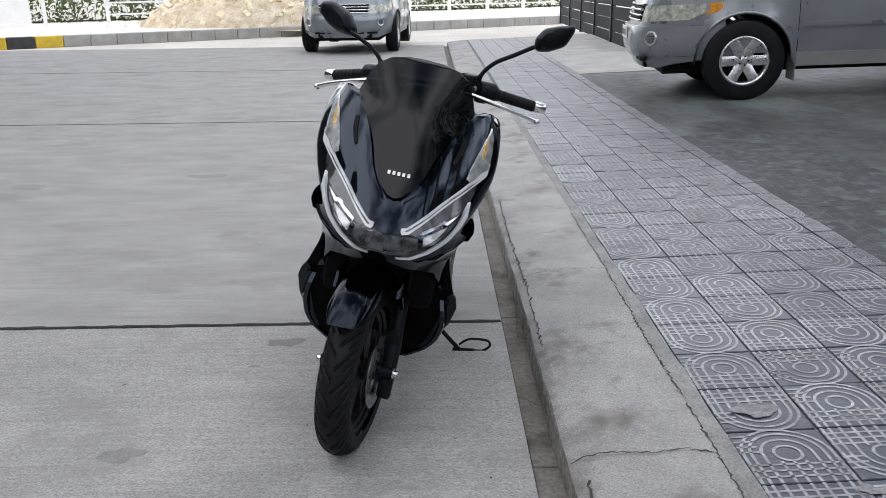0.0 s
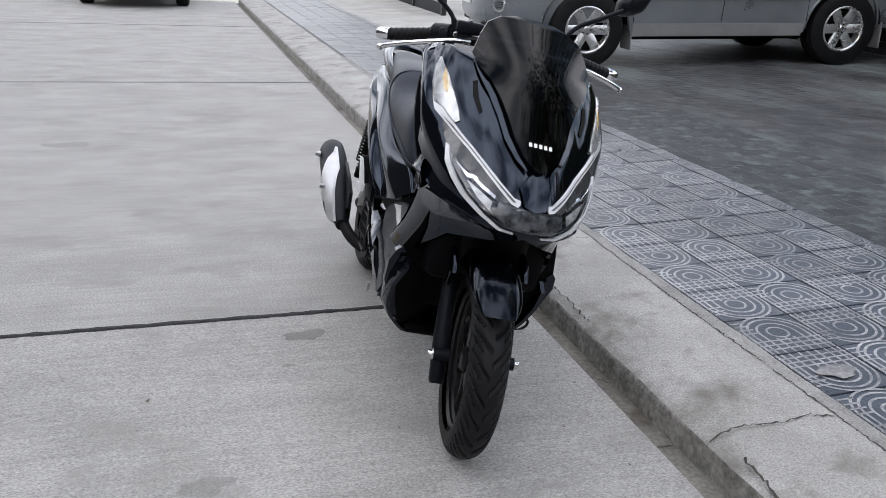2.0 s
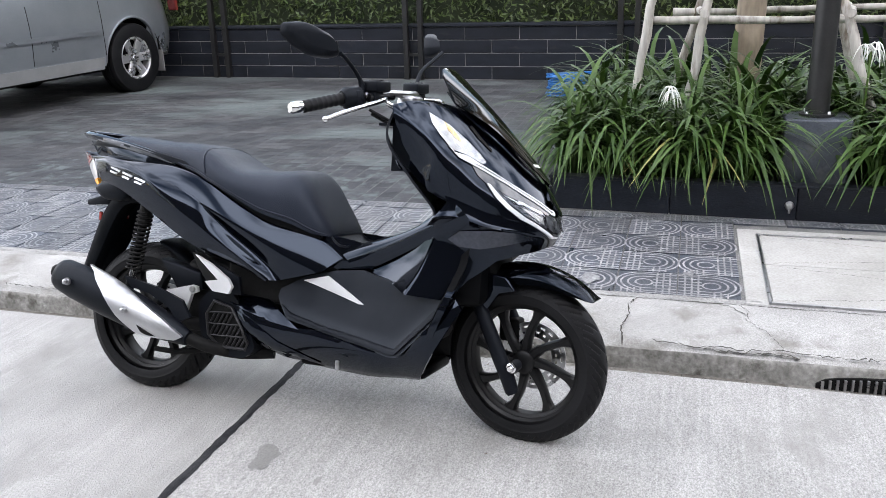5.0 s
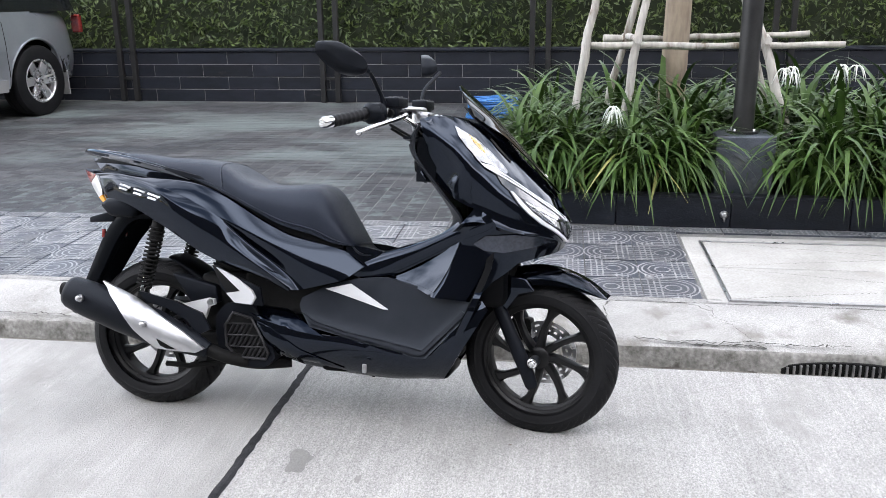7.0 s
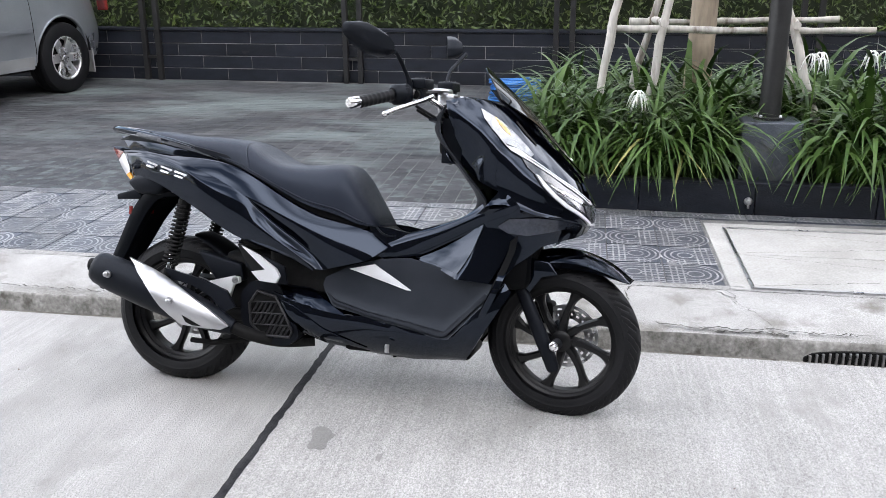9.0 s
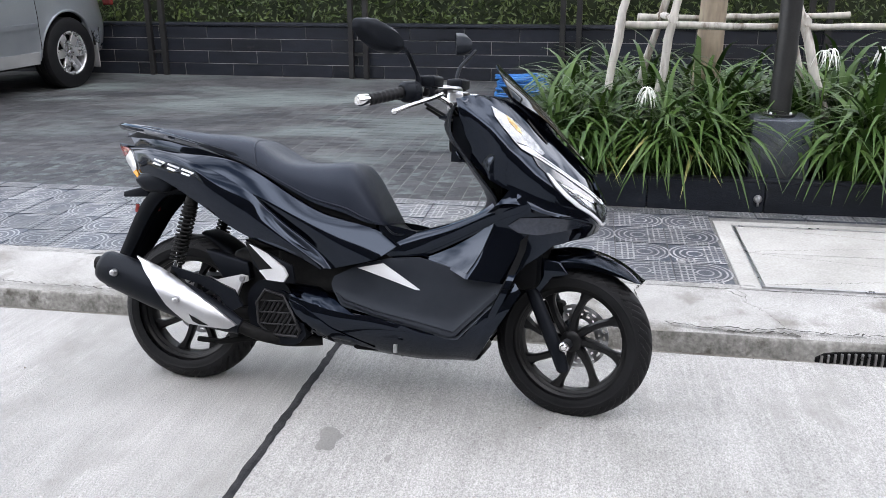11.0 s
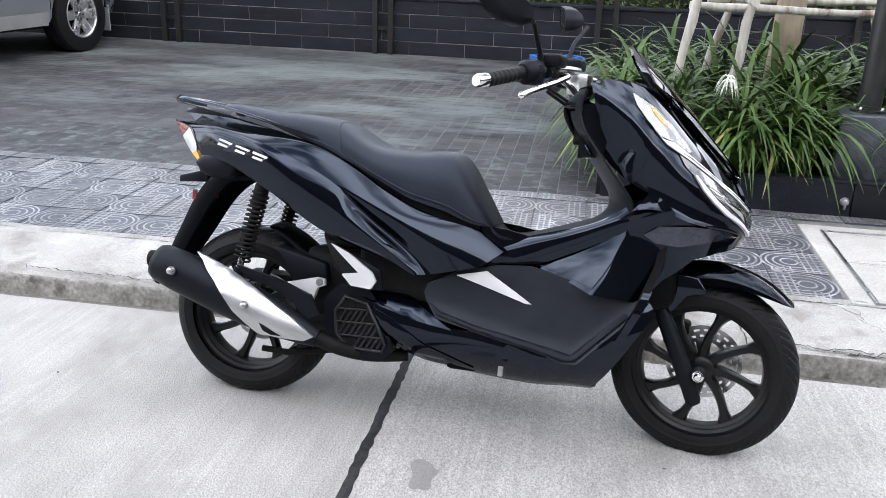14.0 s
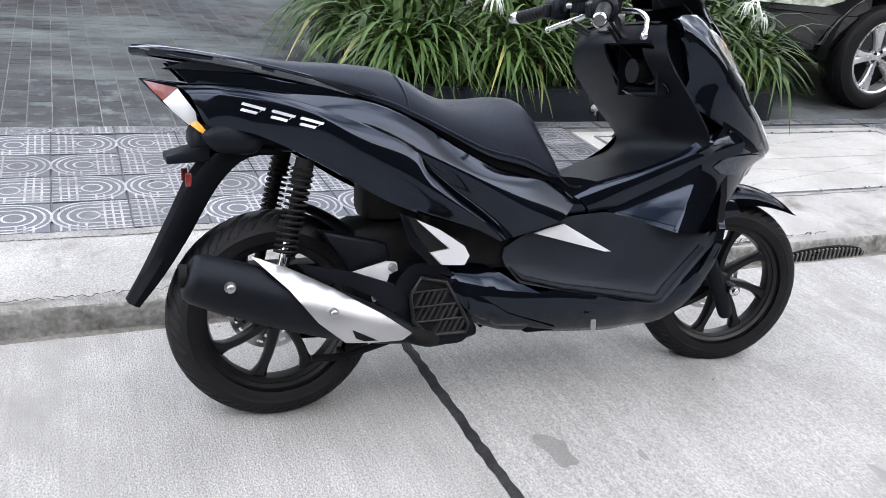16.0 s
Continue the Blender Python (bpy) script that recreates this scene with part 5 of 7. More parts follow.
prism(bm, [(1.20, .455), (1.042, .42), (1.03, .365), (1.122, .345), (1.15, .39)], "x", -.118, -.06, bevel=.008)
bike("airbox_panel", bm, PLASTIC, label="dark grey engine side panel")
bm = bmesh.new()
box(bm, .075, .82, .19, .15, 1.38, .35, bevel=.035)
tube(bm, [(.11, 1.292, .25), (-.10, 1.292, .25)], .02, 14)
tube(bm, [(-.10, 1.292, .25), (-.095, 1.0, .25)], .022, 12)
bike("swing_arm", bm, DARK, label="black swing arm and belt case")
bm = bmesh.new()
tube(bm, [(-.06, 1.02, .165), (-.10, 1.14, .15), (-.10, 1.22, .152)], .009, 8)
tube(bm, [(.06, 1.02, .165), (.10, 1.14, .15), (.10, 1.22, .152)], .009, 8)
tube(bm, [(-.10, 1.14, .15), (.10, 1.14, .15)], .008, 8)
bike("centre_stand", bm, DARK, label="folded black centre stand")
# the side stand reaches the road in its leaning state
c12, s12 = math.cos(radians(LEAN)), math.sin(radians(LEAN))


def road_point(x, y):
    """A point of the road beside the scooter, in the scooter's own frame."""
    return Vector((x * c12, y, x * s12))


bm = bmesh.new()
foot = road_point(.315, .62)
tube(bm, bend([(.13, .70, .20), (.20, .66, .15), foot + Vector((0, 0, .012))], 5), .008, 10)
tube(bm, [foot + Vector((-.02, .0, .006)), foot + Vector((.055, .0, .018))], .007, 8)
loop = bend([foot + Vector((.0, 0, .03)), foot + Vector((.03, -.01, .062)), foot + Vector((.09, -.01, .07)), foot + Vector((.105, -.005, .05)), foot + Vector((.085, 0, .025)), foot + Vector((.05, 0, .018))], 5)
tube(bm, loop, .0045, 8)
bike("side_stand", bm, DARK, label="black side stand resting on the road")

# -- handlebar --
bm = bmesh.new()
tube(bm, bend([(-.322, .553, .960), (-.198, .497, .987), (-.10, .44, 1.0), (0, .41, 1.0), (.10, .44, 1.0), (.198, .497, .987), (.322, .553, .960)], 5), .0115, 12)
box(bm, -.035, .37, .93, .035, .43, .995, bevel=.012)
bike("handlebar", bm, STEEL, front=True, label="chromed handlebar tube")
bm = bmesh.new()
ribs = [Vector((-.322, .553, .960)).lerp(Vector((-.205, .500, .985)), k / 40) for k in range(41)]
tube(bm, ribs, [.0178 if k % 5 in (1, 2) else .0165 for k in range(40)] + [.019], 16)
pair("grip", bm, RUBBER, front=True, label="ribbed black rubber grip")
bm = bmesh.new()
tube(bm, [(-.357, .569, .957), (-.352, .567, .957), (-.325, .555, .960), (-.321, .553, .960)], [.013, .0165, .0175, .0150], 18)
pair("bar_end", bm, CHROME, front=True, label="bright bar end weight")
bm = bmesh.new()
box(bm, -.195, .455, .955, -.145, .515, 1.012, bevel=.014)
box(bm, -.185, .51, .962, -.155, .53, .998, bevel=.006)
pair("switch_housing", bm, PLASTIC, front=True, label="black switch housing")
bm = bmesh.new()
box(bm, -.15, .42, 1.005, -.075, .475, 1.037, bevel=.006)
box(bm, -.145, .43, .975, -.08, .465, 1.01, bevel=.006)
pair("brake_reservoir", bm, PLASTIC, front=True, label="black brake fluid reservoir")
bm = bmesh.new()
tube(bm, bend([(-.11, .420, .985), (-.16, .392, .982), (-.23, .402, .966), (-.30, .432, .946), (-.343, .455, .930)], 6), [.008, .0085] + [.007] * 22 + [.006], 10)
bmesh.ops.create_uvsphere(bm, u_segments=12, v_segments=8, radius=.0095, matrix=Matrix.Translation((-.346, .457, .928)))
pair("brake_lever", bm, CHROME, front=True, label="polished brake lever with a ball end")
bm = bmesh.new()
tube(bm, [(-.208, .501, .985), (-.200, .497, .986), (-.158, .478, .990), (-.152, .475, .991)], [.022, .031, .031, .024], 18)
pair("grip_collar", bm, PLASTIC, front=True, label="round black throttle housing")
for x, z in ((-.172, 1.012), (-.160, .975)):
    bm = bmesh.new()
    box(bm, x - .007, .498, z - .006, x + .007, .512, z + .006, bevel=.002)
    bike("switch_button", bm, RIM_BLACK, front=True)
bm = bmesh.new()
box(bm, -.118, .425, 1.036, -.108, .47, 1.040, bevel=.001)
tube(bm, [(-.15, .45, .988), (-.06, .425, .994)], .0125, 12)
pair("lever_clamp", bm, RIM_BLACK, front=True, label="black lever clamp")
for side in (-1, 1):
    bm = bmesh.new()
    tube(bm, bend([(side * .085, .43, .975), (side * .065, .405, .955), (side * .04, .385, .92)], 5), .009, 10)
    bike("riser", bm, CHROME, front=True, label="bright bar riser")
# mirrors
bm = bmesh.new()
tube(bm, bend([(-.15, .47, .985), (-.155, .472, 1.03), (-.185, .475, 1.065), (-.235, .47, 1.095), (-.26, .468, 1.105)], 5), [.009] * 6 + [.0065] * 15, 10)
tube(bm, [(-.15, .47, .98), (-.151, .47, 1.025)], [.012, .0095], 12)
other = bmesh.new()
tube(other, bend([(.15, .47, .985), (.155, .472, 1.03), (.19, .475, 1.075), (.25, .47, 1.11), (.305, .462, 1.142)], 5), [.009] * 6 + [.0065] * 15, 10)
tube(other, [(.15, .47, .98), (.151, .47, 1.025)], [.012, .0095], 12)
bike("mirror_stem", bm, PLASTIC, front=True, label="black mirror stem")
bike("mirror_stem", other, PLASTIC, front=True, label="black mirror stem")
MIRRORS = {-1: [(.238, 1.09), (.262, 1.083), (.312, 1.09), (.365, 1.115), (.408, 1.155), (.402, 1.19), (.345, 1.197), (.272, 1.165), (.24, 1.12)],
           1: [(.288, 1.128), (.289, 1.164), (.315, 1.200), (.36, 1.214), (.418, 1.224), (.421, 1.203), (.395, 1.146), (.341, 1.121), (.305, 1.118)]}


def mirror_shell(side, shape, c):
    bm = bmesh.new()
    prev = None
    for y, k in ((.502, .93), (.50, 1.0), (.488, 1.0), (.472, .95), (.460, .82), (.45, .55)):
        row = [bm.verts.new((side * (c.x + (p[0] - c.x) * k), y + .01 + .42 * (p[0] - .25), c.y + (p[1] - c.y) * k)) for p in shape]
        if prev:
            for j in range(len(row)):
                bm.faces.new((prev[j], prev[(j + 1) % len(row)], row[(j + 1) % len(row)], row[j]))
        prev = row
    bm.faces.new(prev)
    bmesh.ops.recalc_face_normals(bm, faces=bm.faces[:])
    return bm


for side, points in MIRRORS.items():
    mid = [sum(p[i] for p in points) / len(points) for i in (0, 1)]
    points = [(mid[0] + (p[0] - mid[0]) * .84, mid[1] + (p[1] - mid[1]) * .84) for p in points]
    shape = rounded(points, 3, .25)
    c = Vector((sum(p[0] for p in shape) / len(shape), sum(p[1] for p in shape) / len(shape)))
    shell = bike("mirror", mirror_shell(side, shape, c), PLASTIC, front=True, label="black rear-view mirror")
    bm = bmesh.new()
    bm.faces.new([bm.verts.new((side * (c.x + (p[0] - c.x) * .94), .5105 + .42 * (p[0] - .25), c.y + (p[1] - c.y) * .94)) for p in shape])
    part("mirror_glass", bm, CHROME, shell, "mirror glass")
# cables
for k, (x0, x1, dz) in enumerate([(-.14, -.03, 0), (-.13, -.02, -.012), (.14, .03, 0), (.13, .02, -.01)]):
    bm = bmesh.new()
    tube(bm, bend([(x0, .455, .955 + dz), ((x0 + x1) / 2, .40, .915 + dz), (x1 * 1.5, .38, .90), (x1, .33, .86)], 6), .0045, 7)
    bike("cable", bm, RUBBER, front=True, label="black control cable")

# ---- cars ----
CAR_SILVER = surf("silver_car_paint", (0.225, 0.245, 0.268), (0.270, 0.292, 0.316), 2, 0.3, metal=0.5, bump=0.0, fine=0.04, coat=0.7)
CAR_GREY = surf("grey_car_trim", (0.20, 0.205, 0.21), (0.26, 0.265, 0.27), 3, 0.42, bump=0.0, fine=0.05)
CAR_BLACK = surf("black_car_paint", (0.00336, 0.00336, 0.00378), (0.00504, 0.00504, 0.00546), 2, 0.1, bump=0.0, fine=0.04, coat=0.6)
CAR_GLASS = surf("dark_car_glass", (0.007, 0.0084, 0.0091), (0.0105, 0.0119, 0.0126), 2, 0.06, bump=0.0, fine=0.02)
ALLOY = surf("silver_alloy", (0.55, 0.55, 0.56), (0.66, 0.66, 0.67), 8, 0.28, metal=0.8, bump=0.0, fine=0.05)
HEADLAMP = surf("hazy_headlamp", (0.20, 0.21, 0.17), (0.62, 0.64, 0.56), 14, 0.12, metal=0.1, bump=0.2, bscale=40, coat=0.8)


def car_wheel(parent, x, y, r, spokes, side, style):
    hub = empty("wheel")
    hub.parent = parent
    hub.matrix_local = Matrix.Translation((x, y, r)) @ (Matrix.Rotation(math.pi, 4, "Z") if side < 0 else Matrix())
    rr = r * (0.60 if style == "suv" else 0.70)
    bm = bmesh.new()
    lathe(bm, [(rr, -.10), (rr + .01, -.11), (r * .86, -.115), (r * .97, -.10), (r, -.08), (r, -.045), (r - .007, -.043), (r - .007, -.036), (r, -.034), (r, .034), (r - .007, .036), (r - .007, .043), (r, .045),
               (r, .08), (r * .97, .10), (r * .86, .115), (rr + .01, .11), (rr, .10)], 56, "y", closed=True)
    smooth(part("tyre", bm, RUBBER, hub, "black car tyre"), 40)
    bm = bmesh.new()
    lathe(bm, [(rr + .002, -.08), (rr + .004, .085), (rr + .006, .104), (rr - .006, .108), (rr - .016, .100), (rr - .022, .07), (rr - .03, -.08)], 56, "y")
    lathe(bm, [(0, .085), (.022, .085), (.03, .078), (.055, .074), (.062, .06), (.062, .02)], 24, "y")
    for k in range(spokes):
        a0 = 2 * math.pi * k / spokes
        for da in ((0,) if style == "suv" else (-.14, .14)):
            prev = None
            for j in range(6):
                t = j / 5
                rad = .045 + (rr - .062) * t
                w = (.050 - .020 * t + .018 * t * t) * (1 if style == "suv" else .5)
                yy = .078 + .018 * math.sin(t * math.pi * .55)
                a = a0 + da * t
                ca, sa = math.cos(a), math.sin(a)
                sec = [bm.verts.new((rad * ca - u * sa, yy - d, rad * sa + u * ca)) for u, d in ((-w, .03), (-w, .008), (-w * .6, 0), (w * .6, 0), (w, .008), (w, .03))]
                if prev:
                    for i in range(5):
                        bm.faces.new((prev[i], sec[i], sec[i + 1], prev[i + 1]))
                prev = sec
    bmesh.ops.recalc_face_normals(bm, faces=bm.faces[:])
    smooth(part("rim", bm, ALLOY, hub, "silver alloy rim with %d spokes" % spokes), 35)
    bm = bmesh.new()
    lathe(bm, [(0, .03), (rr - .02, .02), (rr - .02, -.06)], 32, "y")
    part("brake_drum", bm, DARK, hub)
    for k in range(5):
        bm = bmesh.new()
        a = 2 * math.pi * (k + .5) / 5
        lathe(bm, [(0, .088), (.008, .086), (.009, .07)], 8, "y", (.042 * math.cos(a), 0, .042 * math.sin(a)))
        part("wheel_bolt", bm, DARK, hub)
    return hub


def make_car(name, label, paint, trim, m, style="suv"):
    """A car on its wheels; forward is +x, its left is +y."""
    car = tagged(empty(name, m), label, "car")
    low = 1.0 if style == "suv" else 0.84
    R = .365 if style == "suv" else .335
    XF, XR = 1.36, -1.36
    P = 4.2

    def length(z):
        return spline(z, [.2, .3, .45, .62, .72, .86, 1.0, 1.1], [2.20, 2.28, 2.335, 2.345, 2.315, 2.285, 2.22, 2.1])

    def width(z):
        return spline(z, [.2, .35, .5, .7, .9, 1.05, 1.15], [.85, .875, .895, .915, .91, .895, .88])

    def flank(x, z):
        q = min(.9995, abs((x + .05) / length(z)))
        fl = .022 * sum(math.exp(-((math.hypot(x - c, z - R) - .43) / .05) ** 2) for c in (XF, XR))
        return width(z) * (1 - q ** P) ** (1 / P) + fl

    def face(y, z, end):
        q = min(.999, abs(y / width(z)))
        return end * length(z) * (1 - q ** P) ** (1 / P) - .05

    arch = [(math.cos(radians(a)), math.sin(radians(a))) for a in range(175, 4, -12)]
    side = [(-2.0, 1.05 * low), (-2.0, .40)]
    side += [(XR + c * .425, R + s * .425) for c, s in arch] + [(XR + .44, .33), (XF - .44, .33)]
    side += [(XF + c * .425, R + s * .425) for c, s in arch] + [(2.0, .40), (2.0, .95 * low), (1.2, 1.04 * low), (0.2, 1.06 * low), (-1.0, 1.07 * low)]
    for sg in (1, -1):
        smooth(part("flank", skin(side, lambda x, z: (x, sg * flank(x, z), z), .07, .05, lambda x, z: (0, -sg, 0)), paint, car), 40)
        sill = [(XR + .46, .42), (XR + .46, .30), (XF - .46, .30), (XF - .46, .42)]
        smooth(part("sill", skin(sill, lambda x, z: (x, sg * (flank(x, z) + .008), z), .1, .04, lambda x, z: (0, -sg, 0)), trim, car, "lower side cladding"), 40)
        mould = [(-.90, .655), (-.90, .70), (.86, .695), (.86, .65)]
        smooth(part("door_moulding", skin(mould, lambda x, z: (x, sg * (flank(x, z) + .014), z), .1, .02, lambda x, z: (0, -sg, 0)), paint, car, "body-coloured door moulding"), 40)
        for xs in (.90, -.02, -.93):
            bm = bmesh.new()
            tube(bm, [(xs, sg * (flank(xs, z) + .0005), z) for z in [.44 + .06 * k for k in range(10 if low == 1 else 7)]], .0035, 5)
            part("door_gap", bm, DARK, car)
        for c in (XF, XR):
            bm = bmesh.new()
            pts = [(c + .43 * math.cos(radians(a)), sg * (flank(c + .43 * math.cos(radians(a)), R + .43 * math.sin(radians(a))) - .012), R + .43 * math.sin(radians(a))) for a in range(0, 181, 10)]
            tube(bm, pts, .016, 6)
            part("wheel_arch_lip", bm, paint, car)
            bm = bmesh.new()
            prev = None
            for a in range(-5, 186, 12):
                row = [bm.verts.new((c + .44 * math.cos(radians(a)), sg * yy, R + .44 * math.sin(radians(a)))) for yy in (.87, .55)]
                if prev:
                    bm.faces.new((prev[0], prev[1], row[1], row[0]))
                prev = row
            part("wheel_well", bm, DARK, car)
            bm = bmesh.new()
            box(bm, c - .47 if c else 0, sg * .62, R - .20, c - .455, sg * .87, R + .06, bevel=.006)
            part("mud_flap", bm, trim, car)
            car_wheel(car, c, sg * .80, R, 6 if style == "suv" else 5, sg, style)
    for end, top in ((1, .98 * low), (-1, 1.05 * low)):
        half = .86
        fascia = [(-half, .40), (-.6, .30), (.6, .30), (half, .40), (half, top), (-half, top)]
        smooth(part("bumper", skin(fascia, lambda y, z: (face(y, z, end), y, z), .06, .05, lambda y, z: (-end, 0, 0)), paint, car, "body-coloured bumper and nose" if end > 0 else "body-coloured bumper and tail"), 40)
        bm = bmesh.new()
        box(bm, end * 2.22 if end < 0 else 1.9, -.50, .30, -1.9 if end < 0 else 2.22, .50, .42, bevel=.02)
        part("lower_intake", bm, DARK, car)
    lip = [(-.875, .43 * low), (-.6, .40 * low), (.6, .40 * low), (.875, .43 * low), (.885, .69 * low), (-.885, .69 * low)]
    smooth(part("front_bumper", skin(lip, lambda y, z: (face(y, z, 1) + .045 * min(1, (z - .36) / .1, max(.0, (.735 * low - z) / .05)), y * 1.012, z), .045, .05, lambda y, z: (-1, 0, 0)), paint, car, "rounded silver front bumper" if style == "suv" else "rounded black front bumper"), 40)
    # lamps, grille, fog lamps, plate
    for sg in (1, -1):
        lamp = [(sg * .46, .725 * low), (sg * .80, .745 * low), (sg * .835, .80 * low), (sg * .825, .885 * low), (sg * .48, .875 * low)]
        smooth(part("headlamp", skin(lamp, lambda y, z: (face(y, z, 1) + .012, y, z), .05, .02, lambda y, z: (-1, 0, 0)), HEADLAMP, car, "hazy clear headlamp"), 40)
        smooth(part("side_marker", skin([(sg * .835, .785 * low), (sg * .862, .82 * low), (sg * .853, .89 * low), (sg * .836, .887 * low), (sg * .842, .83 * low)], lambda y, z: (face(y, z, 1) + .016, y, z), .04, .02, lambda y, z: (-1, 0, 0)), AMBER, car, "amber side marker"), 40)
        bm = bmesh.new()
        lathe(bm, [(0, -.03), (.045, -.02), (.052, .006), (.07, .01), (.074, .0), (.074, -.03)], 24, "x")
        aim = Matrix.Translation((face(.66, .58, 1) + .046, sg * .66, .58 * low)) @ Matrix.Rotation(sg * radians(42), 4, "Z")
        bmesh.ops.transform(bm, matrix=aim, verts=bm.verts[:])
        smooth(part("fog_lamp", bm, ALLOY, car, "round fog lamp"), 35)
        bm = bmesh.new()
        for k in range(4):
            box(bm, .0, -.04, -.03 + k * .017, .008, .04, -.024 + k * .017, m=aim)
        part("fog_lamp_slats", bm, DARK, car)
        bm = bmesh.new()
        box(bm, -2.26, sg * .70, .80 * low, -2.2, sg * .82, 1.0 * low, bevel=.02)
        part("tail_lamp", bm, RED, car)
    bm = skin([(-.44, .74 * low), (.44, .74 * low), (.455, .895 * low), (-.455, .895 * low)], lambda y, z: (face(y, z, 1) + .010, y, z), .08, .02, lambda y, z: (-1, 0, 0))
    part("grille", bm, DARK, car, "black grille")
    for z in (.745, .792, .842, .89):
        bm = bmesh.new()
        tube(bm, [(face(y, z * low, 1) + .018, y, z * low) for y in [-.45 + .06 * k for k in range(16)]], .011, 6)
        part("grille_bar", bm, CHROME, car, "chrome grille bar")
    bm = bmesh.new()
    lathe(bm, [(.0, .012), (.030, .012), (.045, .008), (.045, .0)], 20, "x", (face(0, .82, 1) + .016, 0, .82 * low))
    part("badge", bm, CHROME, car, "plain round chrome badge")
    bm = bmesh.new()
    box(bm, face(0, .58, 1) + .045 + .004, -.17, .56 * low, face(0, .58, 1) + .045 + .014, .17, .68 * low, bevel=.003)
    plate = part("number_plate", bm, WHITE_PAINT, car, "white plate with plain grey bars")
    for k in range(6):
        bm = bmesh.new()
        box(bm, face(0, .58, 1) + .045 + .0142, -.135 + k * .047, .59 * low, face(0, .58, 1) + .045 + .0158, -.105 + k * .047, .645 * low)
        part("plate_bar", bm, CAR_GREY, plate)
    bm = bmesh.new()
    for k in range(5):
        box(bm, 2.20, -.55 + k * .24, .37 * low, 2.262, -.36 + k * .24, .405 * low, bevel=.006)
    part("intake_slot", bm, DARK, car)
    # bonnet, cabin, roof
    bm = bmesh.new()
    prev = None
    for x, z, h in ((2.20, .975, .70), (2.12, 1.0, .80), (1.9, 1.03, .85), (1.5, 1.07, .87), (1.1, 1.10, .88)):
        row = [bm.verts.new((x - .25 * (y / .9) ** 4 * (x - 1.1), y * h / .9, z * low - .05 * (y / .9) ** 4)) for y in [-.9 + .15 * k for k in range(13)]]
        if prev:
            for j in range(12):
                bm.faces.new((prev[j], prev[j + 1], row[j + 1], row[j]))
        prev = row
    bmesh.ops.solidify(bm, geom=bm.faces[:], thickness=.02)
    smooth(part("bonnet", bm, paint, car), 40)
    bm = bmesh.new()
    prev = None
    for z, inset, xf, xr in ((1.05, .02, 1.18, -2.18), (1.30, .08, .72, -2.12), (1.55, .16, .30, -1.98)):
        h = .885 - inset
        row = [bm.verts.new((x, y, z * low)) for x, y in ((xf, -h * .93), (xf + .10, 0), (xf, h * .93), (xf - .15, h), (xr + .1, h), (xr, h * .9), (xr, -h * .9), (xr + .1, -h), (xf - .15, -h))]
        if prev:
            for j in range(9):
                bm.faces.new((prev[j], prev[(j + 1) % 9], row[(j + 1) % 9], row[j]))
        prev = row
    smooth(part("windows", bm, CAR_GLASS, car, "dark glazed cabin"), 30)
    bm = bmesh.new()
    box(bm, -2.0, -.735, 1.545 * low, .34, .735, 1.66 * low, bevel=.05)
    smooth(part("roof", bm, paint, car), 40)
    bm = bmesh.new()
    box(bm, -2.05, -.60, .24, 2.05, .60, .60)
    part("underbody", bm, DARK, car, "dark underbody")
    return car


SLOPE = math.degrees(math.atan(RISE))
make_car("parked_car", "silver off-road car parked on the paved driveway", CAR_SILVER, CAR_GREY,
         pose(4.28, 8.72, pave_z(4.2) + 0.0, 0, -SLOPE, 0) @ pose(0, 0, 0, 0, 0, 175.4))
make_car("approaching_car", "silver off-road car standing on the road", CAR_SILVER, CAR_GREY, pose(-1.85, 18.0, 0, 0, 0, -91))
make_car("dark_car", "black saloon parked beyond the planter", CAR_BLACK, CAR_BLACK, pose(3.20, -2.35, pave_z(3.2) - 0.02, 0, 0, 90), style="saloon")

# ---- posts, hedge, lamp post, trees ----
def steel_posts(y):
    ob = tagged(empty("fence_post", Matrix.Translation((WALL_X - .03, y, pave_z(WALL_X)))), "pair of black steel posts fixed to the slate wall", "fence post", "fence posts along the wall")
    for dy in (-.085, .085):
        bm = bmesh.new()
        box(bm, -.03, dy - .028, 0.0, .03, dy + .028, 2.6, bevel=.004)
        part("tube", bm, BLACK_STEEL, ob)
    for z in (.25, 1.2, 2.3):
        bm = bmesh.new()
        box(bm, -.012, -.06, z, .012, .06, z + .03)
        part("tie", bm, BLACK_STEEL, ob)
    return ob


for y in (0.15, 2.58, 4.9, 7.34, 9.8, 12.2):
    steel_posts(y)
rng = random.Random(11)


def leaf_cloud(count, spot, size, name, mat, label, category):
    """Many small pointed leaves, joined. spot() gives a place and a rough outward direction."""
    vs, fs = [], []
    for _ in range(count):
        p, n = spot()
        d = Vector((rng.gauss(0, 1), rng.gauss(0, 1), rng.gauss(0, 1))).normalized()
        t = d.cross(n)
        if t.length < 0.1:
            continue
        t.normalize()
        d = (n * .35 + d * .65).normalized()
        b = t.cross(d).normalized()
        k = size * (0.6 + 0.8 * rng.random())
        i = len(vs)
        vs += [p - t * k, p + b * k * .45 + d * k * .12, p + t * k * 1.1 - d * k * .1, p - b * k * .45 + d * k * .12]
        fs.append((i, i + 1, i + 2, i + 3))
    me = bpy.data.meshes.new(name)
    me.from_pydata([tuple(v) for v in vs], [], fs)
    me.materials.append(mat)
    ob = new(name, me)
    return tagged(ob, label, category, kind="stuff")


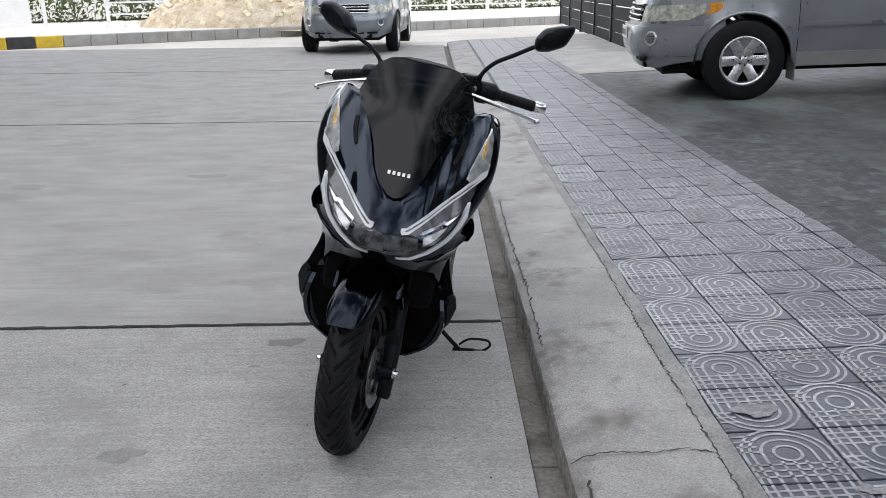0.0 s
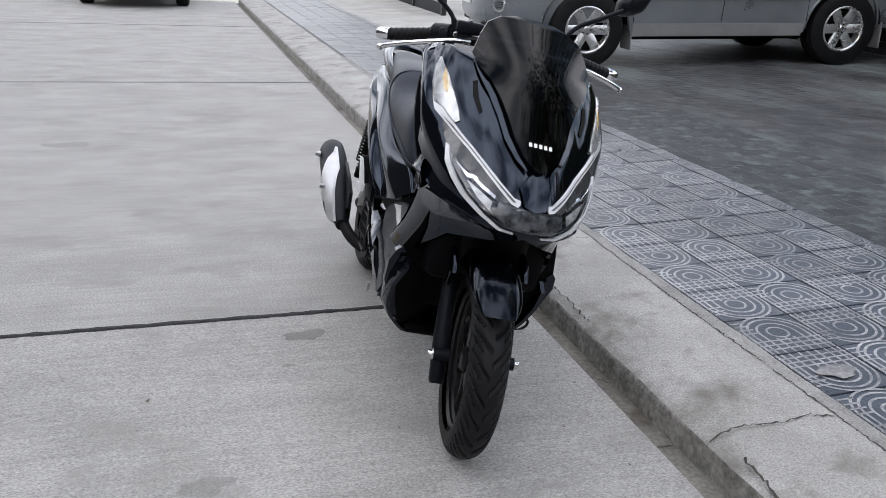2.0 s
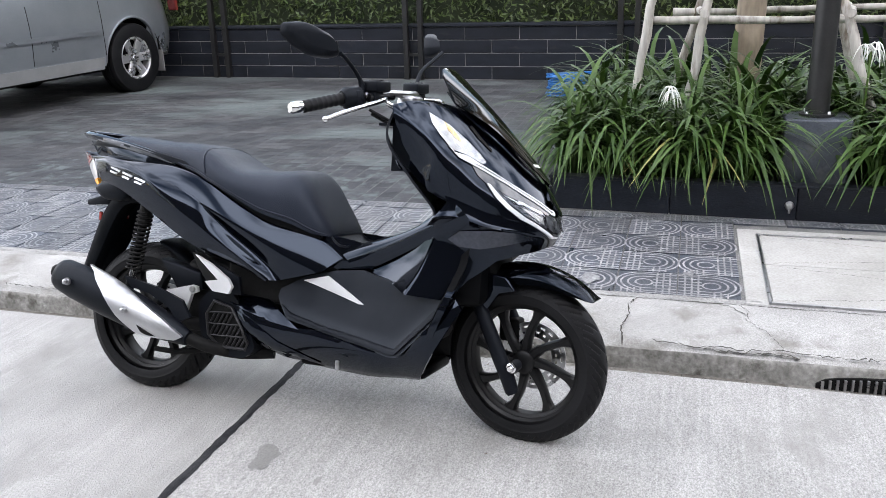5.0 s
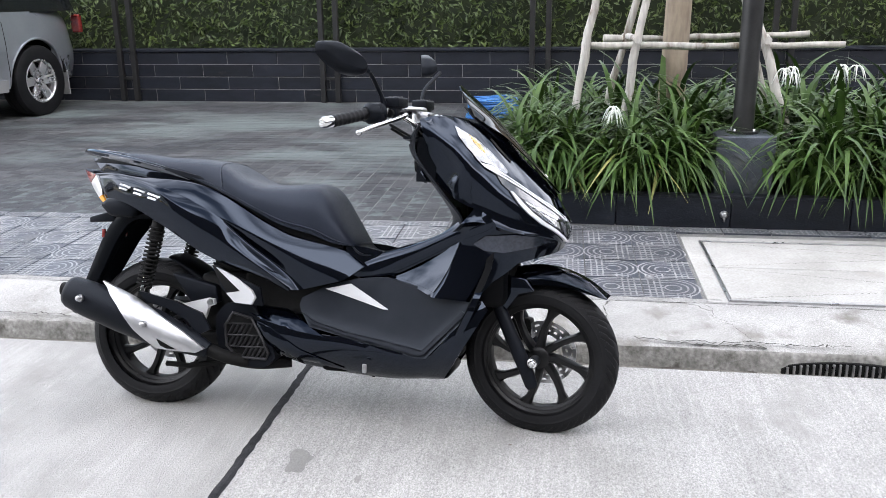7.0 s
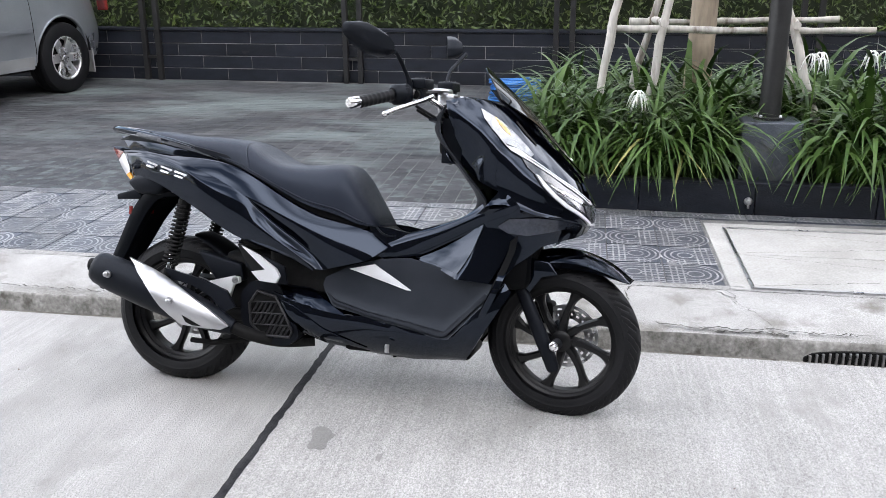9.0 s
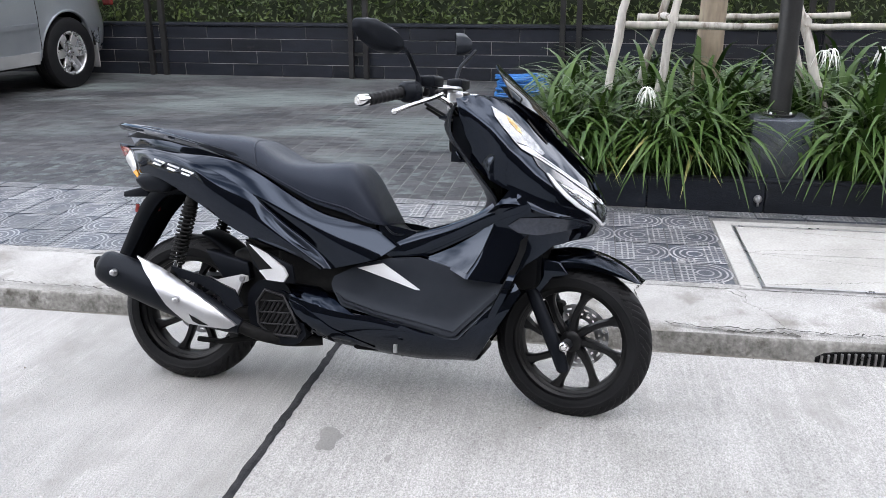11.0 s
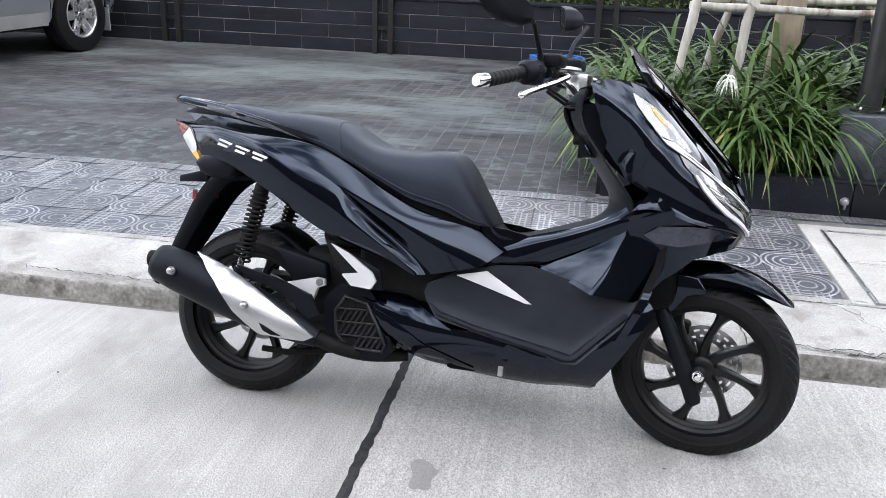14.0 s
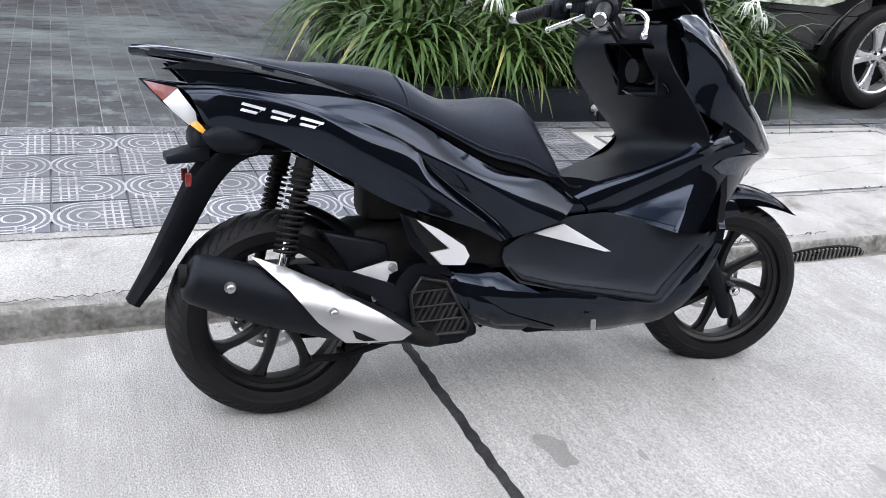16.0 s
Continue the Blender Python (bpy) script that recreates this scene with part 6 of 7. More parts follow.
def hedge_spot():
    y = rng.uniform(-8, 13)
    bulge = .10 * math.sin(y * 3.1) + .07 * math.sin(y * 7.7 + 1)
    if rng.random() < .7:
        z = rng.uniform(.88, 2.6)
        return Vector((WALL_X + .36 + bulge * .6 - .12 * rng.random() ** 2, y, z)), Vector((-1, 0, .35))
    return Vector((WALL_X + .35 + rng.random() * .8, y, 2.55 + .12 * rng.random() + bulge)), Vector((0, 0, 1))


leaf_cloud(42000, hedge_spot, .030, "hedge_leaves", HEDGE, "clipped bright green hedge of small leaves", "hedge")
# plain box behind the leaves, coloured dark for the shade inside the hedge
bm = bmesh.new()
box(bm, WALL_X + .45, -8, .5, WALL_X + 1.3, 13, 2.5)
structure(part("hedge_core", bm, HEDGE_DARK), "dark box filling the hedge, shade put into its colour", "hedge")

# lamp post
lamp = tagged(empty("lamp_post", Matrix.Translation((2.36, 1.18, 0.262))), "black steel post on a dark block in the planter", "lamp post")
bm = bmesh.new()
box(bm, -.15, -.155, -.02, .17, .155, .345, bevel=.008)
part("base_block", bm, TILE, lamp, "dark stone base block")
bm = bmesh.new()
lathe(bm, [(0, .345), (.085, .345), (.085, .358), (.058, .36), (.056, .5), (.054, 3.6), (0, 3.6)], 24, "z")
smooth(part("pole", bm, BLACK_STEEL, lamp, "round black pole"), 40)
bm = bmesh.new()
for k in range(4):
    a = math.pi / 4 + k * math.pi / 2
    lathe(bm, [(0, .372), (.008, .372), (.008, .356)], 8, "z", (.072 * math.cos(a), .072 * math.sin(a), 0))
part("anchor_bolts", bm, STEEL, lamp)


def stick(bm, a, b, r0, r1, seed):
    r = random.Random(seed)
    a, b = Vector(a), Vector(b)
    pts = [a.lerp(b, k / 9) + Vector((r.gauss(0, .006), r.gauss(0, .006), r.gauss(0, .004))) for k in range(10)]
    tube(bm, pts, [r0 + (r1 - r0) * k / 9 + r.gauss(0, .002) for k in range(10)], 9)


tree = tagged(empty("young_tree", Matrix.Translation((2.95, 1.52, .262))), "young tree trunk rising out of the lily bed", "tree")
bm = bmesh.new()
tube(bm, [(0, 0, -.05), (.0, .01, .2), (.005, .0, .6), (0, -.01, 1.2), (.02, 0, 1.9), (.02, .02, 2.6)], [.095, .088, .08, .076, .07, .06], 18)
part("trunk", bm, BARK, tree)
crown_parts = bmesh.new()
for k in range(7):
    a = k * 2.4
    tube(crown_parts, bend([(.02, .02, 2.3 + .05 * k), (.4 * math.cos(a), .4 * math.sin(a), 2.9 + .1 * k), (.9 * math.cos(a), .9 * math.sin(a), 3.5 + .1 * k)], 4), [.03] * 5 + [.012] * 4, 7)
part("limbs", crown_parts, BARK, tree)


def crown_spot():
    a, r, z = rng.uniform(0, 6.28), rng.random() ** .5 * 1.25, rng.uniform(2.7, 4.3)
    return Vector((r * math.cos(a), r * math.sin(a), z)), Vector((math.cos(a), math.sin(a), .6))


crown = leaf_cloud(5000, crown_spot, .05, "crown", HEDGE, "", "")
crown.parent = tree
frame_thing = tagged(empty("tree_stake_frame", Matrix.Translation((2.9, 1.4, .262))), "rough peeled timber frame staking the young tree", "tree stake")
LEGS = [((-.30, .50, -.02), (-.12, .22, 1.65)), ((.35, .62, -.02), (.10, .20, 1.7)), ((-.32, -.62, -.02), (-.10, -.08, 1.65)), ((.40, -.62, -.02), (.12, -.10, 1.7)),
        ((-.28, .72, .30), (-.22, .55, 1.6))]
for k, (a, b) in enumerate(LEGS):
    bm = bmesh.new()
    stick(bm, a, b, .027, .020, 20 + k)
    part("leg", bm, TIMBER, frame_thing)
for k, (a, b) in enumerate([((-.20, .68, .805), (-.22, -.78, .80)), ((.22, .55, .83), (.24, -.7, .85)), ((-.3, .36, .84), (.35, .42, .85)), ((-.3, -.36, .83), (.38, -.42, .86))]):
    bm = bmesh.new()
    stick(bm, a, b, .022, .017, 40 + k)
    part("crossbar", bm, TIMBER, frame_thing)

# lilies
LEAF_MESHES = []
for k in range(12):
    r = random.Random(100 + k)
    bm = bmesh.new()
    L, w = 1.0, .0135 + .005 * r.random()
    arch, droop = 1.05 + .5 * r.random(), .34 + .50 * r.random()
    prev = None
    for j in range(9):
        t = j / 8
        out = L * (t * .34 + .42 * t * t)
        up = L * (arch * t - (arch * .35 + droop) * t ** 2.4)
        ww = w * (0.75 + .5 * math.sin(math.pi * min(1, t * 1.1))) * (1 - t ** 7)
        sw = .05 * math.sin(3 * t + k)
        row = [bm.verts.new((out, sw - ww, up + .010 * (1 - t))), bm.verts.new((out, sw, up)), bm.verts.new((out, sw + ww, up + .010 * (1 - t)))]
        if prev:
            for i in range(2):
                bm.faces.new((prev[i], row[i], row[i + 1], prev[i + 1])).smooth = True
        prev = row
    me = bpy.data.meshes.new("leaf")
    bm.to_mesh(me)
    bm.free()
    me.materials.append(LEAF if k < 11 else LEAF_DRY)
    LEAF_MESHES.append(me)


def lily(x, y, size, count, seed):
    r = random.Random(seed)
    ob = tagged(empty("lily_plant", Matrix.Translation((x, y, .262))), "arching strap-leaved green lily in the planter", "plant", "lilies in the planter")
    for k in range(count):
        me = LEAF_MESHES[r.randrange(11) if r.random() < .985 else 11]
        lf = new("leaf", me)
        lf.parent = ob
        s = size * (.65 + .5 * r.random())
        lf.matrix_local = Matrix.Translation((r.gauss(0, .03), r.gauss(0, .03), 0)) @ Matrix.Rotation(r.uniform(0, 6.283), 4, "Z") @ Matrix.Rotation(radians(r.uniform(-38, 14)), 4, "Y") @ Matrix.Diagonal((s, s * (0.8 + .4 * r.random()), s, 1))
    return ob


r = random.Random(5)
k = 0
for ix in range(5):
    for iy in range(9):
        x = 2.26 + ix * .32 + r.uniform(-.06, .06)
        y = .22 + iy * .265 + r.uniform(-.07, .07)
        if abs(x - 2.36) < .22 and abs(y - 1.18) < .28:
            continue
        lily(x, y, (.56 if ix == 0 else .63) + .12 * r.random(), 128, 300 + k)
        k += 1


for iy in range(11):
    if abs(.16 + iy * .222 - 1.18) < .2:
        continue
    lily(2.185 + r.uniform(-.02, .03), .16 + iy * .222 + r.uniform(-.03, .03), .48 + .1 * r.random(), 70, 500 + iy)
for ix in range(5):
    lily(2.30 + ix * .27 + r.uniform(-.04, .04), 2.34 + r.uniform(-.02, .03), .46 + .1 * r.random(), 60, 600 + ix)


def spider_flower(x, y, z, seed):
    r = random.Random(seed)
    ob = tagged(empty("spider_flower", Matrix.Translation((x, y, z))), "white spidery lily flower on a thin stem", "flower", "white flowers among the lilies")
    bm = bmesh.new()
    tube(bm, [(0, 0, 0), (.01, 0, -.2), (.0, .02, .27 - z)], .006, 6)
    part("stem", bm, LEAF, ob)
    for c in range(3):
        bm = bmesh.new()
        o = Vector((r.uniform(-.03, .03), r.uniform(-.04, .04), r.uniform(0, .04)))
        for p in range(6):
            a = p * math.pi / 3 + r.random()
            L = .045 + .02 * r.random()
            pts = [o + Vector((math.cos(a) * L * t, math.sin(a) * L * t, .05 * t - .13 * t * t)) for t in (0, .25, .5, .75, 1)]
            tube(bm, pts, [.003, .004, .004, .003, .0012], 5)
        part("bloom", bm, PETAL, ob)


for k, (x, y, z) in enumerate([(2.2, 1.86, .72), (2.4, .96, .92), (2.5, .62, .94), (2.15, .28, .78), (2.2, .20, .70)]):
    spider_flower(x, y, z, k)

# hose
bm = bmesh.new()
rr = random.Random(8)
pts = []
for k in range(11 * 20):
    a = 2 * math.pi * k / 20
    turn = k / 20
    rad = .21 + .035 * math.sin(turn * 2.1) + .012 * math.sin(turn * 5.7)
    pts.append((rad * math.cos(a), rad * 1.05 * math.sin(a), .014 + turn * .017 + .008 * math.sin(a * 2 + turn)))
tube(bm, pts, .011, 7)
hose = part("garden_hose", bm, HOSE)
hose.matrix_world = pose(5.72, 2.98, pave_z(5.72))
tagged(hose, "coiled bright blue plastic garden hose on the driveway", "hose")

# ---- far end of the street ----
side_fence = tagged(empty("panel_fence", Matrix.Translation((2.95, 0, .15))), "dark panel fence with black posts along the pavement", "fence", kind="structure")
for k in range(6):
    y = 13.6 + k * 2.0
    bm = bmesh.new()
    box(bm, -.04, y - .04, 0, .04, y + .04, 2.4, bevel=.004)
    part("post", bm, BLACK_STEEL, side_fence)
    if k < 5:
        bm = bmesh.new()
        for j in range(4):
            box(bm, -.015, y + .05, .02 + j * .22, .015, y + 1.95, .225 + j * .22, bevel=.004)
        part("panel", bm, SLATE, side_fence, "dark boarded panel")
        for q in range(9):
            bm = bmesh.new()
            box(bm, -.012, y + .2 + q * .19, .92, .012, y + .225 + q * .19, 2.3)
            part("picket", bm, BLACK_STEEL, side_fence)
A, B = Vector((-16.0, 15.2, 0)), Vector((6.0, 30.0, 0))
far_dir = (B - A).normalized()
FAR = Matrix.Translation(A) @ Matrix.Rotation(math.atan2(far_dir.y, far_dir.x), 4, "Z")
far_kerb = structure(empty("far_kerb", FAR), "pale kerb across the end of the road, partly striped yellow and black", "kerb")
span = (B - A).length
for k in range(int(span / .6)):
    x = k * .6
    d = (A + far_dir * x)
    bm = bmesh.new()
    box(bm, x + .004, 0, -.15, x + .596, .3, .17, bevel=.02)
    striped = d.x < -9.3
    part("kerb_stone", bm, (YELLOW_PAINT if k % 2 else BLACK_PAINT) if striped else PALE_CONCRETE, far_kerb)
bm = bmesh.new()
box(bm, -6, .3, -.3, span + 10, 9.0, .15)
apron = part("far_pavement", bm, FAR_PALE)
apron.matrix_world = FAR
structure(apron, "concrete ground beyond the kerb, lightened in colour for sunlight", "pavement")
railing = tagged(empty("white_railing", FAR @ Matrix.Translation((0, 6.5, .15))), "white painted steel railing at the street's end", "railing", kind="structure")
for k in range(16):
    x = k * 1.8
    bm = bmesh.new()
    if k in (4, 5):
        box(bm, x - .1, -.2, 0, x + 1.4, .2, 2.6, bevel=.01) if k == 4 else box(bm, x - .05, -.05, 0, x + .05, .05, 1.6)
        part("pillar", bm, WHITE_PAINT, railing)
        continue
    box(bm, x - .05, -.05, 0, x + .05, .05, 1.6)
    part("post", bm, WHITE_PAINT, railing)
    for z in (.25, .6, .95, 1.3, 1.55):
        bm = bmesh.new()
        box(bm, x + .05, -.02, z, x + 1.75, .02, z + .05)
        part("rail", bm, WHITE_PAINT, railing)


def shrub_spot():
    x = rng.uniform(-2, span + 6)
    return FAR @ Vector((x, 8.2 + rng.random() * 1.2, .15 + 1.9 * rng.random() * (.5 + .5 * math.sin(x * 1.3) ** 2))), Vector((0, -1, .4))


leaf_cloud(9000, shrub_spot, .09, "far_shrubs", HEDGE, "loose green shrubs behind the white railing", "shrubs")
# added backdrop building; its wall shares the sun-lightened concrete
far_house = tagged(empty("far_building", FAR @ Matrix.Translation((0, 15, 0))), "plain building added beyond the railing, lightened in colour for sunlight", "building", kind="structure")
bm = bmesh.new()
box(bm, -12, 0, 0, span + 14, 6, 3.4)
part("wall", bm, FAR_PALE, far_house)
for k in range(12):
    bm = bmesh.new()
    box(bm, -8 + k * 3.1, -.04, 1.3, -6.4 + k * 3.1, .02, 2.7, bevel=.01)
    part("window", bm, CAR_GLASS, far_house)

# heap of sand and rubble
heap = tagged(empty("rubble_heap", Matrix.Translation((-6.0, 24.6, .13))), "heap of pale sand, straw and broken rubble", "rubble")
bm = bmesh.new()
rr = random.Random(3)
n = 40
grid = []
for i in range(n + 1):
    row = []
    for j in range(n + 1):
        x, y = (i / n - .5) * 6.4, (j / n - .5) * 3.6
        h = 1.35 * max(0, 1 - (x / 2.9) ** 2 - (y / 1.6) ** 2) ** .8
        h *= .8 + .25 * noise.noise(Vector((x * 1.2, y * 1.2, 1)))
        row.append(bm.verts.new((x, y, h + (.10 * noise.noise(Vector((x * 4, y * 4, 3))) + .03 * rr.random() if h > .02 else -.05))))
    grid.append(row)
for i in range(n):
    for j in range(n):
        bm.faces.new((grid[i][j], grid[i + 1][j], grid[i + 1][j + 1], grid[i][j + 1]))
part("mound", bm, RUBBLE, heap)
bm = bmesh.new()
for k in range(420):
    x, y = rr.gauss(0, 1.3), rr.gauss(0, .75)
    h = 1.35 * max(0, 1 - (x / 2.9) ** 2 - (y / 1.6) ** 2) ** .8 * .8
    s = .03 + .10 * rr.random() ** 2
    box(bm, -s, -s * .6, -s * .4, s, s * .6, s * .4, m=Matrix.Translation((x, y, h + .03)) @ Euler((rr.random() * 3, rr.random() * 3, rr.random() * 3)).to_matrix().to_4x4())
tagged(part("debris", bm, RUBBLE, heap), kind="stuff")

# unseen building added to close the other side, shading the street and darkening reflections
house = structure(empty("added_side_building", STREET), "plain unseen building added across the road for shade", "building")
bm = bmesh.new()
box(bm, -44, -75, -.1, -32, 5.0, 17.0)
box(bm, -13, -34, -.1, -11.3, 16.5, 3.4)
box(bm, -13, -34, 3.4, -11.3, 16.5, 9.4)
part("wall", bm, surf("dark_facade", (0.036, 0.036, 0.036), (0.06, 0.0588, 0.057), 1.5, .9, bump=.2), house)

# unseen block added at the near end; blocks sky for more contrast
end_house = structure(empty("added_end_building", STREET), "plain unseen building added behind to cut sky light and reflections", "building")
bm = bmesh.new()
box(bm, -11.2, -40, -.1, 30, -15, 7.0)
part("wall", bm, bpy.data.materials["dark_facade"], end_house)

# ---- concrete cover, drain, marks on the road ----
cover = tagged(empty("concrete_cover", STREET @ Matrix.Translation((0, 0, 0))), "pale concrete inspection cover set in a steel-edged frame", "cover", kind="structure")
CV0, CV1 = -0.75, 1.465


def tilted(u0, v0, u1, v1, top, depth=.06, bevel=.003):
    """A flat block whose top follows the slope of the pavement."""
    bm = bmesh.new()
    prism(bm, [(u0, pave_z(u0) + top - depth), (u1, pave_z(u1) + top - depth), (u1, pave_z(u1) + top), (u0, pave_z(u0) + top)], "y", v0, v1, bevel=bevel)
    return bm


part("apron", tilted(KERB_IN + .002, CV0, 1.90, CV1, .002), PALE_CONCRETE, cover)
for u0, v0, u1, v1 in ((KERB_IN + .004, CV0 + .10, KERB_IN + .016, CV1 - .08), (1.80, CV0 + .10, 1.812, CV1 - .08), (1.012, CV0 + .10, 1.80, CV0 + .112), (KERB_IN + .016, CV1 - .092, 1.80, CV1 - .08)):
    part("steel_edge", tilted(u0, v0, u1, v1, .012), STEEL, cover, "steel edge angle")
for a, b in ((KERB_IN + .02, 1.40), (1.406, 1.796)):
    part("slab", tilted(a, CV0 + .115, b, CV1 - .096, .008), PALE_CONCRETE, cover)

def slab_top(u):
    return pave_z(u) + .008


for k, pts in enumerate([[(1.0, CV0 + .2), (1.39, CV1 - .12)], [(1.0, CV1 - .12), (1.39, CV0 + .2)], [(1.42, CV0 + .2), (1.79, CV1 - .12)], [(1.42, CV1 - .12), (1.79, CV0 + .2)]]):
    crack(cover, pts, slab_top, .0012, 50 + k)
drain = tagged(empty("kerb_drain", STREET), "rusty arched drain grating in the kerb face", "drain", kind="structure")
bm = bmesh.new()
pts = [(.81 + .45 * k / 16, -.012 + .034 * math.sin(math.pi * k / 16) ** .4) for k in range(17)]
prism(bm, [(v, z) for v, z in pts] + [(1.26, -.06), (.81, -.06)], "x", KERB_OUT - .014, KERB_OUT + .02)
part("opening", bm, DARK, drain, "dark drain opening")
for k in range(19):
    v = .83 + k * .0228
    z = -.012 + .034 * math.sin(math.pi * (v - .81) / .45) ** .4
    bm = bmesh.new()
    box(bm, KERB_OUT - .022, v - .0045, -.055, KERB_OUT - .012, v + .0045, z - .003, bevel=.0015)
    part("bar", bm, STEEL, drain)


def blot(name, u, v, r, mat, label, seed, squash=.6, z=.0012, lobes=5):
    rr = random.Random(seed)
    bm = bmesh.new()
    n = 48
    ph = [rr.uniform(0, 6.28) for _ in range(lobes)]
    out = []
    for k in range(n):
        a = 2 * math.pi * k / n
        q = r * (1 + sum(.16 / (1 + .4 * j) * math.sin((j + 2) * a + ph[j]) for j in range(lobes)) + rr.gauss(0, .03))
        out.append(bm.verts.new((q * math.cos(a), q * squash * math.sin(a), 0)))
    bm.faces.new(out)
    ob = part(name, bm, mat)
    ob.matrix_world = Matrix.Translation((u, v, z))
    return tagged(ob, label, "stain", kind="structure")


STAIN = surf("damp_stain", (0.1496, 0.1462, 0.1394), (0.204, 0.2006, 0.1904), 9, .8, bump=.3, bscale=150, fine=.2)
STAIN_FAINT = surf("old_stain", (0.204, 0.2006, 0.1904), (0.272, 0.2652, 0.255), 12, .85, bump=.3, bscale=150, fine=.2)
blot("oil_stain", -.405, 2.815, .062, STAIN, "dark damp stain on the concrete road", 1)
blot("oil_stain", -.72, 2.05, .06, STAIN_FAINT, "faint old stain on the concrete road", 2)
blot("oil_stain", -.475, 2.615, .018, STAIN_FAINT, "small dark spot on the concrete road", 3)
blot("oil_stain", -2.6, 5.3, .12, STAIN_FAINT, "faint old stain on the concrete road", 5)
blot("oil_stain", -1.5, 5.6, .16, STAIN_FAINT, "faint old stain on the concrete road", 6, .35)
PALE_STAIN = surf("dried_paint_stain", (0.15, 0.152, 0.155), (0.27, 0.27, 0.27), 20, .85, bump=.3, bscale=120, fine=.3)
blot("pale_stain", 1.05, 2.11, .055, PALE_STAIN, "dried pale stain on a paving tile", 8, .8, pave_z(1.12) + .0035)
blot("pale_stain", 1.19, 1.72, .030, PALE_STAIN, "small dried pale stain on a paving tile", 9, .7, pave_z(1.25) + .0035)
DRY = surf("dry_leaf_litter", (0.06, 0.045, 0.03), (0.16, 0.12, 0.08), 30, .9, bump=.2)
rr = random.Random(17)
spots = [(.216, 2.134), (.312, 1.934), (.52, 2.45), (.34, 3.5)] + [(rr.uniform(-2.2, .45), rr.uniform(1.2, 5.2)) for _ in range(10)] + [(.46 + rr.random() * .05, rr.uniform(1.0, 6)) for _ in range(16)]
for x, y in spots:
    s = rr.uniform(.0035, .0075)
    bm = bmesh.new()
    a = rr.uniform(0, 3)
    c, d = math.cos(a), math.sin(a)
    out = [(-1.6, 0), (-.5, .55), (.7, .45), (1.5, .1), (.6, -.5), (-.6, -.45)]
    top = [bm.verts.new((s * (px * c - py * d), s * (px * d + py * c), .003 + .002 * abs(px))) for px, py in out]
    bm.faces.new(top)
    bmesh.ops.solidify(bm, geom=bm.faces[:], thickness=.0012)
    ob = part("fallen_leaf", bm, DRY)
    z = -.027 if x > .44 else 0
    ob.matrix_world = Matrix.Translation((x, y, z))
    tagged(ob, "small dry brown leaf scrap on the ground", "leaf", "leaf scraps on the ground")

tap = tagged(empty("garden_tap", Matrix.Translation((2.046, 1.29, .21))), "small white tap fitting on the planter's face", "tap")
bm = bmesh.new()
lathe(bm, [(0, -.022), (.012, -.022), (.016, -.018), (.016, -.004), (.022, -.002), (.022, .003), (0, .003)], 14, "x")
part("body", bm, STEEL, tap)
bm = bmesh.new()
tube(bm, [(-.012, 0, 0), (-.016, 0, -.02), (-.014, 0, -.035)], .006, 8)
part("spout", bm, STEEL, tap)

# ---- wall tiles ----
rr = random.Random(23)
bm = bmesh.new()
box(bm, -.006, -.298, -.0662, .024, .298, .0662, bevel=.004)
me_wall = bpy.data.meshes.new("tile")
bm.to_mesh(me_wall)
bm.free()
me_wall.materials.append(SLATE)
for row in range(5):
    z = .235 + row * .14
    y = -2.0 - (row % 2) * .3
    while y < 13.0:
        ob = new("tile", me_wall)
        ob.parent = wall
        ob.matrix_local = Matrix.Translation((WALL_X + .006 + rr.uniform(-.003, .003), y, z - .005))
        y += .602
# planter tiles
bm = bmesh.new()
box(bm, -.012, -.298, -.09, .012, .298, .09, bevel=.003)
me_pl = bpy.data.meshes.new("tile")
bm.to_mesh(me_pl)
bm.free()
me_pl.materials.append(SLATE)
for k in range(4):
    ob = new("tile", me_pl)
    ob.parent = planter
    ob.matrix_local = Matrix.Translation((2.062 + rr.uniform(-.001, .001), .353 + k * .602, .212))
for k in range(2):
    ob = new("tile", me_pl)
    ob.parent = planter
    ob.matrix_local = Matrix.Translation((2.37 + k * .602, 2.468, .212)) @ Matrix.Rotation(math.pi / 2, 4, "Z")
bm = bmesh.new()
box(bm, 2.046, .04, .296, 2.125, 2.482, .312, bevel=.004)
part("cap", bm, SLATE, planter, "dark stone cap")

# ---- patterned paving tiles ----
T = .243


def ring(bm, c, r, w, a0, a1, h, n):
    prev = None
    for k in range(n + 1):
        a = a0 + (a1 - a0) * k / n
        row = [bm.verts.new((c[0] + q * math.cos(a), c[1] + q * math.sin(a), h)) for q in (r - w, r + w)]
        if prev:
            bm.faces.new((prev[0], prev[1], row[1], row[0])).material_index = 1
        prev = row


def bar(bm, x0, y0, x1, y1, w, h):
    d = Vector((x1 - x0, y1 - y0))
    n = Vector((-d.y, d.x)).normalized() * w
    f = bm.faces.new([bm.verts.new((x, y, h)) for x, y in ((x0 + n.x, y0 + n.y), (x0 - n.x, y0 - n.y), (x1 - n.x, y1 - n.y), (x1 + n.x, y1 + n.y))])
    f.material_index = 1


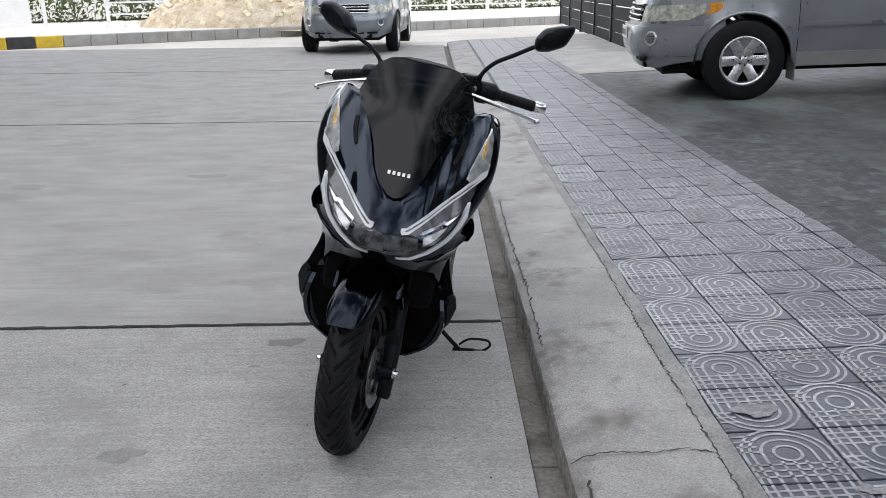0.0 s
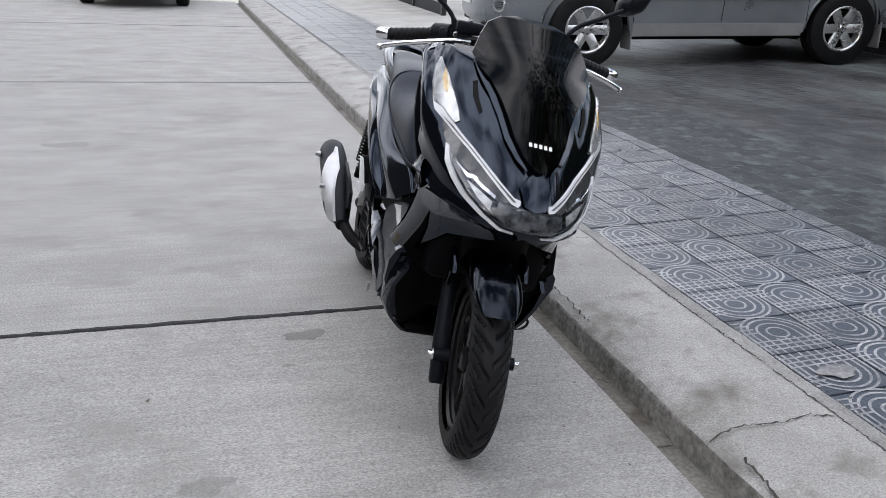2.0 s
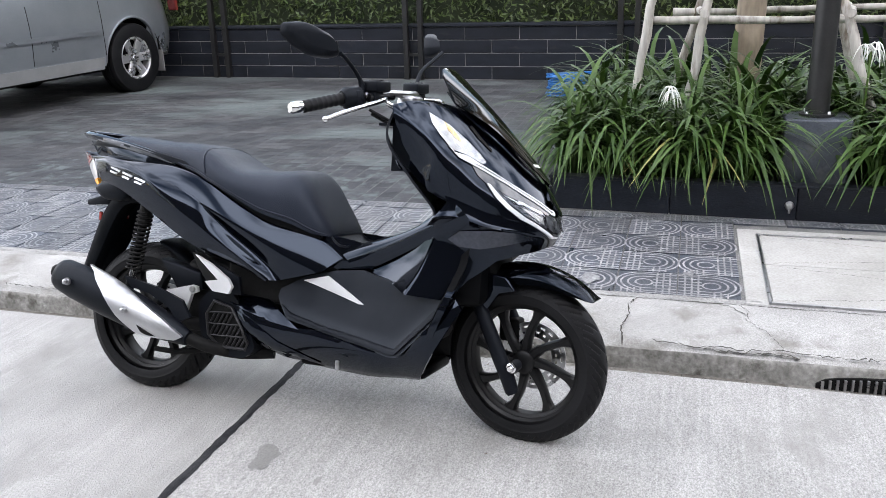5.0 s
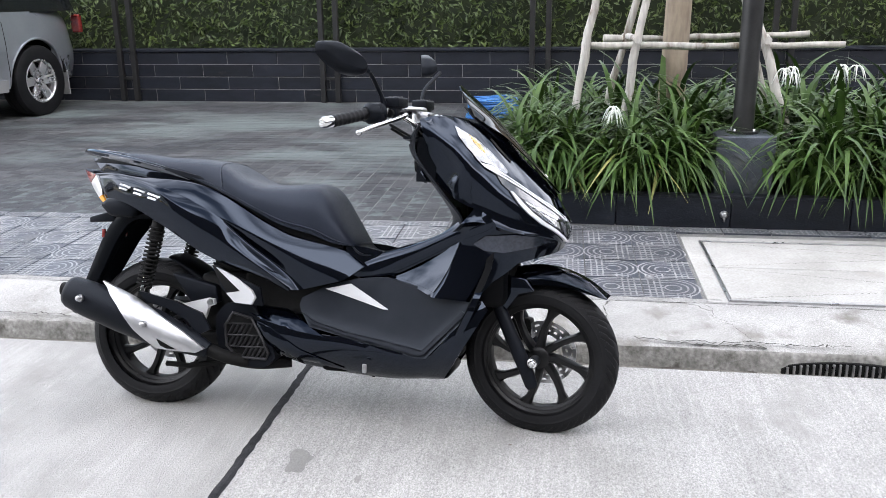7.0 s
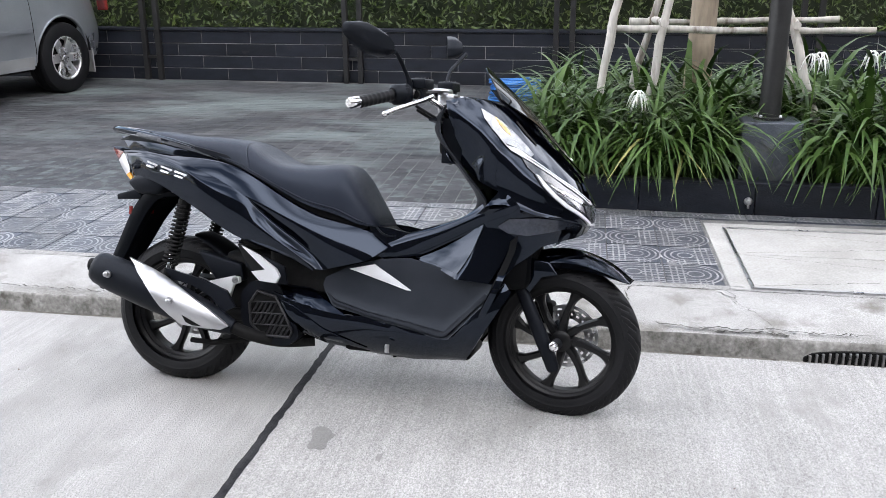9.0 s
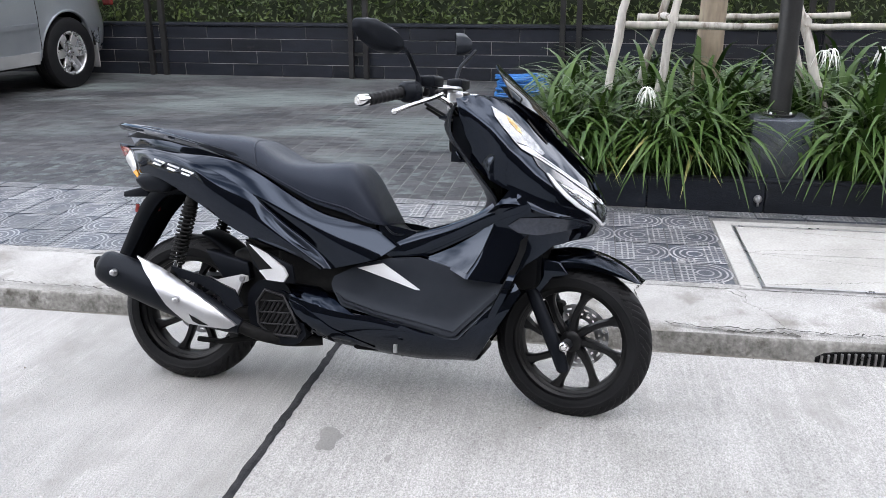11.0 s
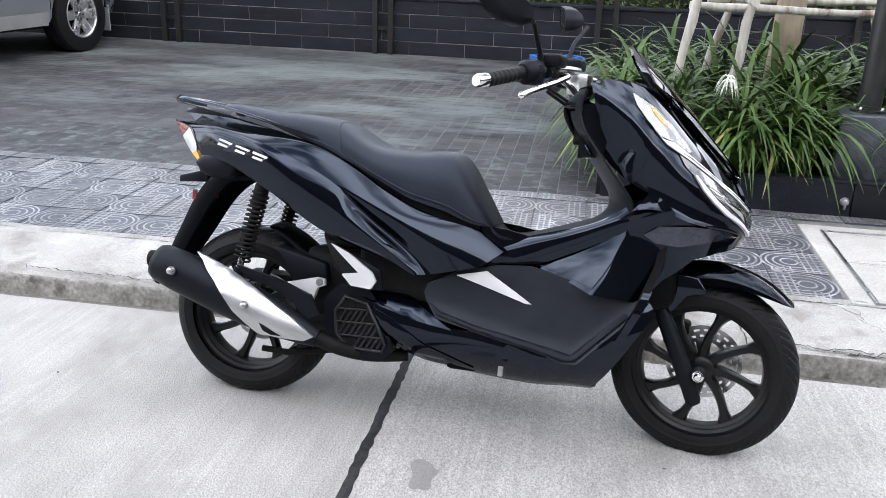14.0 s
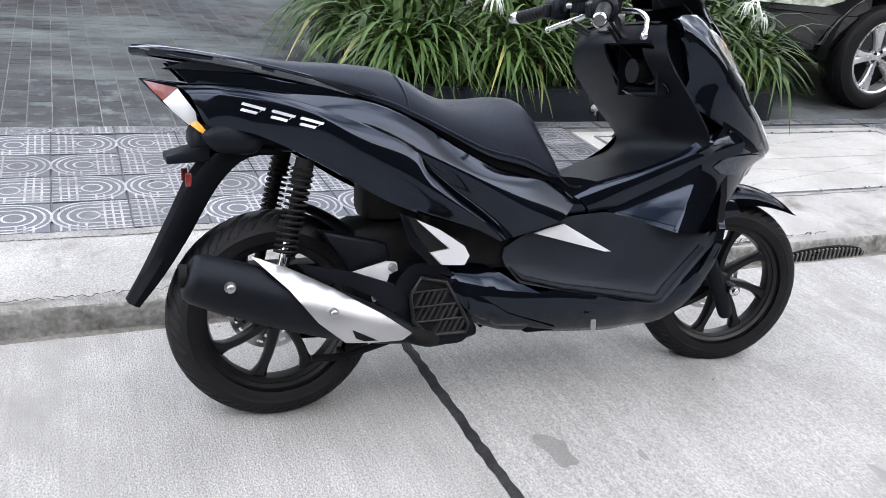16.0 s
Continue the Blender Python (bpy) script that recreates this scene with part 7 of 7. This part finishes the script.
def tile_mesh(kind):
    bm = bmesh.new()
    h = T / 2 - .0025
    box(bm, -h, -h, -.02, h, h, 0, bevel=.003)
    z, w = .0012, .0042
    ring(bm, (0, -.01), .034, w, 0, 2 * math.pi, z, 24)
    for r_ in (.064, .092, .112):
        ring(bm, (0, -.01), r_, w, math.pi, 2 * math.pi, z, 20)
        for sg in (-1, 1):
            bar(bm, sg * r_, -.01, sg * r_, h, w, z)
    for x in (-.03, 0, .03):
        bar(bm, x, .026, x, h, w, z)
    for y in (.04, .066, .092):
        bar(bm, -h, y, h, y, w * .9, z)
    if kind:
        for y in (-.02, -.045, -.07, -.095):
            bar(bm, .066, y, h, y, w * .9, z)
    else:
        for y in (-.02, -.045, -.07):
            bar(bm, -h, y, -.066, y, w * .9, z)
    me = bpy.data.meshes.new("tile")
    bm.to_mesh(me)
    bm.free()
    me.materials.append(TILE)
    me.materials.append(RIB)
    return me


TILES = [tile_mesh(0), tile_mesh(1)]
pave = structure(empty("tile_pavement", STREET), "grey pavement of square tiles with ring and lattice relief", "pavement")
rr = random.Random(31)
TU0 = KERB_IN + .035
rest_tiles = bmesh.new()
count = 0
for j in range(-60, 74):
    for i in range(5):
        u, v = TU0 + (i + .5) * T, (j + .5) * T + .02
        if u - T / 2 > DRIVE_IN - .02:
            continue
        if CV0 - T * .3 < v < CV1 + T * .3 and u < 1.92:
            continue
        half = u + T / 2 > DRIVE_IN
        turn = math.pi * ((i + j) % 2)
        m = Matrix.Translation((u, v, pave_z(u) + rr.uniform(-.0012, .0012))) @ Matrix.Rotation(-math.atan(RISE) + rr.gauss(0, .003), 4, "Y") @ Matrix.Rotation(turn + rr.gauss(0, .004), 4, "Z")
        if half:
            k = (DRIVE_IN - (u - T / 2)) / T
            m = Matrix.Translation((-(1 - k) * T / 2, 0, 0)) @ m @ Matrix.Diagonal((k, 1, 1, 1))
        me = TILES[(i * 3 + j) % 2]
        near = -1.5 < v < 12.5
        if near and count < 300:
            ob = new("tile", me)
            ob.parent = pave
            ob.matrix_local = m
            count += 1
        else:
            n0 = len(rest_tiles.verts)
            rest_tiles.from_mesh(me)
            rest_tiles.verts.ensure_lookup_table()
            bmesh.ops.transform(rest_tiles, matrix=m, verts=rest_tiles.verts[n0:])
tagged(part("far_tiles", rest_tiles, [TILE, RIB], pave), kind="stuff")

# ---- driveway bricks ----
drive = structure(empty("driveway", STREET), "dark grey driveway of small square setts", "driveway")
BU, BV = .10, .10
bm = bmesh.new()
box(bm, -BU / 2 + .0023, -BV / 2 + .0023, -.03, BU / 2 - .0023, BV / 2 - .0023, 0)
me_b = bpy.data.meshes.new("brick")
bm.to_mesh(me_b)
bm.free()
me_b.materials.append(BRICK)
rr = random.Random(41)
vs, fs = [], []
count = 0
for i in range(int((WALL_X + .5 - DRIVE_IN) / BU)):
    for j in range(-60, 104):
        u, v = DRIVE_IN + .01 + (i + .5) * BU, j * BV + .05
        x, y = u - .035 * v, v + .035 * u
        if x > WALL_X - .04 or (0.0 < y < 2.52 and x < 3.85):
            continue
        z = pave_z(u) - .0052 + rr.uniform(-.0003, .0003)
        if 2.4 < v < 6.2 and u < 3.9 and count < 300:
            ob = new("brick", me_b)
            ob.parent = drive
            ob.matrix_local = Matrix.Translation((u, v, z)) @ Matrix.Rotation(-math.atan(RISE) + rr.gauss(0, .002), 4, "Y")
            count += 1
        else:
            a, b = BU / 2 - .0023, BV / 2 - .0023
            k = len(vs)
            vs += [(u + sx * a, v + sy * b, z + sz + RISE * sx * a) for sz in (-.03, 0) for sx, sy in ((-1, -1), (1, -1), (1, 1), (-1, 1))]
            fs += [(k + 4, k + 5, k + 6, k + 7)] + [(k + q, k + (q + 1) % 4, k + 4 + (q + 1) % 4, k + 4 + q) for q in range(4)]
me = bpy.data.meshes.new("far_bricks")
me.from_pydata(vs, [], fs)
me.materials.append(surf("driveway_brick_far", (0.030, 0.032, 0.036), (0.076, 0.076, 0.078), 3, 0.5, bump=0.2, bscale=120, fine=0.3, rand=0.3, spec=0.15, stain=(0.115, 0.135, 0.132), stain_scale=1.6, stain_at=0.54, stretch=(1, 0.45, 1), island=True))
ob = new("far_bricks", me)
ob.parent = drive
ob["kind"] = "stuff"
# pale slab beyond the parking bay
part("pale_slab", tilted(DRIVE_IN, 10.6, 6.9, 18, .004), PALE_CONCRETE, drive, "pale concrete strip")
